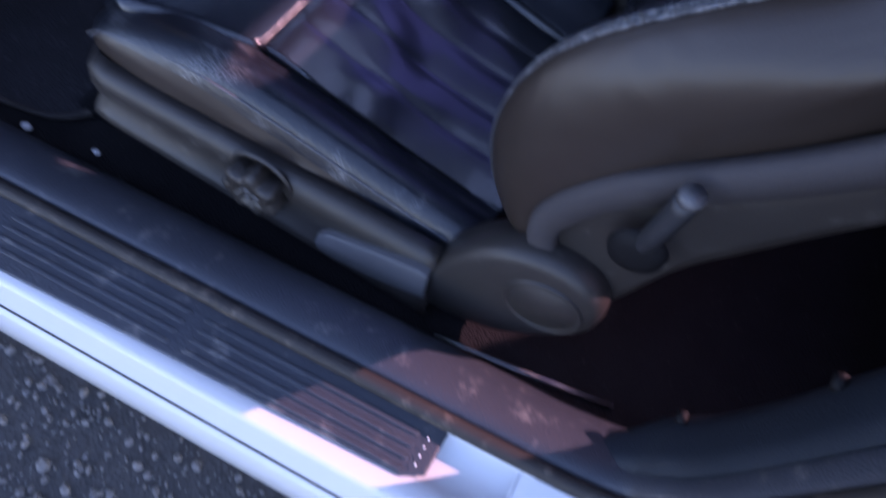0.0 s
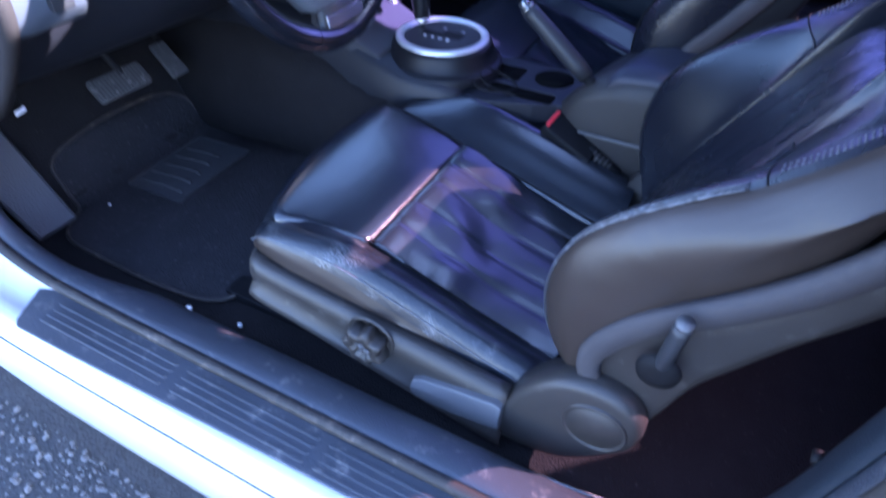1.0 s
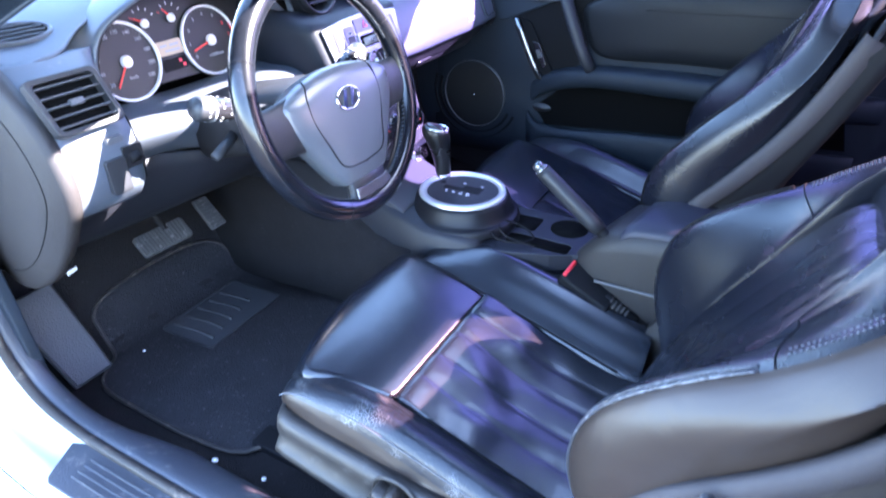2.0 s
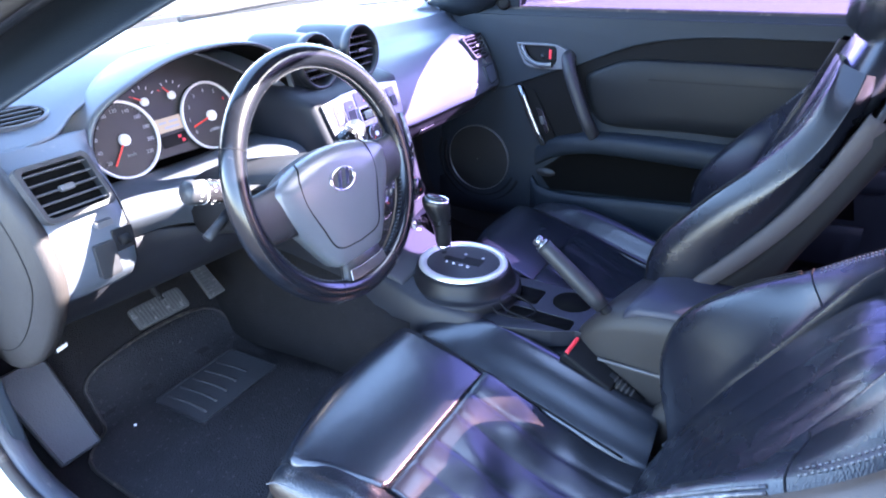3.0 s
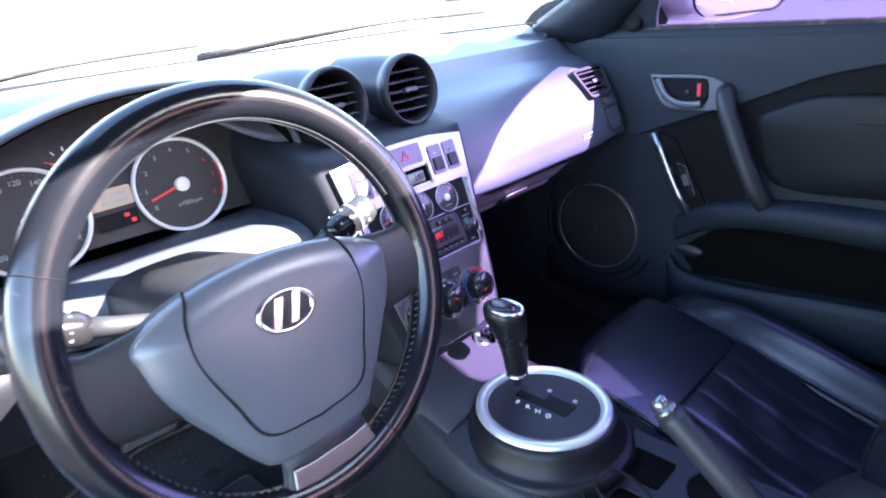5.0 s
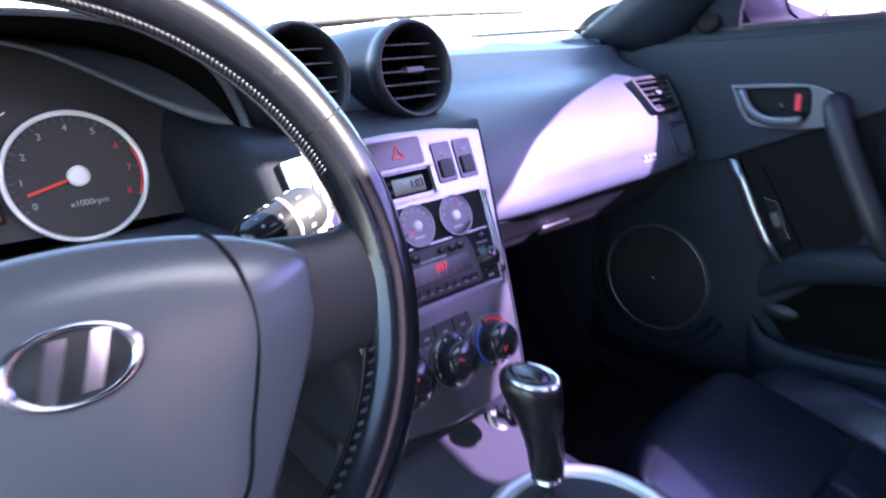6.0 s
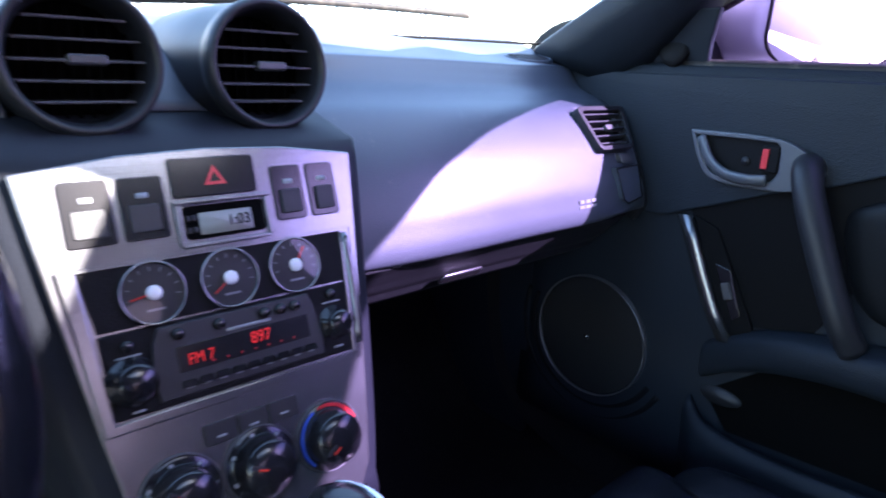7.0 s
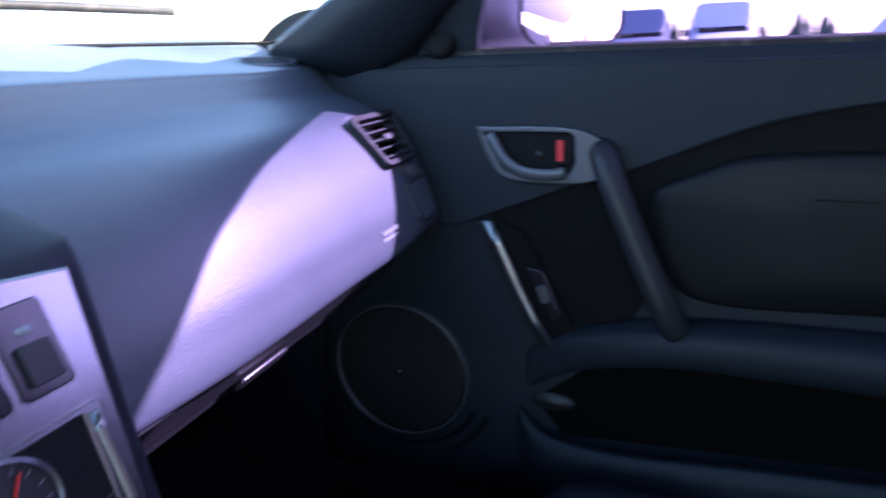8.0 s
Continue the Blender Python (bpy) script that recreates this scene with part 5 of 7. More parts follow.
# lower spoke, forked, with the silver trim
part("lower_spoke", loft([[W(x, y + dy, z) for x, z in ((-w, 0.004), (-w * 0.9, 0.0105), (0, 0.0125), (w * 0.9, 0.0105), (w, 0.004), (w * 0.9, -0.006), (-w * 0.9, -0.006))] for y, w, dy in ((-0.120, 0.044, 0), (-0.136, 0.044, 0), (-0.150, 0.048, 0), (-0.162, 0.060, 0), (-0.175, 0.078, 0))], True, True), PLASTIC, wheel, "black lower spoke")
part("spoke_trim", slab([(-0.040, -0.138), (-0.020, -0.1405), (0.020, -0.1405), (0.040, -0.138), (0.044, -0.155), (0.024, -0.1585), (-0.024, -0.1585), (-0.044, -0.155)], lambda u, v, w: W(u, v + 0.001, 0.0125 + w + (v + 0.148) * -0.10), 0.0035), SILVER, wheel, "silver trim on the lower spoke", bevel=0.0015)
# oval badge with a plain slanted band
part("badge_plate", lathe([(1.0, 0.0), (0.9, 0.0015), (0, 0.002)], (0, 0, 0), WM @ Matrix.Translation((0, -0.007, 0.0182)) @ Matrix.Diagonal((0.0295, 0.0175, 1, 1)), 40), PLASTIC, wheel)
badge = part("badge", lathe([(1.0, 0.001), (1.0, 0.003), (0.92, 0.0042), (0.82, 0.003), (0.82, 0.001)], (0, 0, 0), WM @ Matrix.Translation((0, -0.007, 0.0182)) @ Matrix.Diagonal((0.0280, 0.0178, 1, 1)), 48), CHROME, wheel, "oval chrome badge")
for x0 in (-0.0085, 0.0085):
    part("badge_band", slab([(x0 - 0.0040 - 0.0045, -0.0120), (x0 + 0.0034 - 0.0045, -0.0125), (x0 + 0.0040 + 0.0045, 0.0120), (x0 - 0.0034 + 0.0045, 0.0125)], lambda u, v, w: W(u, v - 0.007, 0.0196 + w), 0.002), CHROME, badge, smooth=False)
# column with stalks
col = thing("steering_column", (-0.342, 0.16, 0.74), "black steering column shroud with control stalks", "steering column")
rings = []
for y, z, w, h in ((0.035, 0.782, 0.052, 0.045), (0.08, 0.770, 0.062, 0.052), (0.16, 0.748, 0.068, 0.056), (0.27, 0.722, 0.072, 0.058)):
    rings.append([Vector((-0.342 + w * math.copysign(abs(math.cos(t)) ** 0.6, math.cos(t)), y, z + h * math.copysign(abs(math.sin(t)) ** 0.6, math.sin(t)))) for t in [2 * math.pi * k / 32 for k in range(32)]])
part("shroud", loft(rings, True, True), PLASTIC, col, "black column shroud")
for s, end in ((-1, Vector((-0.526, 0.115, 0.822))), (1, Vector((-0.162, 0.105, 0.820)))):
    a = Vector((-0.342 + s * 0.06, 0.10, 0.785))
    d = (end - a).normalized()
    m = d.to_track_quat("Z", "Y").to_matrix().to_4x4()
    L = (end - a).length
    st = part("stalk", lathe([(0.008, 0), (0.0085, L * 0.35), (0.0105, L * 0.55)], a, m, 24, cap=True), PLASTIC, col, "black control stalk")
    part("stalk_grip", lathe([(0.0115, L * 0.50), (0.0155, L * 0.56), (0.0165, L * 0.80), (0.0165, L * 0.82)], a, m, 28, cap=True), PLASTIC_GLOSS, st)
    part("stalk_end", lathe([(0.0168, L * 0.82), (0.0172, L * 0.95), (0.0145, L), (0, L * 1.01)], a, m, 28, cap=False), PLASTIC, st)
    for k in range(14):
        b = 2 * math.pi * k / 14
        for f, w_, h_ in ((0.62, 0.0010, 0.016), (0.72, 0.0016, 0.022), (0.88, 0.0013, 0.028)):
            if (k + int(f * 50)) % 3:
                part("stalk_mark", box((0, 0, 0), (w_ * (1 + k % 2), 0.0006, L * h_), Matrix.Translation(a) @ m @ turn(0, 0, math.degrees(b) + f * 40) @ Matrix.Translation((0, 0.0160 + 0.0012 * (f > 0.65), L * f))), GREY_PRINT, st, smooth=False)
    part("stalk_band", lathe([(0.0168, L * 0.79), (0.0174, L * 0.795), (0.0174, L * 0.81), (0.0168, L * 0.815)], a, m, 28), GREY_PRINT, st)
lev = part("tilt_lever", tube([(-0.400, 0.19, 0.735), (-0.44, 0.165, 0.735), (-0.482, 0.150, 0.728)], 0.008, 10, flat=0.6), PLASTIC, col, "black tilt lever")

# ---- seats ----
def seat(name, cx, oy, driver):
    base = Vector((cx, -0.2 + oy, 0.22))
    s = thing(name, base, "black leather sports seat with worn side bolster" if driver else "black leather sports passenger seat", "car seat", "front seats")
    P = lambda x, y, z: Vector((cx + x, y + oy, z))
    recline = radians(26.75 if driver else 18.5)
    BD = Vector((0, -math.sin(recline), math.cos(recline)))       # along the backrest, upwards
    BN = Vector((0, math.cos(recline), math.sin(recline)))        # out of its face
    # the cushion's front pad with its roll over the edge
    prof = [(-0.1505, 0.381), (-0.1485, 0.3850), (-0.140, 0.3895), (-0.118, 0.3980), (-0.07, 0.413), (-0.01, 0.427), (0.025, 0.428), (0.050, 0.412), (0.060, 0.385), (0.055, 0.33), (0.045, 0.27)]
    pr = catmull([(0, *p) for p in prof], 30)
    flare = lambda x, y: x * (1 + 0.34 * max(0, min(1, (y + 0.15) / 0.13))) if x < 0 and driver else x
    rings = [[P(flare(x, p.y), p.y - 0.05 * max(0, -x / 0.16) ** 2 * max(0, min(1, (p.y + 0.05) / 0.1)), p.z + 0.004 - 0.25 * x * x + (0.006 * (x / 0.16) ** 2 * (x < 0) if driver else 0)) for x in [k / 12 * 0.160 - 0.160 for k in range(25)]] for p in pr]
    part("front_pad", loft(rings, False), LEATHER, s, "shiny black leather thigh pad", solid=0.03, offset=-1)
    prof = [(-0.1505, 0.379), (-0.153, 0.3875), (-0.163, 0.3885), (-0.180, 0.383), (-0.22, 0.366), (-0.28, 0.342), (-0.34, 0.318), (-0.41, 0.297), (-0.47, 0.29)]
    pr = catmull([(0, *p) for p in prof], 40)
    rings = []
    for i, p in enumerate(pr):
        row = []
        for k in range(49):
            x = k / 24 * 0.157 - 0.157
            dip = -0.008 * math.exp(-((p.y + 0.30) / 0.08) ** 2) * math.exp(-(x / 0.09) ** 2)
            groove = sum(math.exp(-((x - gx) / 0.0022) ** 2) for gx in (-0.093, -0.031, 0.031, 0.093)) * -0.0022
            puff = 0.0012 * abs(math.sin((x + 0.031) / 0.062 * math.pi))
            wr = 0.0062 * (noise.noise(Vector((x * 13 + 3.1 + cx, p.y * 17, 0.3))) + 0.22 * noise.noise(Vector((x * 34 + p.y * 14, p.y * 20 - x * 8, 1.7)))) * math.exp(-((p.y + 0.26) / 0.10) ** 2)
            row.append(P(x, p.y, p.z + dip + groove + puff + wr))
        rings.append(row)
    for gx in (-0.093, -0.031, 0.031, 0.093):
        u = (gx + 0.157) / 0.157 * 24
        k = int(u)
        part("pleat_seam", tube([r[k].lerp(r[k + 1], u - k) + Vector((0, 0, -0.0009)) for r in rings[4:]], 0.0007, 5), THREAD, s)
    part("seat_pad", loft(rings, False), LEATHER, s, "creased pleated black leather seat pad", solid=0.03, offset=-1)
    for side in (-1, 1):
        # cushion bolster: inner foot, crest, outer shoulder, lower edge
        rings = []
        for y, z, c, w in ((0.026, 0.338, 0.010, 0.80), (0.022, 0.368, 0.012, 0.86), (0.008, 0.389, 0.014, 0.93), (-0.015, 0.400, 0.018, 0.975), (-0.07, 0.399, 0.028, 1.0), (-0.145, 0.382, 0.044, 1.0), (-0.25, 0.350, 0.050, 1.0), (-0.35, 0.318, 0.050, 1.0), (-0.46, 0.288, 0.046, 1.0)):
            low = 0.372 + 0.13 * y if y < 0.01 else 0.362
            ring = [(0.150, z - 0.02), (0.154, z - 0.001), (0.172, z + 0.011), (0.198, z + c * 0.78), (0.222, z + c), (0.240, z + c * 0.80), (0.252, z + c * 0.25), (0.256, (z + low) / 2 + 0.008), (0.254, low), (0.22, low - 0.005)]
            wide = 1.28 if driver and side > 0 else 1.0
            rings.append(catmull([P(side * (0.150 + (x - 0.150) * wide) * w, y, zz + (0.006 if wide > 1 and 0.17 < x < 0.25 else 0)) for x, zz in ring], 37))
        sm = [catmull([r[k] for r in rings], 50) for k in range(37)]
        rings = [[sm[k][i] for k in range(37)] for i in range(50)]
        worn = driver and side < 0
        top_ = rings
        if worn:
            for i, r in enumerate(top_):
                for k in range(14, 24):
                    r[k] = r[k] + Vector((0, 0, 0.0005 * noise.noise(r[k] * 95) * math.sin(math.pi * (k - 14) / 9)))
        part("cushion_bolster", loft([r[:24] for r in rings], False), LEATHER_CREST if worn else LEATHER, s, "worn cracked black leather bolster" if worn else "")
        part("bolster_side", loft([r[23:] for r in rings], False), LEATHER_SIDE if worn else LEATHER, s, "black leather side with a brown reflection in its colour" if worn else "")
        part("bolster_end", loft([rings[0], [q.lerp(P(side * 0.2, 0.008, 0.36), 0.9) for q in rings[0]]], False), LEATHER, s)
        if worn:
            crest = [P(side * 0.2415, p[0], p[1]) for p in ((0.005, 0.400), (-0.02, 0.414), (-0.08, 0.420), (-0.16, 0.413), (-0.26, 0.385), (-0.36, 0.352), (-0.44, 0.328))]
            part("bolster_seam", tube([q + Vector((-0.0028, 0, -0.004)) for q in catmull(crest, 40)], 0.0011, 8), THREAD, s, "cracked and frayed leather seam")
        fl = 0.05 if driver and side < 0 else 0.0
        part("seam", tube(catmull([P(side * (0.157 + fl), 0.0 + 0.02 * side, 0.420 - fl * 0.15), P(side * (0.157 + fl * 0.95), -0.03, 0.420 - fl * 0.1), P(side * (0.158 + fl * 0.25), -0.11, 0.3985), P(side * 0.157, -0.15, 0.387), P(side * 0.157, -0.28, 0.345), P(side * 0.157, -0.42, 0.30)], 30), 0.0022, 6), PLASTIC_DARK, s)
        # plastic skirt below the cushion
        rings = []
        for x0, zt, zb in ((0.255, 0.338, 0.23), (0.272, 0.333, 0.232), (0.277, 0.30, 0.236), (0.275, 0.262, 0.24), (0.286, 0.247, 0.232), (0.290, 0.236, 0.22), (0.282, 0.222, 0.21)):
            h = (0.338 - zt) / 0.116
            top = lambda y: 0.386 + 0.13 * y
            ring = []
            for k in range(25):
                y = 0.006 - 0.44 * k / 24
                t = top(y)
                z = t + (0.318 + 0.23 * (y + 0.02) - t) * h
                ring.append(P(side * (x0 - 0.05 * math.exp(-((y - 0.012) / 0.014) ** 2)), y, z))
            rings.append(ring)
        part("side_skirt", loft(rings, False), SKIRT if worn else PLASTIC, s, "dusty grey-brown plastic seat skirt" if worn else "", solid=0.004)
        # hinge cover with its round cap
        hc = catmull([(-0.412, 0.268, 0), (-0.448, 0.350, 0), (-0.488, 0.398, 0), (-0.535, 0.417, 0), (-0.578, 0.408, 0), (-0.602, 0.378, 0), (-0.600, 0.338, 0), (-0.572, 0.298, 0), (-0.51, 0.246, 0), (-0.43, 0.236, 0), (-0.412, 0.268, 0)], 51)[:-1]
        rings = [[P(side * x, -0.51 + (p.x + 0.51) * f, 0.325 + (p.y - 0.325) * f) for p in hc] for f, x in ((1.0, 0.235), (1.0, 0.266), (0.96, 0.276), (0.85, 0.280), (0.4, 0.281))]
        hinge = part("hinge_cover", loft(rings, True, True), SKIRT, s, "black plastic seat hinge cover")
        part("hinge_cap", lathe([(0.041, 0.0), (0.040, 0.004), (0.0385, 0.0045), (0.037, 0.002), (0.035, 0.0015), (0.033, 0.004), (0.0, 0.0055)], P(side * 0.279, -0.549, 0.350), turn(0, 90 * side, 0), 44), SKIRT, hinge)
    part("seat_base", slab([(0.0, 0.31), (-0.46, 0.25), (-0.48, 0.225), (0.03, 0.225)], lambda u, v, w: P(-0.24 + w, u, v), 0.48), PLASTIC_DARK, s, smooth=False)
    for rx in (-0.22, 0.22):
        part("seat_rail", box(P(rx, -0.2, 0.222), (0.045, 0.62, 0.025)), PLASTIC_DARK, s, bevel=0.004)
    # ---- backrest, from (x, along, out) ----
    tall = lambda a: a if driver or a < 0.33 else 0.33 + (a - 0.33) * 1.27       # the passenger's back is drawn out higher
    B = lambda x, a, n: P(x, -0.43, 0.27) + BD * tall(a) + BN * n
    rows = [(0.02, -0.015), (0.06, 0.0), (0.15, 0.012), (0.25, 0.016), (0.35, 0.010), (0.45, 0.0), (0.52, -0.01), (0.555, -0.03)]
    rr = catmull([(0, *p) for p in rows], 36)
    rings = []
    for p in rr:
        w = 0.135 if p.y < 0.4 else 0.135 - 0.03 * ((p.y - 0.4) / 0.155) ** 2
        row = []
        for k in range(49):
            u = k / 24 - 1
            groove = sum(math.exp(-((u - g) / 0.020) ** 2) for g in (-0.6, -0.2, 0.2, 0.6)) * -0.0012
            puff = 0.0006 * abs(math.sin((u + 0.2) / 0.4 * math.pi))
            row.append(B(u * w, p.y, p.z + groove + puff - 0.02 * u ** 6))
        rings.append(row)
    part("back_pad", loft(rings, False), LEATHER_DULL, s, "pleated black leather back pad", solid=0.03, offset=-1)
    for g in (-0.6, -0.2, 0.2, 0.6):
        part("pleat_seam", tube([B(g * (0.135 if p.y < 0.4 else 0.135 - 0.03 * ((p.y - 0.4) / 0.155) ** 2), p.y, p.z - 0.0024 - 0.02 * g ** 6) for p in rr], 0.0006, 5), THREAD, s)
    for side in (-1, 1):
        rings = []
        for a, wing, wi, wo, nb in ((0.112, -0.004, 0.150, 0.248, -0.06), (0.128, 0.018, 0.14, 0.257, -0.075), (0.160, 0.052, 0.135, 0.264, -0.08), (0.21, 0.084, 0.132, 0.268, -0.088), (0.27, 0.099, 0.130, 0.270, -0.09), (0.33, 0.090, 0.128, 0.268, -0.09), (0.40, 0.058, 0.125, 0.266, -0.085), (0.46, 0.022, 0.122, 0.262, -0.08), (0.52, -0.006, 0.118, 0.254, -0.075), (0.575, -0.030 if driver else -0.012, 0.10, 0.232, -0.075), (0.61, -0.048 if driver else -0.010, 0.09, 0.19, -0.072)):
            ring = [(wi, -0.03), (wi, 0.0 - 0.2 * max(0, -wing)), (wi + 0.018, wing * 0.25 - 0.004), (wi + (wo - wi) * 0.42, wing * 0.72), (wi + (wo - wi) * 0.56, wing * 0.94), (wi + (wo - wi) * 0.70, wing), (wo - 0.021, wing - 0.008), (wo - 0.001, wing - 0.040), (wo - 0.003, (wing + nb) / 2 - 0.008), (wo - 0.034, nb), (wi, nb)]
            rings.append(catmull([B(side * x * 0.945, a, n) for x, n in ring], 41))
        sm = [catmull([r[k] for r in rings], 60) for k in range(41)]
        rings = [[sm[k][i] for k in range(41)] for i in range(60)]
        worn = driver and side < 0
        bol = part("back_bolster", loft([r[:23] for r in rings[:43]], False), LEATHER_BACK if worn else LEATHER_DULL, s, "worn black leather back bolster" if worn else "")
        upper = part("upper_bolster", loft([r[:23] for r in rings[42:]], False), LEATHER_DULL, s, "dull black upper bolster with twin stitching" if worn else "")
        part("cross_seam", tube([q for q in rings[42][6:23]], 0.0012, 6), PLASTIC_DARK, upper)
        for k0 in (17, 19):
            bm = bmesh.new()
            line = catmull([r[k0] for r in rings[43:58]], 61)
            for j in range(0, 60, 2):
                tube([line[j] + BN * 0.0008, line[j + 1] + BN * 0.0008], 0.0009, 5, bm=bm)
            tagged(part("stitching", bm, THREAD, upper), kind="stuff")
        part("bolster_side", loft([r[22:] for r in rings], False), LEATHER_SIDE if worn else LEATHER_DULL, s, "black leather side with a brown reflection in its colour" if worn else "")
        # twin seam along the bolster's edge
        ed = [(0.128, 0.0165), (0.160, 0.0515), (0.21, 0.0835), (0.27, 0.0985), (0.33, 0.0895), (0.40, 0.0575), (0.455, 0.0245)]
        wo = (0.258, 0.264, 0.268, 0.270, 0.268, 0.266, 0.262)
        for off, mat in ((0.030, THREAD), (0.038, THREAD)):
            line = catmull([B(side * (w * 0.945 - off), a, n + 0.0012 - off * 0.02) for (a, n), w in zip(ed, wo)], 46)
            part("bolster_seam", tube(line, 0.0016 if not worn else 0.002, 6), LEATHER_WORN if worn else PLASTIC_DARK, bol)
        # hard back shell with its pale edge strip
        st = [(0.150, -0.050), (0.155, -0.026), (0.170, -0.004), (0.198, 0.011), (0.238, 0.014), (0.285, 0.005), (0.334, -0.015), (0.408, -0.047), (0.464, -0.064), (0.52, -0.074), (0.58, -0.080)]
        rings, cl = [], []
        for q in catmull([(0, *p) for p in st], 44):
            wv = 0.2615 if q.y < 0.36 else 0.2615 - 0.06 * (q.y - 0.36)
            cl.append((wv, q.y, q.z))
        for k, (wv, a, n) in enumerate(cl):
            p, q = cl[max(0, k - 1)], cl[min(len(cl) - 1, k + 1)]
            t = Vector((q[1] - p[1], q[2] - p[2])).normalized()
            rings.append([B(side * (wv + e), a + t.y * d, n - t.x * d) for e, d in ((-0.012, -0.001), (-0.001, 0.001), (0.0008, 0.009), (0.0, 0.018 + 0.008 * min(1, k / 16)), (-0.012, 0.021 + 0.008 * min(1, k / 16)))])
        part("edge_strip", loft(rings, False), STRIP, s, "grey plastic strip along the seat's side", solid=0.003)
        sh = [(0.06, -0.085), (0.10, -0.050), (0.145, -0.034)] + [(a - 0.006, n - 0.018) for a, n in st[2:]] + [(0.60, -0.138), (0.46, -0.124), (0.39, -0.113), (0.32, -0.106), (0.25, -0.101), (0.17, -0.113), (0.10, -0.118)]
        shc = catmull([(0, *p) for p in sh + sh[:1]], 60)[:-1]
        rings = [[B(side * x, 0.3 + (p.y - 0.3) * f, -0.08 + (p.z + 0.08) * f) for p in shc] for f, x in ((1.0, 0.15), (1.0, 0.238), (0.985, 0.247), (0.93, 0.251), (0.5, 0.252))]
        part("back_shell", loft(rings, True, True), SKIRT if worn else PLASTIC_DARK, s, "black plastic back shell")
    part("rear_panel", loft([[B(x, a, n - 0.02 * (1 - (x / 0.26) ** 2)) for x in [k / 8 * 0.25 - 0.25 for k in range(17)]] for a, n in ((0.06, -0.075), (0.15, -0.090), (0.40, -0.092), (0.60, -0.090))], False), PLASTIC, s, solid=0.01)
    # shoulder and headrest
    sec = lambda a, w, f, b: [B(w * math.copysign(abs(math.cos(t)) ** 0.55, math.cos(t)), a, (f + b) / 2 + (f - b) / 2 * math.copysign(abs(math.sin(t)) ** 0.7, math.sin(t))) for t in [2 * math.pi * k / 32 for k in range(32)]]
    part("shoulder", loft([sec(0.535, 0.20, -0.022, -0.09), sec(0.56, 0.195, -0.016, -0.10), sec(0.60, 0.17, -0.014, -0.105), sec(0.64, 0.14, -0.022, -0.10), sec(0.66, 0.12, -0.035, -0.09)], True, True), LEATHER, s, "black leather seat shoulder")
    part("headrest", loft([sec(0.63, 0.09, -0.03, -0.07), sec(0.645, 0.125, 0.012, -0.085), sec(0.69, 0.140, 0.032, -0.09), sec(0.75, 0.138, 0.034, -0.085), sec(0.81, 0.125, 0.020, -0.075), sec(0.845, 0.095, 0.0, -0.06), sec(0.855, 0.05, -0.02, -0.045)], True, True), LEATHER, s, "padded black leather headrest")
    side = -1 if driver else 1
    # height knob, recline lever and lifting handle on the door side
    kc = P(side * 0.288, -0.226, 0.332)
    lobes = [[Vector((kc.x + side * x, kc.y + r * (1 + 0.15 * math.cos(7 * t)) * math.cos(t), kc.z + r * (1 + 0.15 * math.cos(7 * t)) * math.sin(t))) for t in [2 * math.pi * k / 60 for k in range(60)]] for r, x in ((0.030, -0.012), (0.0305, 0.006), (0.029, 0.013), (0.025, 0.016), (0.015, 0.016), (0.013, 0.006), (0.003, 0.005))]
    part("height_knob", loft(lobes, True, True), SKIRT, s, "lobed grey adjusting knob")
    for q in (25, 115):
        part("knob_cross", box(kc + Vector((side * 0.0085, 0, 0)), (0.008, 0.007, 0.028), turn(q, 0, 0)), PLASTIC_GREY, s, bevel=0.0015)
    part("knob_well", lathe([(0.039, 0.0), (0.038, 0.003), (0.035, 0.0035), (0.033, 0.0), (0.0, 0.0)], kc + Vector((-side * 0.012, 0, 0)), turn(0, 90 * side, 0), 40), SKIRT, s)
    part("lift_handle", loft([[P(side * x, y, z + h * v) for x, v in ((0.262, 1), (0.286, 0.9), (0.293, 0.2), (0.291, -0.9), (0.265, -1))] for y, z, h in ((-0.296, 0.278, 0.012), (-0.312, 0.280, 0.022), (-0.36, 0.284, 0.027), (-0.42, 0.292, 0.026), (-0.432, 0.292, 0.022))], True, True), PLASTIC_GREY, s, "grey lifting handle", bevel=0.002)
    la, lb = B(side * 0.268, 0.262, -0.052), B(side * 0.282, 0.340, -0.021)
    lv = part("recline_lever", tube([la.lerp(lb, k / 8) + Vector((side * 0.004 * math.sin(k / 8 * 3.14), 0, 0)) for k in range(9)], lambda f: 0.0085 + 0.001 * f, 12), PLASTIC, s, "black recline lever")
    part("lever_tip", tube([lb, lb + (lb - la).normalized() * 0.008], 0.0092, 12), PLASTIC_GREY, lv, "bright metal lever tip")
    part("lever_boss", lathe([(0.024, 0), (0.022, 0.006), (0.010, 0.009), (0, 0.009)], la + Vector((side * 0.003, 0, 0)), turn(0, 90 * side, 0), 28), PLASTIC_DARK, lv)
    return s


seat("driver_seat", -0.335, 0.0, True)
seat("passenger_seat", 0.335, 0.055, False)
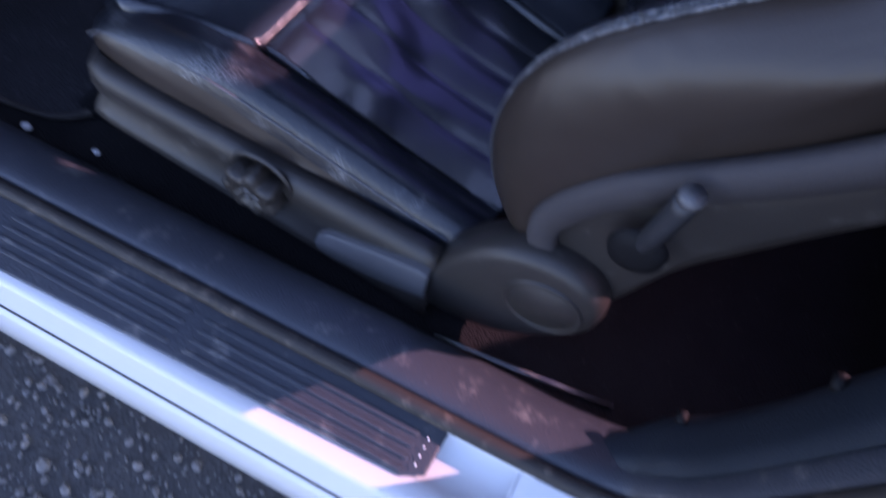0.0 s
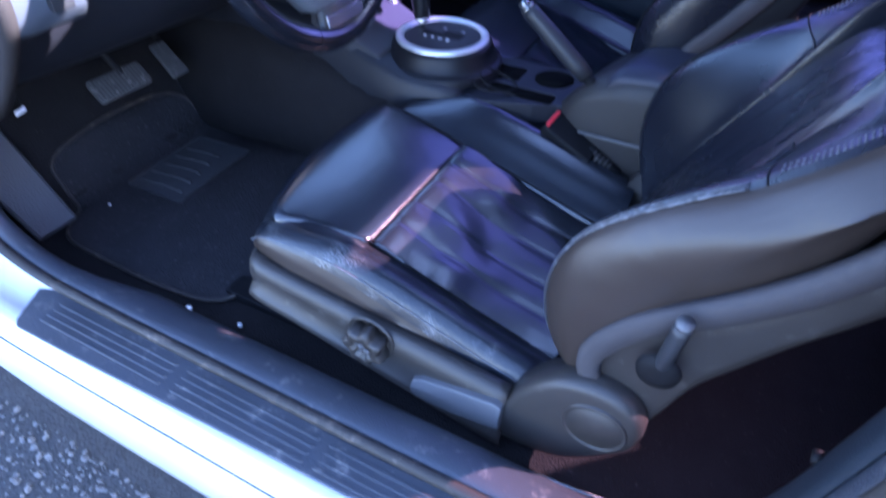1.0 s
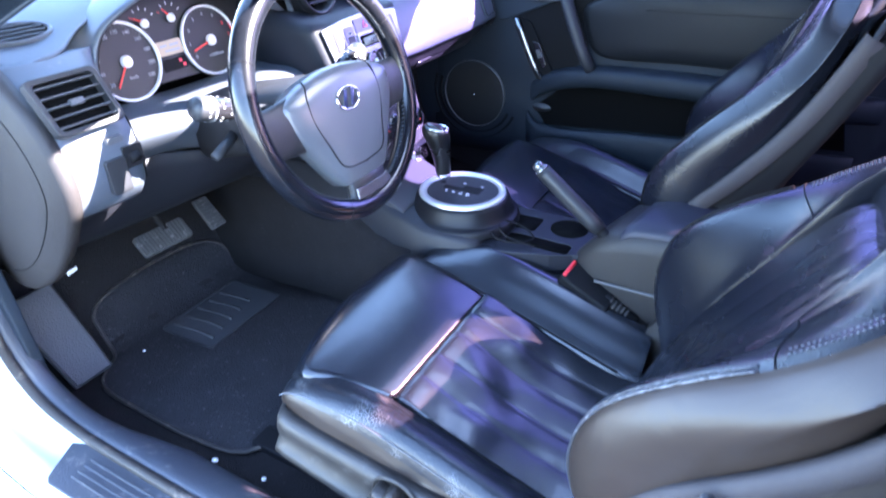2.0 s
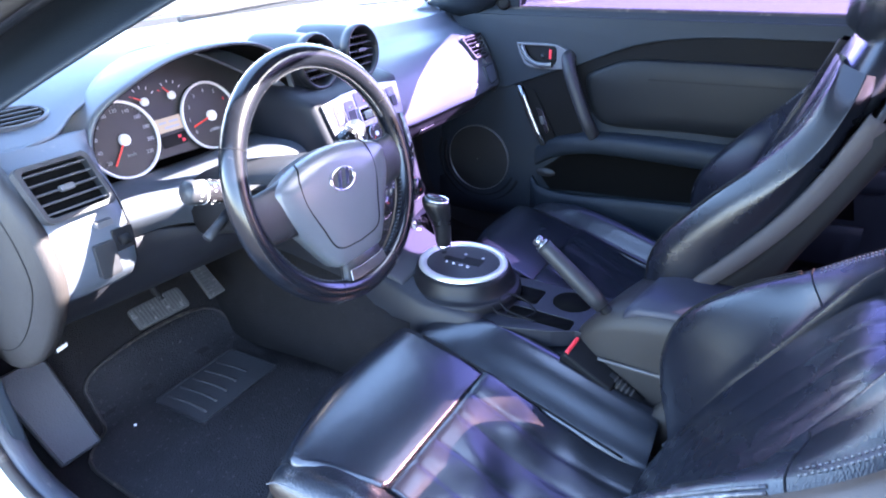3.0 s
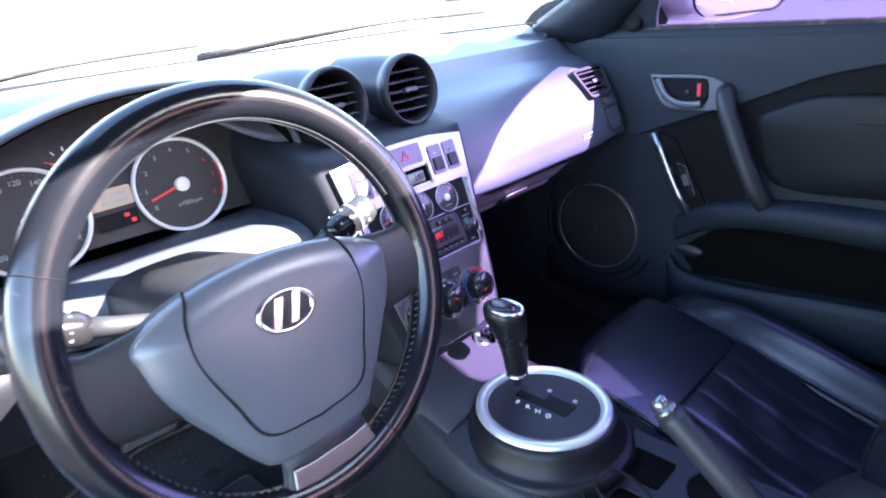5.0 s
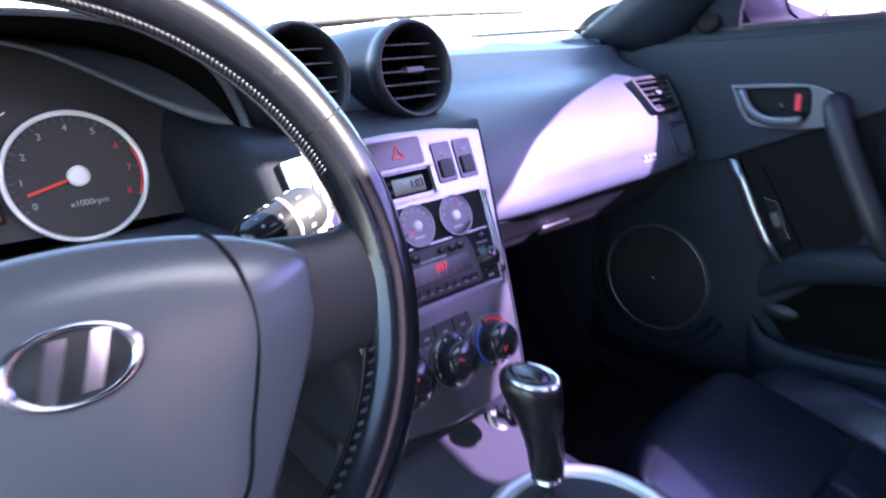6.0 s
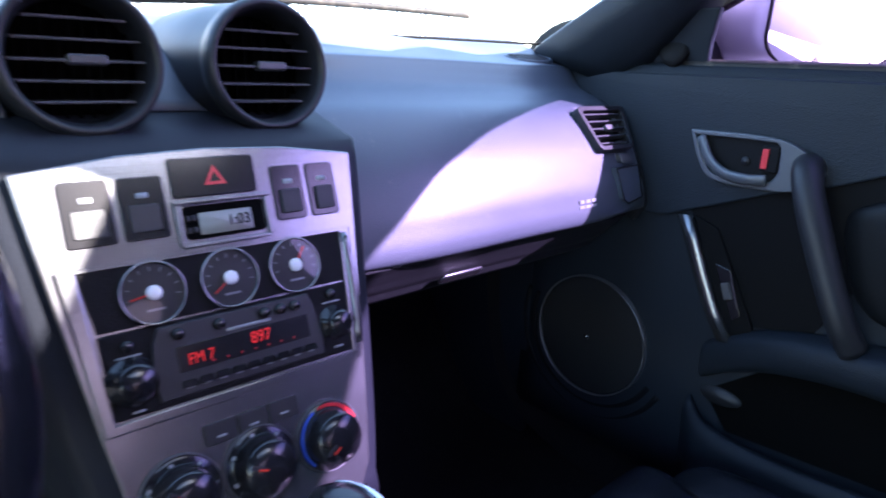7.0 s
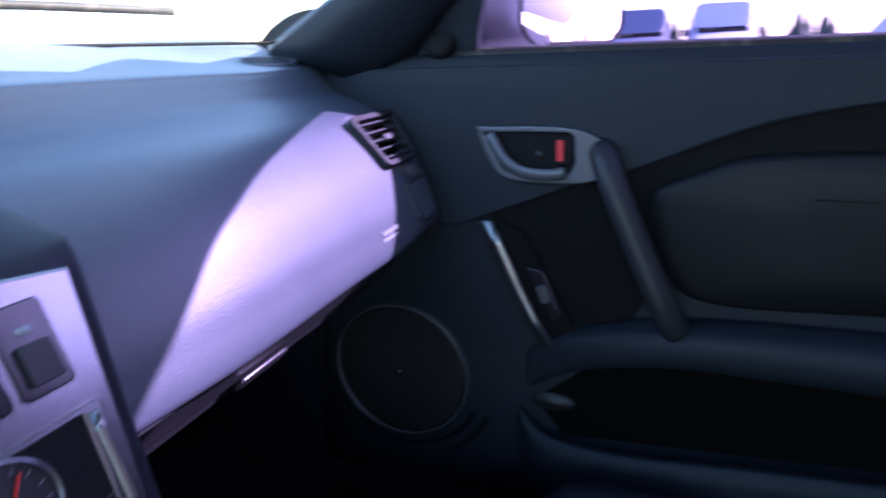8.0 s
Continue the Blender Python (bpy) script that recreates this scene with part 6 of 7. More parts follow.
# rear bench
rear = thing("rear_seat", (0, -1.25, 0.33), "black leather rear bench seat", "rear seat")
for sx in (-0.3, 0.3):
    part("rear_cushion", box((sx, -1.18, 0.40), (0.52, 0.42, 0.16)), LEATHER, rear, bevel=0.05, segs=4)
    part("rear_back", box((sx, -1.47, 0.66), (0.52, 0.16, 0.50), turn(22, 0, 0)), LEATHER, rear, bevel=0.05, segs=4)
# block added between the rear seats to keep sun off the front floor
part("rear_sun_block", box((0, -1.48, 0.66), (0.12, 0.18, 0.70), turn(22, 0, 0)), LEATHER, rear, "unseen block added between the rear seats to stop sun", bevel=0.03, segs=3)

# ---- centre console ----
con = thing("centre_console", (0, -0.1, 0.22), "black plastic centre console with cup holder and gear surround", "console")
rings = []
for y, wl, w, z in ((0.62, 0.105, 0.105, 0.57), (0.40, 0.10, 0.10, 0.54), (0.24, 0.098, 0.098, 0.50), (0.16, 0.105, 0.105, 0.487), (0.10, 0.116, 0.112, 0.472), (0.02, 0.126, 0.120, 0.456), (-0.06, 0.118, 0.112, 0.450), (-0.088, 0.106, 0.104, 0.441), (-0.094, 0.100, 0.103, 0.436), (-0.097, 0.096, 0.102, 0.380), (-0.18, 0.080, 0.100, 0.380), (-0.235, 0.060, 0.098, 0.380), (-0.27, 0.040, 0.098, 0.380), (-0.40, 0.036, 0.098, 0.380)):
    rings.append([Vector((x * (w if x > 0 else wl) + 0.005, y, zz)) for x, zz in ((-1.25, 0.21), (-1.12, 0.30), (-1.04, z - 0.06), (-1.0, z - 0.012), (-0.94, z), (-0.5, z + 0.002), (0, z + 0.002), (0.5, z + 0.002), (0.94, z), (1.0, z - 0.012), (1.04, z - 0.06), (1.12, 0.30), (1.25, 0.21))])
part("tunnel_cover", loft(rings, False), CONSOLE, con, "black plastic tunnel cover", solid=0.004)
part("tunnel_carpet", loft([[Vector((x, y, z)) for x, z in ((-0.16, 0.205), (-0.145, 0.30), (-0.125, 0.40), (-0.10, 0.44 + e), (0.11, 0.44 + e), (0.135, 0.40), (0.155, 0.30), (0.17, 0.205))] for y, e in ((0.85, 0.06), (0.45, 0.04), (0.22, 0.0), (0.12, -0.03), (0.05, -0.05))], False), CARPET, con, "black carpet on the tunnel", solid=0.004)
# ramp from the tray down to the gear base
part("console_ramp", strip([(x, [(0.235, 0.545 + e), (0.20, 0.528 + e), (0.165, 0.5125 + e), (0.13, 0.4955 + e), (0.10, 0.4815 + e), (0.080, 0.472 + e)]) for x, e in ((-0.101, -0.030), (-0.096, -0.008), (-0.088, 0.0), (0.0, 0.003), (0.090, 0.0), (0.100, -0.010))], 20, 14), RAMP, con, "dark ramp ahead of the gear lever", solid=0.004)
# flared oval base and gear plate
GEAR_GLOSS = material("satin_black_plastic", (0.007, 0.007, 0.009), 0.42, spec=0.22, mottle=0.1)
GC = Vector((0.004, -0.008, 0.0))
ov = Matrix.Diagonal((1.0, 1.06, 1, 1))
part("gear_base", lathe([(0.118, 0.440), (0.1175, 0.449), (0.115, 0.455), (0.111, 0.459), (0.1102, 0.4585), (0.106, 0.464), (0.101, 0.473), (0.097, 0.486), (0.094, 0.4945), (0.090, 0.496), (0.083, 0.494)], GC, ov, 64), GEAR_GLOSS, con, "glossy black flared gear base")
part("gear_ring", lathe([(0.0905, 0.4945), (0.0895, 0.5005), (0.0860, 0.5025), (0.0755, 0.5012), (0.0735, 0.4965)], GC, ov, 64), material("bright_brushed_silver", (0.55, 0.55, 0.56), 0.34, metal=0.65, mottle=0.06, rough_var=0.04, brushed=0.05), con, "brushed silver ring")
gp = part("gear_plate", lathe([(0.0745, 0.4975), (0.04, 0.4982), (0.0, 0.4985)], GC, ov, 48), CONSOLE, con, "dark gear selector plate")
gm = Matrix.Translation(GC + Vector((0, 0, 0.4984)))
part("selector_slot", slab([(-0.006, 0.045), (0.008, 0.045), (0.008, 0.004), (0.022, 0.004), (0.022, -0.040), (-0.006, -0.040)], lambda u, v, w: gm @ Vector((u, v, w)), 0.001), PLASTIC_DARK, gp, smooth=False)
for k, ch in enumerate("PRND"):
    text("gear_letter", ch, 0.011, gm @ Matrix.Translation((-0.018, 0.030 - k * 0.017, 0.0008)) @ turn(0, 0, -58), WHITE, gp)
for u, v in ((0.030, 0.010), (0.030, -0.032)):
    part("gear_mark", box((0, 0, 0), (0.006, 0.006, 0.0006), gm @ Matrix.Translation((u, v, 0.0008))), GREY_PRINT, gp, smooth=False)
shift = thing("gear_lever", (0.022, 0.05, 0.50), "black gear lever with chrome button and stem", "gear lever")
part("stem", tube([(0.023, 0.050, 0.490), (0.021, 0.049, 0.522)], 0.0062, 16), CHROME, shift, "chrome stem")
over, across = Vector((-0.55, 0.83, 0)), Vector((0.83, 0.55, 0))
knob_at = lambda h, a, b, o, t: Vector((0.021 - 0.02 * h, 0.049 + 0.02 * h, 0.517 + h)) + over * (o + a * math.cos(t)) + across * (b * math.sin(t)) + Vector((0, 0, 0.25 * a * math.cos(t) * max(0.0, h - 0.06) / 0.05))
KNOB = [(0.0, 0.0150, 0.0150, 0), (0.006, 0.0172, 0.0168, 0), (0.030, 0.0182, 0.0172, 0), (0.055, 0.0205, 0.0195, 0.003), (0.074, 0.0255, 0.0230, 0.0065), (0.089, 0.0300, 0.0252, 0.0095), (0.100, 0.0305, 0.0255, 0.011), (0.107, 0.0280, 0.0232, 0.011), (0.1105, 0.0225, 0.0180, 0.011), (0.112, 0.012, 0.010, 0.011)]
part("knob", loft([[knob_at(*k, 2 * math.pi * j / 32) for j in range(32)] for k in KNOB], True, True), material("gloss_knob_leather", (0.007, 0.007, 0.008), 0.3, spec=0.55, grain=0.05, grain_size=500, mottle=0.2), shift, "black gear knob", sub=1)
part("knob_collar", lathe([(0.0150, 0), (0.0164, 0.002), (0.0160, 0.005), (0.0145, 0.006)], (0.021, 0.049, 0.5145), n=28), CHROME, shift, "chrome collar")
part("knob_trim", tube([knob_at(0.1075, 0.0265, 0.0216, 0.011, math.pi + radians(q)) + Vector((0, 0, 0.0008)) for q in range(-130, 131, 10)], lambda f: 0.0008 + 0.0028 * math.sin(math.pi * f), 10), CHROME, shift, "chrome crescent round the knob's top")
part("knob_button", loft([[knob_at(h, a, a * 0.8, 0.011, 2 * math.pi * j / 28) for j in range(28)] for h, a in ((0.109, 0.0205), (0.1128, 0.0195), (0.1145, 0.0165), (0.1152, 0.008))], True, True), PLASTIC_GLOSS, shift, "gloss black cap")
# pockets and cup holder
PLATE = [(-0.098, -0.092), (-0.04, -0.090), (0.06, -0.090), (0.105, -0.094), (0.106, -0.20), (0.108, -0.40), (-0.034, -0.40), (-0.036, -0.33), (-0.040, -0.275), (-0.062, -0.235), (-0.090, -0.15)]
COIN = rounded(0.060, 0.062, 0.006, 3, 0.044, -0.141)
LONG = rounded(0.040, 0.135, 0.008, 3, -0.026, -0.197)
CUP = [(0.058 + 0.040 * math.cos(2 * math.pi * k / 40), -0.234 + 0.040 * math.sin(2 * math.pi * k / 40)) for k in range(40)]
SLOT = rounded(0.046, 0.075, 0.008, 3, -0.008, -0.335)
on_plate = lambda u, v, d: Vector((u, v, 0.4335 - d))
part("console_plate", holed(PLATE, [COIN, LONG, CUP, SLOT], on_plate, 0.035), CONSOLE, con, "dark plastic console top", smooth=False, bevel=0.0015)
# wells coloured near-black so that their inner shade is in the colour
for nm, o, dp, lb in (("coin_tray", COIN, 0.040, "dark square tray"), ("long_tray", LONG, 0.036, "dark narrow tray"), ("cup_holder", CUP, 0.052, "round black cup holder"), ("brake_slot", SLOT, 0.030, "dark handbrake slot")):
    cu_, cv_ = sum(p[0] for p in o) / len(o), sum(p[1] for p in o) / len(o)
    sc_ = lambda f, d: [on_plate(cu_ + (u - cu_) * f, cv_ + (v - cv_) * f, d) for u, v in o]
    part(nm, loft([sc_(0.985, 0.001), sc_(0.98, dp * 0.9), sc_(0.9, dp), sc_(0.2, dp)], True, True), RECESS_SHADE, con, lb)
# armrest box
rings = []
for y, zt, w in ((-0.285, 0.415, 0.070), (-0.295, 0.437, 0.085), (-0.315, 0.465, 0.096), (-0.345, 0.492, 0.102), (-0.385, 0.508, 0.105), (-0.43, 0.520, 0.107), (-0.60, 0.522, 0.108), (-0.78, 0.515, 0.107), (-0.80, 0.49, 0.10)):
    rings.append([Vector((0.050 + x * w, y - 0.022 * (x + 0.3) * (y > -0.4), 0.26 + (zt - 0.26) * z)) for x, z in ((-1.1, 0), (-1.06, 0.4), (-1.0, 0.85), (-0.93, 0.97), (-0.8, 1.0), (-0.4, 1.015), (0, 1.02), (0.4, 1.015), (0.8, 1.0), (0.93, 0.97), (1.0, 0.85), (1.06, 0.4), (1.1, 0))])
sm = [catmull([q[k] for q in rings], 30) for k in range(13)]
rings = [[sm[k][i] for k in range(13)] for i in range(30)]
part("box_piping", tube([(-0.0655, y, 0.405) for y in (-0.33, -0.36, -0.42, -0.5, -0.6)], 0.0028, 8), PLASTIC_GREY, con, "grey piping along the box")
part("armrest_box", loft(rings, False), BOX_PLASTIC, con, "grey-brown storage box", solid=0.004)
rings = []
for y, zt in ((-0.376, 0.505), (-0.381, 0.517), (-0.40, 0.525), (-0.44, 0.5305), (-0.6, 0.532), (-0.78, 0.528), (-0.795, 0.505)):
    rings.append([Vector((0.050 + x * 0.100, y - 0.02 * (x + 0.3) * (y > -0.42), zt + z)) for x, z in ((-1, -0.03), (-1, -0.012), (-0.93, 0), (-0.5, 0.003), (0, 0.004), (0.5, 0.003), (0.93, 0), (1, -0.012), (1, -0.03))])
part("armrest_lid", loft(rings, False), LID, con, "dark padded armrest lid", solid=0.006, offset=-1)
# handbrake
hb = thing("handbrake", (0.02, -0.32, 0.44), "black handbrake lever with chrome button, pulled up", "handbrake")
tip, foot = Vector((-0.037, -0.195, 0.604)), Vector((-0.030, -0.378, 0.450))
d = (foot - tip).normalized()
part("grip", tube([tip + d * 0.010, tip + d * 0.020, tip + d * 0.08, tip + d * 0.14, tip + d * 0.165], lambda f: 0.0150 if f < 0.3 else 0.0165 - 0.002 * (f > 0.9), 18), PLASTIC, hb, "black ribbed grip")
part("collar", tube([tip + d * 0.003, tip + d * 0.010], 0.0140, 18), SILVER, hb, "chrome collar")
part("button", tube([tip - d * 0.010, tip - d * 0.004, tip + d * 0.006], lambda f: 0.0095 + 0.001 * (f > 0.2), 16), SILVER, hb, "silver push button")
part("lever_arm", tube([tip + d * 0.16, foot], 0.0105, 12), PLASTIC_DARK, hb)
# belt buckle beside the driver's seat
bk = thing("belt_buckle", (-0.07, -0.36, 0.25), "black seat belt buckle with red release button", "seat belt buckle")
bt, bb = Vector((-0.068, -0.284, 0.412)), Vector((-0.074, -0.420, 0.345))
bd = (bb - bt).normalized()
bmx = Matrix.Translation(bt.lerp(bb, 0.26)) @ (bt - bb).to_track_quat("Z", "X").to_matrix().to_4x4() @ turn(0, 0, 78)
part("housing", box((0, 0, -0.008), (0.056, 0.030, 0.108), bmx), PLASTIC_DARK, bk, bevel=0.006, segs=3)
part("release_button", box((0, 0, 0), (0.046, 0.022, 0.008), bmx @ Matrix.Translation((0, 0, 0.0455))), RED, bk, "red release button", bevel=0.003)
part("stalk", tube([bt.lerp(bb, 0.52), bt.lerp(bb, 0.75), bb], lambda f: 0.013 - 0.003 * f, 12, flat=0.7), PLASTIC_DARK, bk)
for k in range(5):
    p = bt.lerp(bb, 0.60 + 0.06 * k)
    part("stalk_rib", tube([p, p + bd * 0.004], 0.0142 - 0.0006 * k, 12, flat=0.75), RUBBER, bk)
# charging cable in the narrow tray
cb = thing("cable", (-0.03, -0.13, 0.44), "thin black cable looped in the console tray", "cable")
loop = [(-0.055, -0.20, 0.442), (-0.050, -0.14, 0.450), (-0.040, -0.115, 0.475), (-0.015, -0.120, 0.480), (0.000, -0.15, 0.455), (-0.02, -0.185, 0.443), (-0.055, -0.170, 0.443), (-0.068, -0.125, 0.452), (-0.05, -0.105, 0.470), (-0.02, -0.11, 0.468), (0.005, -0.13, 0.45)]
loop = [(x, y, 0.440 + (z - 0.442) * 0.55) for x, y, z in loop]
part("lead", tube(catmull(loop, 70), 0.0022, 8), FOAM_WIRE, cb)

# ---- pedals and mats ----
ped = thing("brake_pedal", (-0.37, 0.52, 0.44), "dusty ribbed rubber brake pedal", "pedal", "pedals")
pm = Matrix.Translation((-0.370, 0.512, 0.440)) @ turn(42, 0, -4)
part("pad", slab(rounded(0.118, 0.050, 0.008), lambda u, v, w: pm @ Vector((u, v, w)), -0.010), PEDAL_RUBBER, ped, bevel=0.003)
for k in range(14):
    part("rib", box((0, 0, 0), (0.003, 0.040, 0.003), pm @ Matrix.Translation((-0.050 + k * 0.0077, 0, 0.001))), PEDAL_RUBBER, ped, smooth=False)
part("arm", tube([(-0.355, 0.522, 0.445), (-0.345, 0.60, 0.50), (-0.34, 0.64, 0.62)], 0.008, 8), PLASTIC_DARK, ped)
ped = thing("accelerator_pedal", (-0.22, 0.55, 0.42), "dusty ribbed rubber accelerator pedal", "pedal", "pedals")
pm = Matrix.Translation((-0.222, 0.545, 0.420)) @ turn(48, 0, 0)
part("pad", slab([(-0.018, 0.040), (0.020, 0.040), (0.025, -0.040), (-0.020, -0.040)], lambda u, v, w: pm @ Vector((u, v, w)), -0.010), PEDAL_RUBBER, ped, bevel=0.004)
for k in range(8):
    part("rib", box((0, 0, 0), (0.034, 0.003, 0.003), pm @ Matrix.Translation((0.001, -0.032 + k * 0.0092, 0.001))), PEDAL_RUBBER, ped, smooth=False)
part("arm", tube([(-0.22, 0.565, 0.46), (-0.215, 0.62, 0.56)], 0.007, 8), PLASTIC_DARK, ped)
rest = thing("foot_rest", (-0.57, 0.68, 0.25), "grey plastic foot rest with a worn patch", "foot rest")
fm = lambda u, v, w: Vector((-0.580 + u, 0.522 + v * 0.62 - w * 0.78, 0.236 + v * 0.78 + w * 0.62))
part("plate", slab([(-0.066, -0.01), (0.016, -0.01), (0.020, 0.20), (-0.080, 0.20)], fm, 0.012), material("worn_grey_footrest", (0.060, 0.062, 0.070), 0.7, grain=0.4, grain_size=300, mottle=0.2, wear=(0.03, 0.03, 0.03), wear_amount=0.05, wear_size=18), rest, bevel=0.005)
part("raised_edge", tube([fm(u, v, 0.012) for u, v in ((-0.063, -0.006), (0.013, -0.006), (0.017, 0.196), (-0.077, 0.196))], 0.003, 8, True), PLASTIC, rest)
matt = thing("floor_mat", (-0.35, 0.35, 0.215), "black carpet floor mat with moulded heel pad", "floor mat")
FL = lambda y: 0.2225 if y < 0.28 else 0.2225 - 0.012 * min(1, (y - 0.28) / 0.2)
top = lambda y: FL(y) if y < 0.55 else FL(0.55) + (y - 0.55) * 0.35 + max(0, y - 0.58) * 1.15
ol = catmull([(-0.52, 0.60, 0), (-0.535, 0.55, 0), (-0.60, 0.50, 0), (-0.615, 0.40, 0), (-0.618, 0.20, 0), (-0.58, 0.09, 0), (-0.40, 0.06, 0), (-0.20, 0.06, 0), (-0.155, 0.12, 0), (-0.15, 0.40, 0), (-0.150, 0.57, 0), (-0.175, 0.625, 0), (-0.30, 0.640, 0), (-0.46, 0.635, 0), (-0.512, 0.622, 0), (-0.52, 0.60, 0)], 60)[:-1]
bm = bmesh.new()
vs = [bm.verts.new((p.x, p.y, 0)) for p in ol]
f = bm.faces.new(vs)
bmesh.ops.triangulate(bm, faces=[f])
for _ in range(3):
    bmesh.ops.subdivide_edges(bm, edges=bm.edges[:], cuts=1, use_grid_fill=True)
for v in bm.verts:
    v.co.z = top(v.co.y) + 0.003 * noise.noise(v.co * 9) + 0.004
part("carpet", bm, CARPET_MAT, matt, "dusty black mat carpet", solid=0.006)
part("edging", tube([Vector((p.x, p.y, top(p.y) + 0.006)) for p in ol], 0.0042, 8, True), RUBBER, matt)
part("heel_pad", slab(rounded(0.218, 0.158, 0.012, cx=-0.317, cy=0.456), lambda u, v, w: Vector((u, v, top(v) + 0.0085 + w)), 0.002), material("heel_pad_rubber", (0.03, 0.032, 0.037), 0.6, mottle=0.3, grain=0.4, grain_size=500), matt, "moulded rubber heel pad", bevel=0.001)
part("pad_edge", tube([Vector((u, v, top(v) + 0.0110)) for u, v in rounded(0.218, 0.158, 0.012, cx=-0.317, cy=0.456)], 0.0022, 6, True), PLASTIC, matt)
for k in range(5):
    x = -0.398 + k * 0.0345
    part("pad_rib", tube([Vector((x + 0.004 * math.sin(s), y, top(y) + 0.0115)) for s, y in enumerate((0.400 + 0.008 * k, 0.43, 0.46, 0.49, 0.522))], 0.0034, 8), PEDAL_RUBBER, matt, "worn grey rib")
for x, y, r in ((-0.638, 0.133, 0.006), (-0.626, 0.032, 0.0045), (-0.495, 0.506, 0.0035)):
    cr = thing("crumb", (x, y, top(y)), "tiny white crumb lying on the floor", "crumb", "white crumbs")
    b = bmesh.new()
    bmesh.ops.create_icosphere(b, subdivisions=1, radius=r, matrix=Matrix.Translation((x, y, top(y) + 0.009 + r * 0.5)) @ Matrix.Diagonal((1, 1.2, 0.6, 1)))
    part("piece", b, WHITE, cr)

# ---- passenger door ----
door = thing("passenger_door", (0.70, 0.0, 0.30), "black trimmed passenger door with silver switch panel", "car door")


def dx(y, z):
    """The trim's inner face."""
    return 0.668 + 0.10 * max(0, z - 0.86) - 0.04 * max(0, 0.40 - z)


cols = [k / 24 for k in range(25)]
rings = []
for z in (0.30, 0.36, 0.42, 0.48, 0.54, 0.60, 0.66, 0.72, 0.78, 0.84, 0.88, 0.905, 0.918, 0.924, 0.922):
    rings.append([Vector((dx(y, z) + 0.0105 + (0.03 if z == 0.922 else 0.008 if z > 0.92 else 0), y, z)) for y in [0.45 - 1.27 * c for c in cols]])
part("door_panel", loft(rings, False), PLASTIC_DOOR, door, "black grained door panel", solid=0.02, offset=0)
part("outer_skin", slab([(0.46, 0.20), (0.47, 0.90), (-0.84, 0.90), (-0.80, 0.50), (-0.66, 0.22), (-0.4, 0.16), (0.3, 0.16)], lambda u, v, w: Vector((0.790 + 0.06 * (1 - ((v - 0.5) / 0.4) ** 2) + w, u, v)), 0.01), PAINT, door, "white painted outer door skin", smooth=False)
D = lambda y, z, w: Vector((dx(y, z) - w, y, z))
# padded insert
ins = catmull([(-0.03, 0.735, 0), (-0.035, 0.768, 0), (-0.09, 0.795, 0), (-0.14, 0.812, 0), (-0.25, 0.818, 0), (-0.55, 0.818, 0), (-0.70, 0.80, 0), (-0.72, 0.70, 0), (-0.62, 0.645, 0), (-0.30, 0.64, 0), (-0.12, 0.635, 0), (-0.06, 0.66, 0), (-0.03, 0.735, 0)], 70)[:-1]
ir = lambda f, w: [D(-0.36 + (p.x + 0.36) * f, 0.73 + (p.y - 0.73) * (f if f > 0.9 else f), w) for p in ins]
part("padded_insert", loft([ir(1.0, -0.004), ir(0.998, 0.005), ir(0.985, 0.011), ir(0.93, 0.015), ir(0.5, 0.018)], True, True), VINYL, door, "black padded vinyl insert")
part("insert_seam", tube([D(y, 0.770 + 0.002 * math.sin(8 * y), 0.0172) for y in [-0.20 - 0.05 * k for k in range(10)]], 0.0013, 6), PLASTIC_DARK, door)
# dark sweeping wedge between handle and insert: a sheet coloured for the recess's shade
part("wedge", slab([(0.165, 0.733), (0.046, 0.780), (-0.006, 0.795), (-0.105, 0.836), (-0.169, 0.857), (-0.30, 0.874), (-0.50, 0.880), (-0.75, 0.88), (-0.75, 0.80), (-0.55, 0.80), (-0.14, 0.80), (-0.05, 0.74), (-0.06, 0.68), (-0.02, 0.60), (0.06, 0.585), (0.085, 0.60)], lambda u, v, w: D(u, v, w), 0.002), RECESS_VINYL, door, "near-black sheet for the shaded door recess", smooth=False, bevel=0.001)
# proud upper panel whose lower edge sweeps over the recess
UP = [(0.44, 0.914), (0.44, 0.70), (0.20, 0.715), (0.165, 0.729)] + [(p.x, p.y) for p in catmull([(0.165, 0.729, 0), (0.105, 0.752, 0), (0.046, 0.775, 0), (-0.006, 0.790, 0), (-0.105, 0.831, 0), (-0.169, 0.852, 0), (-0.26, 0.868, 0), (-0.40, 0.876, 0), (-0.80, 0.878, 0)], 40)][1:] + [(-0.80, 0.914)]
part("upper_panel", slab(UP, lambda u, v, w: D(u, v, w), 0.0085), PLASTIC_DOOR, door, "black grained upper door panel", bevel=0.003, smooth=False)
HD = lambda y, z, w: D(y, z, w + 0.0085)
# armrest ledge and the sweep down to the pocket
arm = []
for y, z, wd, th in ((0.115, 0.535, 0.010, 0.05), (0.06, 0.570, 0.028, 0.05), (0.0, 0.592, 0.045, 0.05), (-0.08, 0.606, 0.056, 0.05), (-0.20, 0.612, 0.060, 0.055), (-0.45, 0.612, 0.062, 0.06), (-0.68, 0.606, 0.055, 0.06), (-0.78, 0.60, 0.02, 0.05)):
    x0 = 0.672
    arm.append([Vector((x, y, zz)) for x, zz in ((x0, z + 0.012), (x0 - wd * 0.35, z + 0.006), (x0 - wd * 0.8, z + 0.004), (x0 - wd, z - 0.006), (x0 - wd * 0.97, z - th * 0.6), (x0 - wd * 0.75, z - th), (x0, z - th - 0.01))])
sm = [catmull([r[k] for r in arm], 36) for k in range(7)]
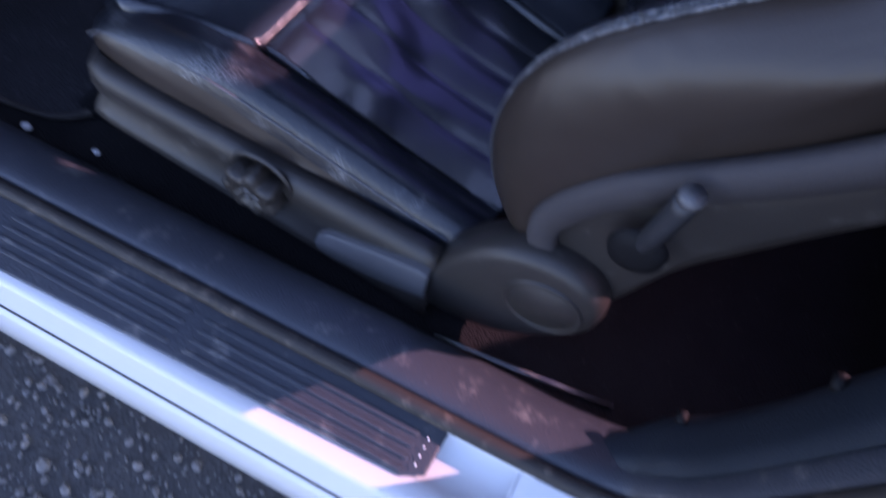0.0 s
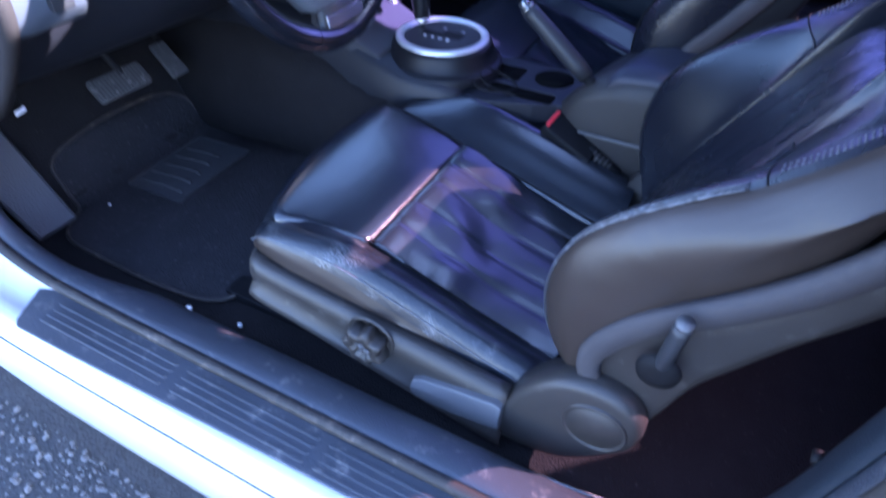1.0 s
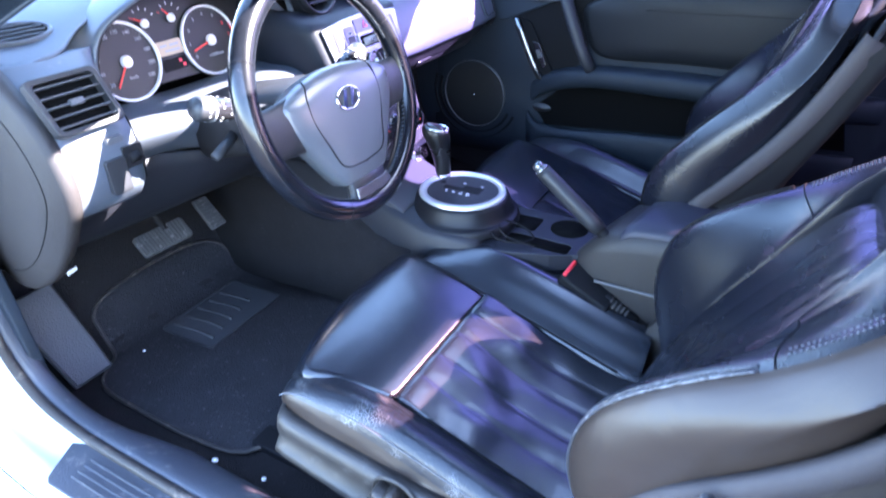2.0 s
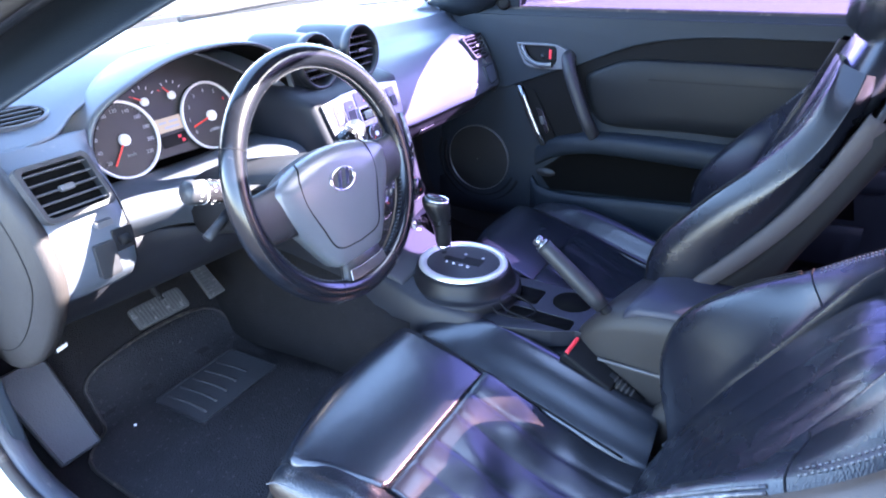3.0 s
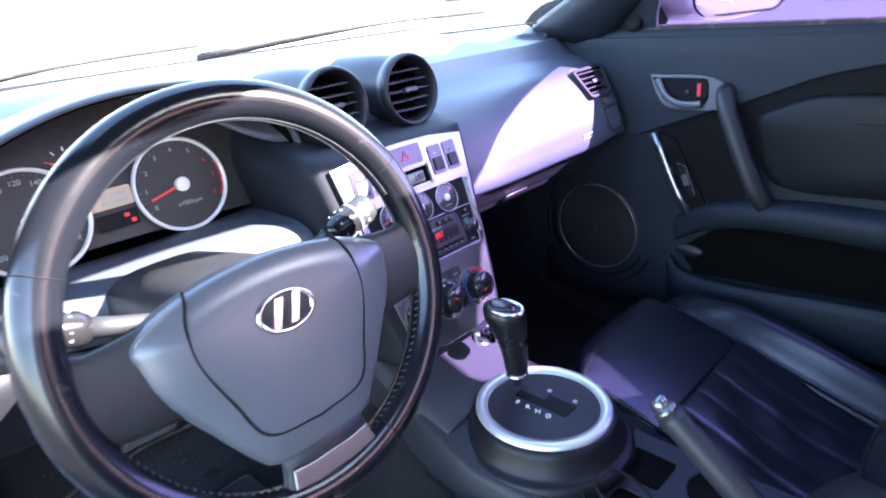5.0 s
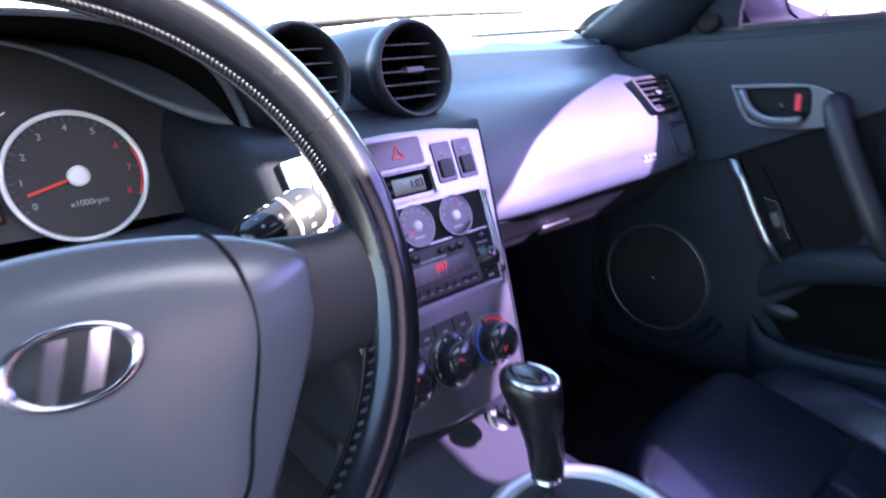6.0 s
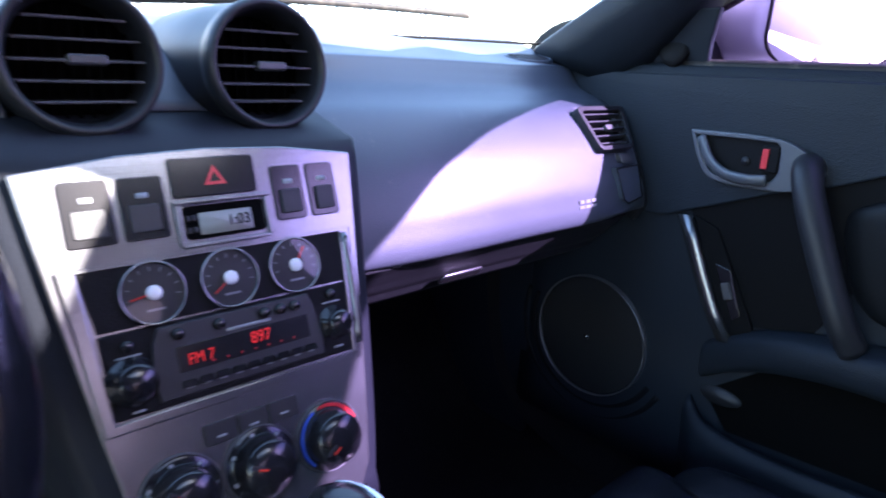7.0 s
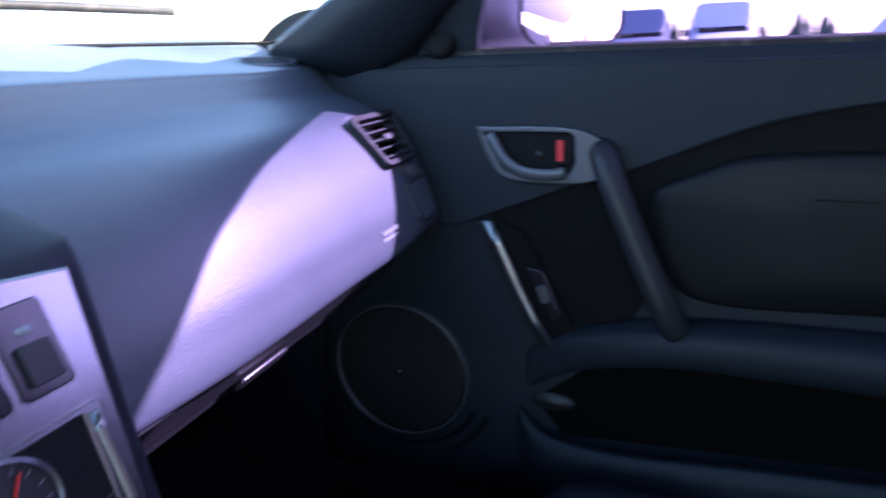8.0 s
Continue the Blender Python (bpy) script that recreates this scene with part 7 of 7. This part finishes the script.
part("armrest", loft([[sm[k][i] for k in range(7)] for i in range(36)], True, True), PLASTIC_DOOR, door, "black door armrest", sub=1)
# map pocket below: a flat black sheet carries the shade of its depth
part("pocket_shade", slab([(0.10, 0.47), (0.02, 0.535), (-0.10, 0.552), (-0.70, 0.55), (-0.72, 0.47), (-0.40, 0.45), (-0.10, 0.43), (0.06, 0.42)], lambda u, v, w: D(u, v, w), 0.003), RECESS_SHADE, door, "flat black sheet for the shaded door pocket", smooth=False)
pk = catmull([D(0.12, 0.452, 0.004), D(0.08, 0.428, 0.025), D(-0.02, 0.424, 0.035), D(-0.2, 0.440, 0.038), D(-0.45, 0.455, 0.038), D(-0.74, 0.465, 0.03)], 40)
rings = [[p + Vector((0.004, 0, 0.0)), p + Vector((-0.004, 0, -0.002)), p + Vector((-0.008, 0, -0.02)), p + Vector((0.004, 0, -0.10)), p + Vector((0.02, 0, -0.13))] for p in pk]
part("pocket_wall", loft(rings, False), PLASTIC_DOOR, door, "black pocket wall", solid=0.006)
part("pocket_lens", lathe([(1.0, 0.0), (0.92, 0.004), (0.0, 0.006)], D(0.075, 0.470, 0.003), turn(0, -90, 0) @ Matrix.Diagonal((0.013, 0.030, 1, 1)), 32), PLASTIC, door, "dark oval courtesy lamp lens")
# inner handle
hw_o = [(0.174, 0.843), (0.077, 0.843), (0.034, 0.834), (0.000, 0.807), (0.024, 0.783), (0.059, 0.776), (0.133, 0.779), (0.158, 0.804)]
hw_i = [(0.166, 0.8365), (0.077, 0.837), (0.057, 0.834), (0.053, 0.812), (0.054, 0.797), (0.068, 0.7855), (0.129, 0.786), (0.151, 0.806)]
ho_ = catmull([(*p, 0) for p in hw_o + hw_o[:1]], 57)[:-1]
hi_ = [(p.x, p.y) for p in catmull([(*p, 0) for p in hw_i + hw_i[:1]], 57)[:-1]]
hb_ = part("handle_bezel", ring_plate([(p.x, p.y) for p in ho_], hi_, lambda u, v, w: HD(u, v, w), 0.009), HUB_PLASTIC, door, "dark grey handle surround", bevel=0.002)
part("handle_well", slab(hi_, lambda u, v, w: HD(u, v, w), 0.002), PLASTIC_DARK, hb_, smooth=False)
part("pull_flap", tube(catmull([HD(0.158, 0.834, 0.007), HD(0.140, 0.806, 0.012), HD(0.115, 0.790, 0.015), HD(0.085, 0.787, 0.015), HD(0.064, 0.789, 0.011)], 20), lambda f: 0.0085, 12, flat=0.7), HUB_PLASTIC, hb_, "dark grey pull flap")
part("lock_slide", box(HD(0.0655, 0.8155, 0.006), (0.006, 0.022, 0.034)), PLASTIC_DARK, hb_, bevel=0.002)
part("lock_mark", box(HD(0.0705, 0.8155, 0.0095), (0.004, 0.008, 0.025)), RED, hb_, "red lock marker", bevel=0.001)
part("handle_screw", lathe([(0.006, 0.0), (0.006, 0.002), (0.0, 0.003)], HD(0.096, 0.809, 0.002), turn(0, -90, 0), 16), PLASTIC, hb_)
# upright grab bar
part("grab_bar", tube(catmull([D(0.020, 0.812, 0.004), D(0.016, 0.806, 0.026), D(0.002, 0.772, 0.040), D(-0.028, 0.705, 0.046), D(-0.056, 0.645, 0.046), D(-0.074, 0.608, 0.034)], 28), lambda f: 0.0200 - 0.002 * f, 18, flat=0.82), PLASTIC, door, "black upright grab handle")
# silver switch panel
sp = part("switch_panel", slab([(0.152, 0.724), (0.118, 0.712), (0.048, 0.585), (0.076, 0.552), (0.09, 0.575)], lambda u, v, w: D(u, v, w + 0.003), 0.006), RECESS_VINYL, door, "black switch panel", smooth=False, bevel=0.001)
part("silver_edge", loft([[D(y + 0.012, z, 0.002), D(y + 0.009, z + 0.001, 0.014), D(y - 0.006, z + 0.002, 0.017), D(y - 0.010, z + 0.002, 0.008)] for y, z in ((0.166, 0.722), (0.150, 0.690), (0.128, 0.640), (0.104, 0.592), (0.080, 0.556))], False), SILVER, door, "brushed silver door strip", solid=0.004)
ws_ = part("window_switch", slab([(0.112, 0.665), (0.090, 0.660), (0.066, 0.600), (0.076, 0.590)], lambda u, v, w: D(u, v, w + 0.009), 0.004), PLASTIC_GLOSS, door, "gloss black window switch", bevel=0.001, smooth=False)
part("switch_rocker", box(D(0.089, 0.630, 0.014), (0.006, 0.012, 0.024), turn(-22, 0, 0)), PLASTIC_GREY, ws_, bevel=0.002)
part("switch_glint", box(D(0.080, 0.634, 0.0135), (0.003, 0.003, 0.050), turn(-20, 0, 0)), SILVER, ws_, smooth=False)
# loudspeaker low on the door
SP = Vector((0.668, 0.302, 0.484))
spk = part("loudspeaker", lathe([(0.100, 0.006), (0.096, 0.009), (0.05, 0.012), (0.0, 0.013)], SP, turn(0, -90, 0), 64), material("speaker_mesh", (0.012, 0.012, 0.013), 0.7, grain=1.0, grain_size=700), door, "black mesh loudspeaker grille")
part("speaker_ring", lathe([(0.1045, 0.0), (0.1045, 0.009), (0.1034, 0.0105), (0.1020, 0.008)], SP, turn(0, -90, 0), 72), RING_DULL, spk, "thin silver ring")
part("speaker_badge", lathe([(0.0045, 0.012), (0.004, 0.0145), (0, 0.015)], SP, turn(0, -90, 0), 16), SILVER, spk)
for k in range(2):
    part("speaker_shroud", tube(catmull([(0.672, 0.302 + (0.125 + 0.02 * k) * math.cos(a), 0.484 + (0.125 + 0.02 * k) * math.sin(a)) for a in [radians(20 - 16 * j) for j in range(12)]], 40), 0.006, 8), PLASTIC_DARK, door)
# belt moulding, window and sail panel
part("belt_moulding", loft([[Vector((0.682, y, 0.918)), Vector((0.682, y, 0.930)), Vector((0.690, y, 0.934)), Vector((0.712, y, 0.932)), Vector((0.712, y, 0.915))] for y in [0.22 - 0.05 * k for k in range(20)]], False), RUBBER, door, "dark belt moulding", solid=0.003)
win = part("door_window", loft([[Vector((0.712 - lean(z), y, z)) for y in [yy0 - (yy0 + 0.90) * k / 10 for k in range(11)]] for z, yy0 in ((0.915, 0.23), (0.98, 0.215), (1.05, 0.07), (1.13, -0.10), (1.30, -0.33))], False), GLASS_PURPLE, door, "purple tinted door window")
part("sail_panel", slab([(0.46, 0.925), (0.182, 0.925), (0.176, 0.955), (0.160, 1.000), (0.20, 0.998), (0.30, 0.975), (0.40, 0.945)], lambda u, v, w: Vector((0.700 - lean(v) - w, u, v)), 0.012), PLASTIC_DOOR, door, "black mirror sail panel", bevel=0.003, smooth=False)
tw = part("tweeter", lathe([(0.022, 0), (0.021, 0.006), (0.014, 0.009), (0, 0.0095)], Vector((0.680, 0.228, 0.945)), turn(0, -80, 0), 28), PLASTIC_DARK, door, "small round tweeter")

# A-pillar trims
for side in (-1, 1):
    rings = []
    for k in range(20):
        f = k / 19
        y, z = 0.44 - 0.66 * f, 0.935 + 0.285 * f + 0.01 * math.sin(math.pi * f)
        xo = 0.735 - lean(z)
        yi, zi = y + 0.0, z
        g = 1 - (0.6 * max(0, min(1, (f - 0.10) / 0.30)) if side > 0 else 0)
        h = 1 + (0.25 * (1 - max(0, min(1, (f - 0.18) / 0.2))) if side > 0 else 0)
        rings.append([Vector((side * x, yy, zz)) for x, yy, zz in ((xo + 0.0, yi + 0.03, zi + 0.0), (xo - 0.045 * h, yi + 0.035, zi + 0.012), (xo - 0.075 * h, yi + 0.01, zi + 0.004), (xo - 0.072 * h, yi - 0.04 * g, zi - 0.012 * g), (xo - 0.045 * h, yi - 0.09 * g, zi - (0.035 + 0.01 * f) * g), (xo - 0.01, yi - 0.11 * g, zi - (0.045 + 0.01 * f) * g))])
    pl_ = part("pillar_trim", loft(rings, False), PLASTIC_DOOR, None, solid=0.004)
    tagged(pl_, "black plastic windscreen pillar trim", "pillar", kind="structure")

# door mirror outside the passenger window
mir = thing("door_mirror", (0.86, 0.22, 0.90), "white door mirror seen through tinted glass", "door mirror")
rings = []
for y, w, h in ((0.098, 0.112, 0.074), (0.11, 0.117, 0.079), (0.16, 0.117, 0.079), (0.22, 0.112, 0.075), (0.27, 0.092, 0.062), (0.30, 0.05, 0.036), (0.31, 0.012, 0.012)):
    rings.append([Vector((0.895 + w * math.copysign(abs(math.cos(t)) ** 0.6, math.cos(t)), y - 0.55 * (math.cos(t) * w), 1.004 + h * math.copysign(abs(math.sin(t)) ** 0.7, math.sin(t)))) for t in [2 * math.pi * k / 40 for k in range(40)]])
part("shell", loft(rings, True, True), PAINT, mir, "white mirror shell")
part("mirror_pane", slab(rounded(0.205, 0.130, 0.035), lambda u, v, w: Vector((0.895 + u, 0.0960 - 0.55 * u + w, 1.004 + v)), 0.002), MIRROR, mir, "mirror glass", smooth=False)
part("foot", box((0.775, 0.245, 0.945), (0.10, 0.06, 0.045)), PLASTIC_DARK, mir, bevel=0.015)
part("pane_edge", tube([Vector((0.895 + u, 0.0950 - 0.55 * u, 1.004 + v)) for u, v in rounded(0.207, 0.132, 0.035)], 0.003, 8, True), PLASTIC_DARK, mir)

# ---- outside ----
def parked_van(name, c, w, h, l, paint, rot, label):
    v = thing(name, c, label, "van", "parked vehicles")
    m = Matrix.Translation(c) @ turn(0, 0, rot)
    rings = []
    for y, hw_, z0, z1 in ((-l / 2, 0.90, 0.35, 0.70), (-l / 2 + 0.06, 0.97, 0.30, 0.95), (-l / 2 + 0.25, 1.0, 0.28, 1.0), (l / 2 - 1.3, 1.0, 0.28, 1.0), (l / 2 - 0.75, 0.98, 0.28, 0.62), (l / 2 - 0.1, 0.94, 0.30, 0.52), (l / 2, 0.85, 0.36, 0.46)):
        rings.append([m @ Vector((w / 2 * hw_ * x * (1 - 0.13 * max(0, z - 0.55)), y, z0 + (h * z1 - z0) * z)) for x, z in ((-0.95, 0), (-1, 0.1), (-1, 0.5), (-0.97, 0.75), (-0.88, 0.95), (-0.7, 1), (0.7, 1), (0.88, 0.95), (0.97, 0.75), (1, 0.5), (1, 0.1), (0.95, 0))])
    body = part("body", loft(rings, True, True), paint, v, bevel=0.02)
    part("rear_window", slab(rounded(w * 0.72, h * 0.24, 0.05, cy=h * 0.70), lambda u, z, d: m @ Vector((u, -l / 2 - 0.03 + 0.10 * (z - h * 0.5) + d, z)), 0.02), PLASTIC_GLOSS, v, "dark rear window")
    part("windscreen", slab(rounded(w * 0.74, h * 0.26, 0.05, cy=h * 0.74), lambda u, z, d: m @ Vector((u, l / 2 - 1.0 - 1.1 * (z - h * 0.74) + d, z)), 0.02), PLASTIC_GLOSS, v, "dark windscreen")
    for s in (-1, 1):
        part("side_window", slab(rounded(l * 0.5, h * 0.2, 0.05, cx=-0.2, cy=h * 0.72), lambda u, z, d: m @ Vector((s * (w / 2 * 0.985 + d), u, z)), 0.01), PLASTIC_GLOSS, v)
        part("tail_lamp", box((0, 0, 0), (0.10, 0.04, 0.28), m @ Matrix.Translation((s * w * 0.42, -l / 2, h * 0.48))), RED, v, bevel=0.02)
        part("door_mirror", box((0, 0, 0), (0.16, 0.10, 0.20), m @ Matrix.Translation((s * (w / 2 + 0.07), l / 2 - 1.05, h * 0.62))), PLASTIC_DARK, v, bevel=0.03)
        for yy in (-l / 2 + 0.75, l / 2 - 0.75):
            wl = part("wheel", lathe([(0.18, -0.1), (0.31, -0.1), (0.32, -0.06), (0.32, 0.06), (0.31, 0.1), (0.2, 0.1), (0.18, 0.07), (0, 0.07)], (0, 0, 0), m @ Matrix.Translation((s * (w / 2 - 0.10), yy, 0.32)) @ turn(0, 90 * s, 0), 28), RUBBER, v)
    part("bumper", box((0, 0, 0), (w * 0.94, 0.14, 0.2), m @ Matrix.Translation((0, -l / 2, 0.48))), PLASTIC_DARK, v, bevel=0.04)
    return v


VAN_GREY = material("grey_van_paint", (0.16, 0.17, 0.20), 0.3, coat=0.5, mottle=0.05)
VAN_SILVER = material("silver_van_paint", (0.55, 0.56, 0.58), 0.3, coat=0.5, mottle=0.05)
HEDGE = material("dark_foliage", (0.05, 0.07, 0.035), 0.8, mottle=0.4, mottle_size=8)
parked_van("van", (21.5, 1.2, -0.05), 1.75, 2.05, 4.4, VAN_GREY, 90, "dark grey van parked across the yard")
parked_van("van", (22.0, -1.05, -0.05), 1.9, 2.15, 4.6, VAN_SILVER, 90, "silver van parked across the yard")
parked_van("estate_car", (16.0, -5.0, -0.05), 1.75, 1.45, 4.3, VAN_SILVER, 30, "silver car parked across the yard")
random.seed(4)
wood = thing("tree_line", (40, 25, -0.05), "distant dark tree line", "trees", kind="stuff")
bm = bmesh.new()
for k in range(420):
    a = radians(random.uniform(-80, 140))
    r = random.uniform(80, 110)
    hgt = random.uniform(2.0, 4.5)
    c = Vector((r * math.cos(a), r * math.sin(a), hgt * 0.5 - 0.1))
    for j in range(4):
        bmesh.ops.create_cone(bm, cap_ends=False, segments=7, radius1=random.uniform(0.9, 1.7) * (1 - j * 0.2), radius2=0.05, depth=hgt * 0.45, matrix=Matrix.Translation(c + Vector((0, 0, (j - 1.3) * hgt * 0.2))) @ turn(random.uniform(-6, 6), random.uniform(-6, 6), random.uniform(0, 90)))
part("crowns", bm, HEDGE, wood)
# pale glazed building ahead of the bonnet
hall = thing("glazed_hall", (3.0, 16.0, -0.05), "pale glazed commercial building ahead of the car", "building")
FACADE = material("pale_facade", (0.62, 0.64, 0.66), 0.6, mottle=0.1, mottle_size=2)
GLAZING = material("pale_blue_glazing", (0.35, 0.48, 0.52), 0.12, spec=0.8, mottle=0.2, mottle_size=1.5)
part("wall", box((4.0, 17.0, 2.6), (26, 0.4, 5.3)), FACADE, hall, bevel=0.02, smooth=False)
part("roof", box((4.0, 19.0, 5.4), (27, 5.0, 0.3)), FACADE, hall, bevel=0.02, smooth=False)
for k in range(11):
    w_ = part("window", box((-7.5 + 2.3 * k, 16.76, 2.3), (2.0, 0.08, 3.4)), GLAZING, hall, smooth=False)
    for dxm in (-1.02, 0, 1.02):
        part("mullion", box((-7.5 + 2.3 * k + dxm, 16.70, 2.3), (0.07, 0.1, 3.5)), FACADE, w_, smooth=False)
    part("transom", box((-7.5 + 2.3 * k, 16.70, 2.6), (2.1, 0.1, 0.07)), FACADE, w_, smooth=False)
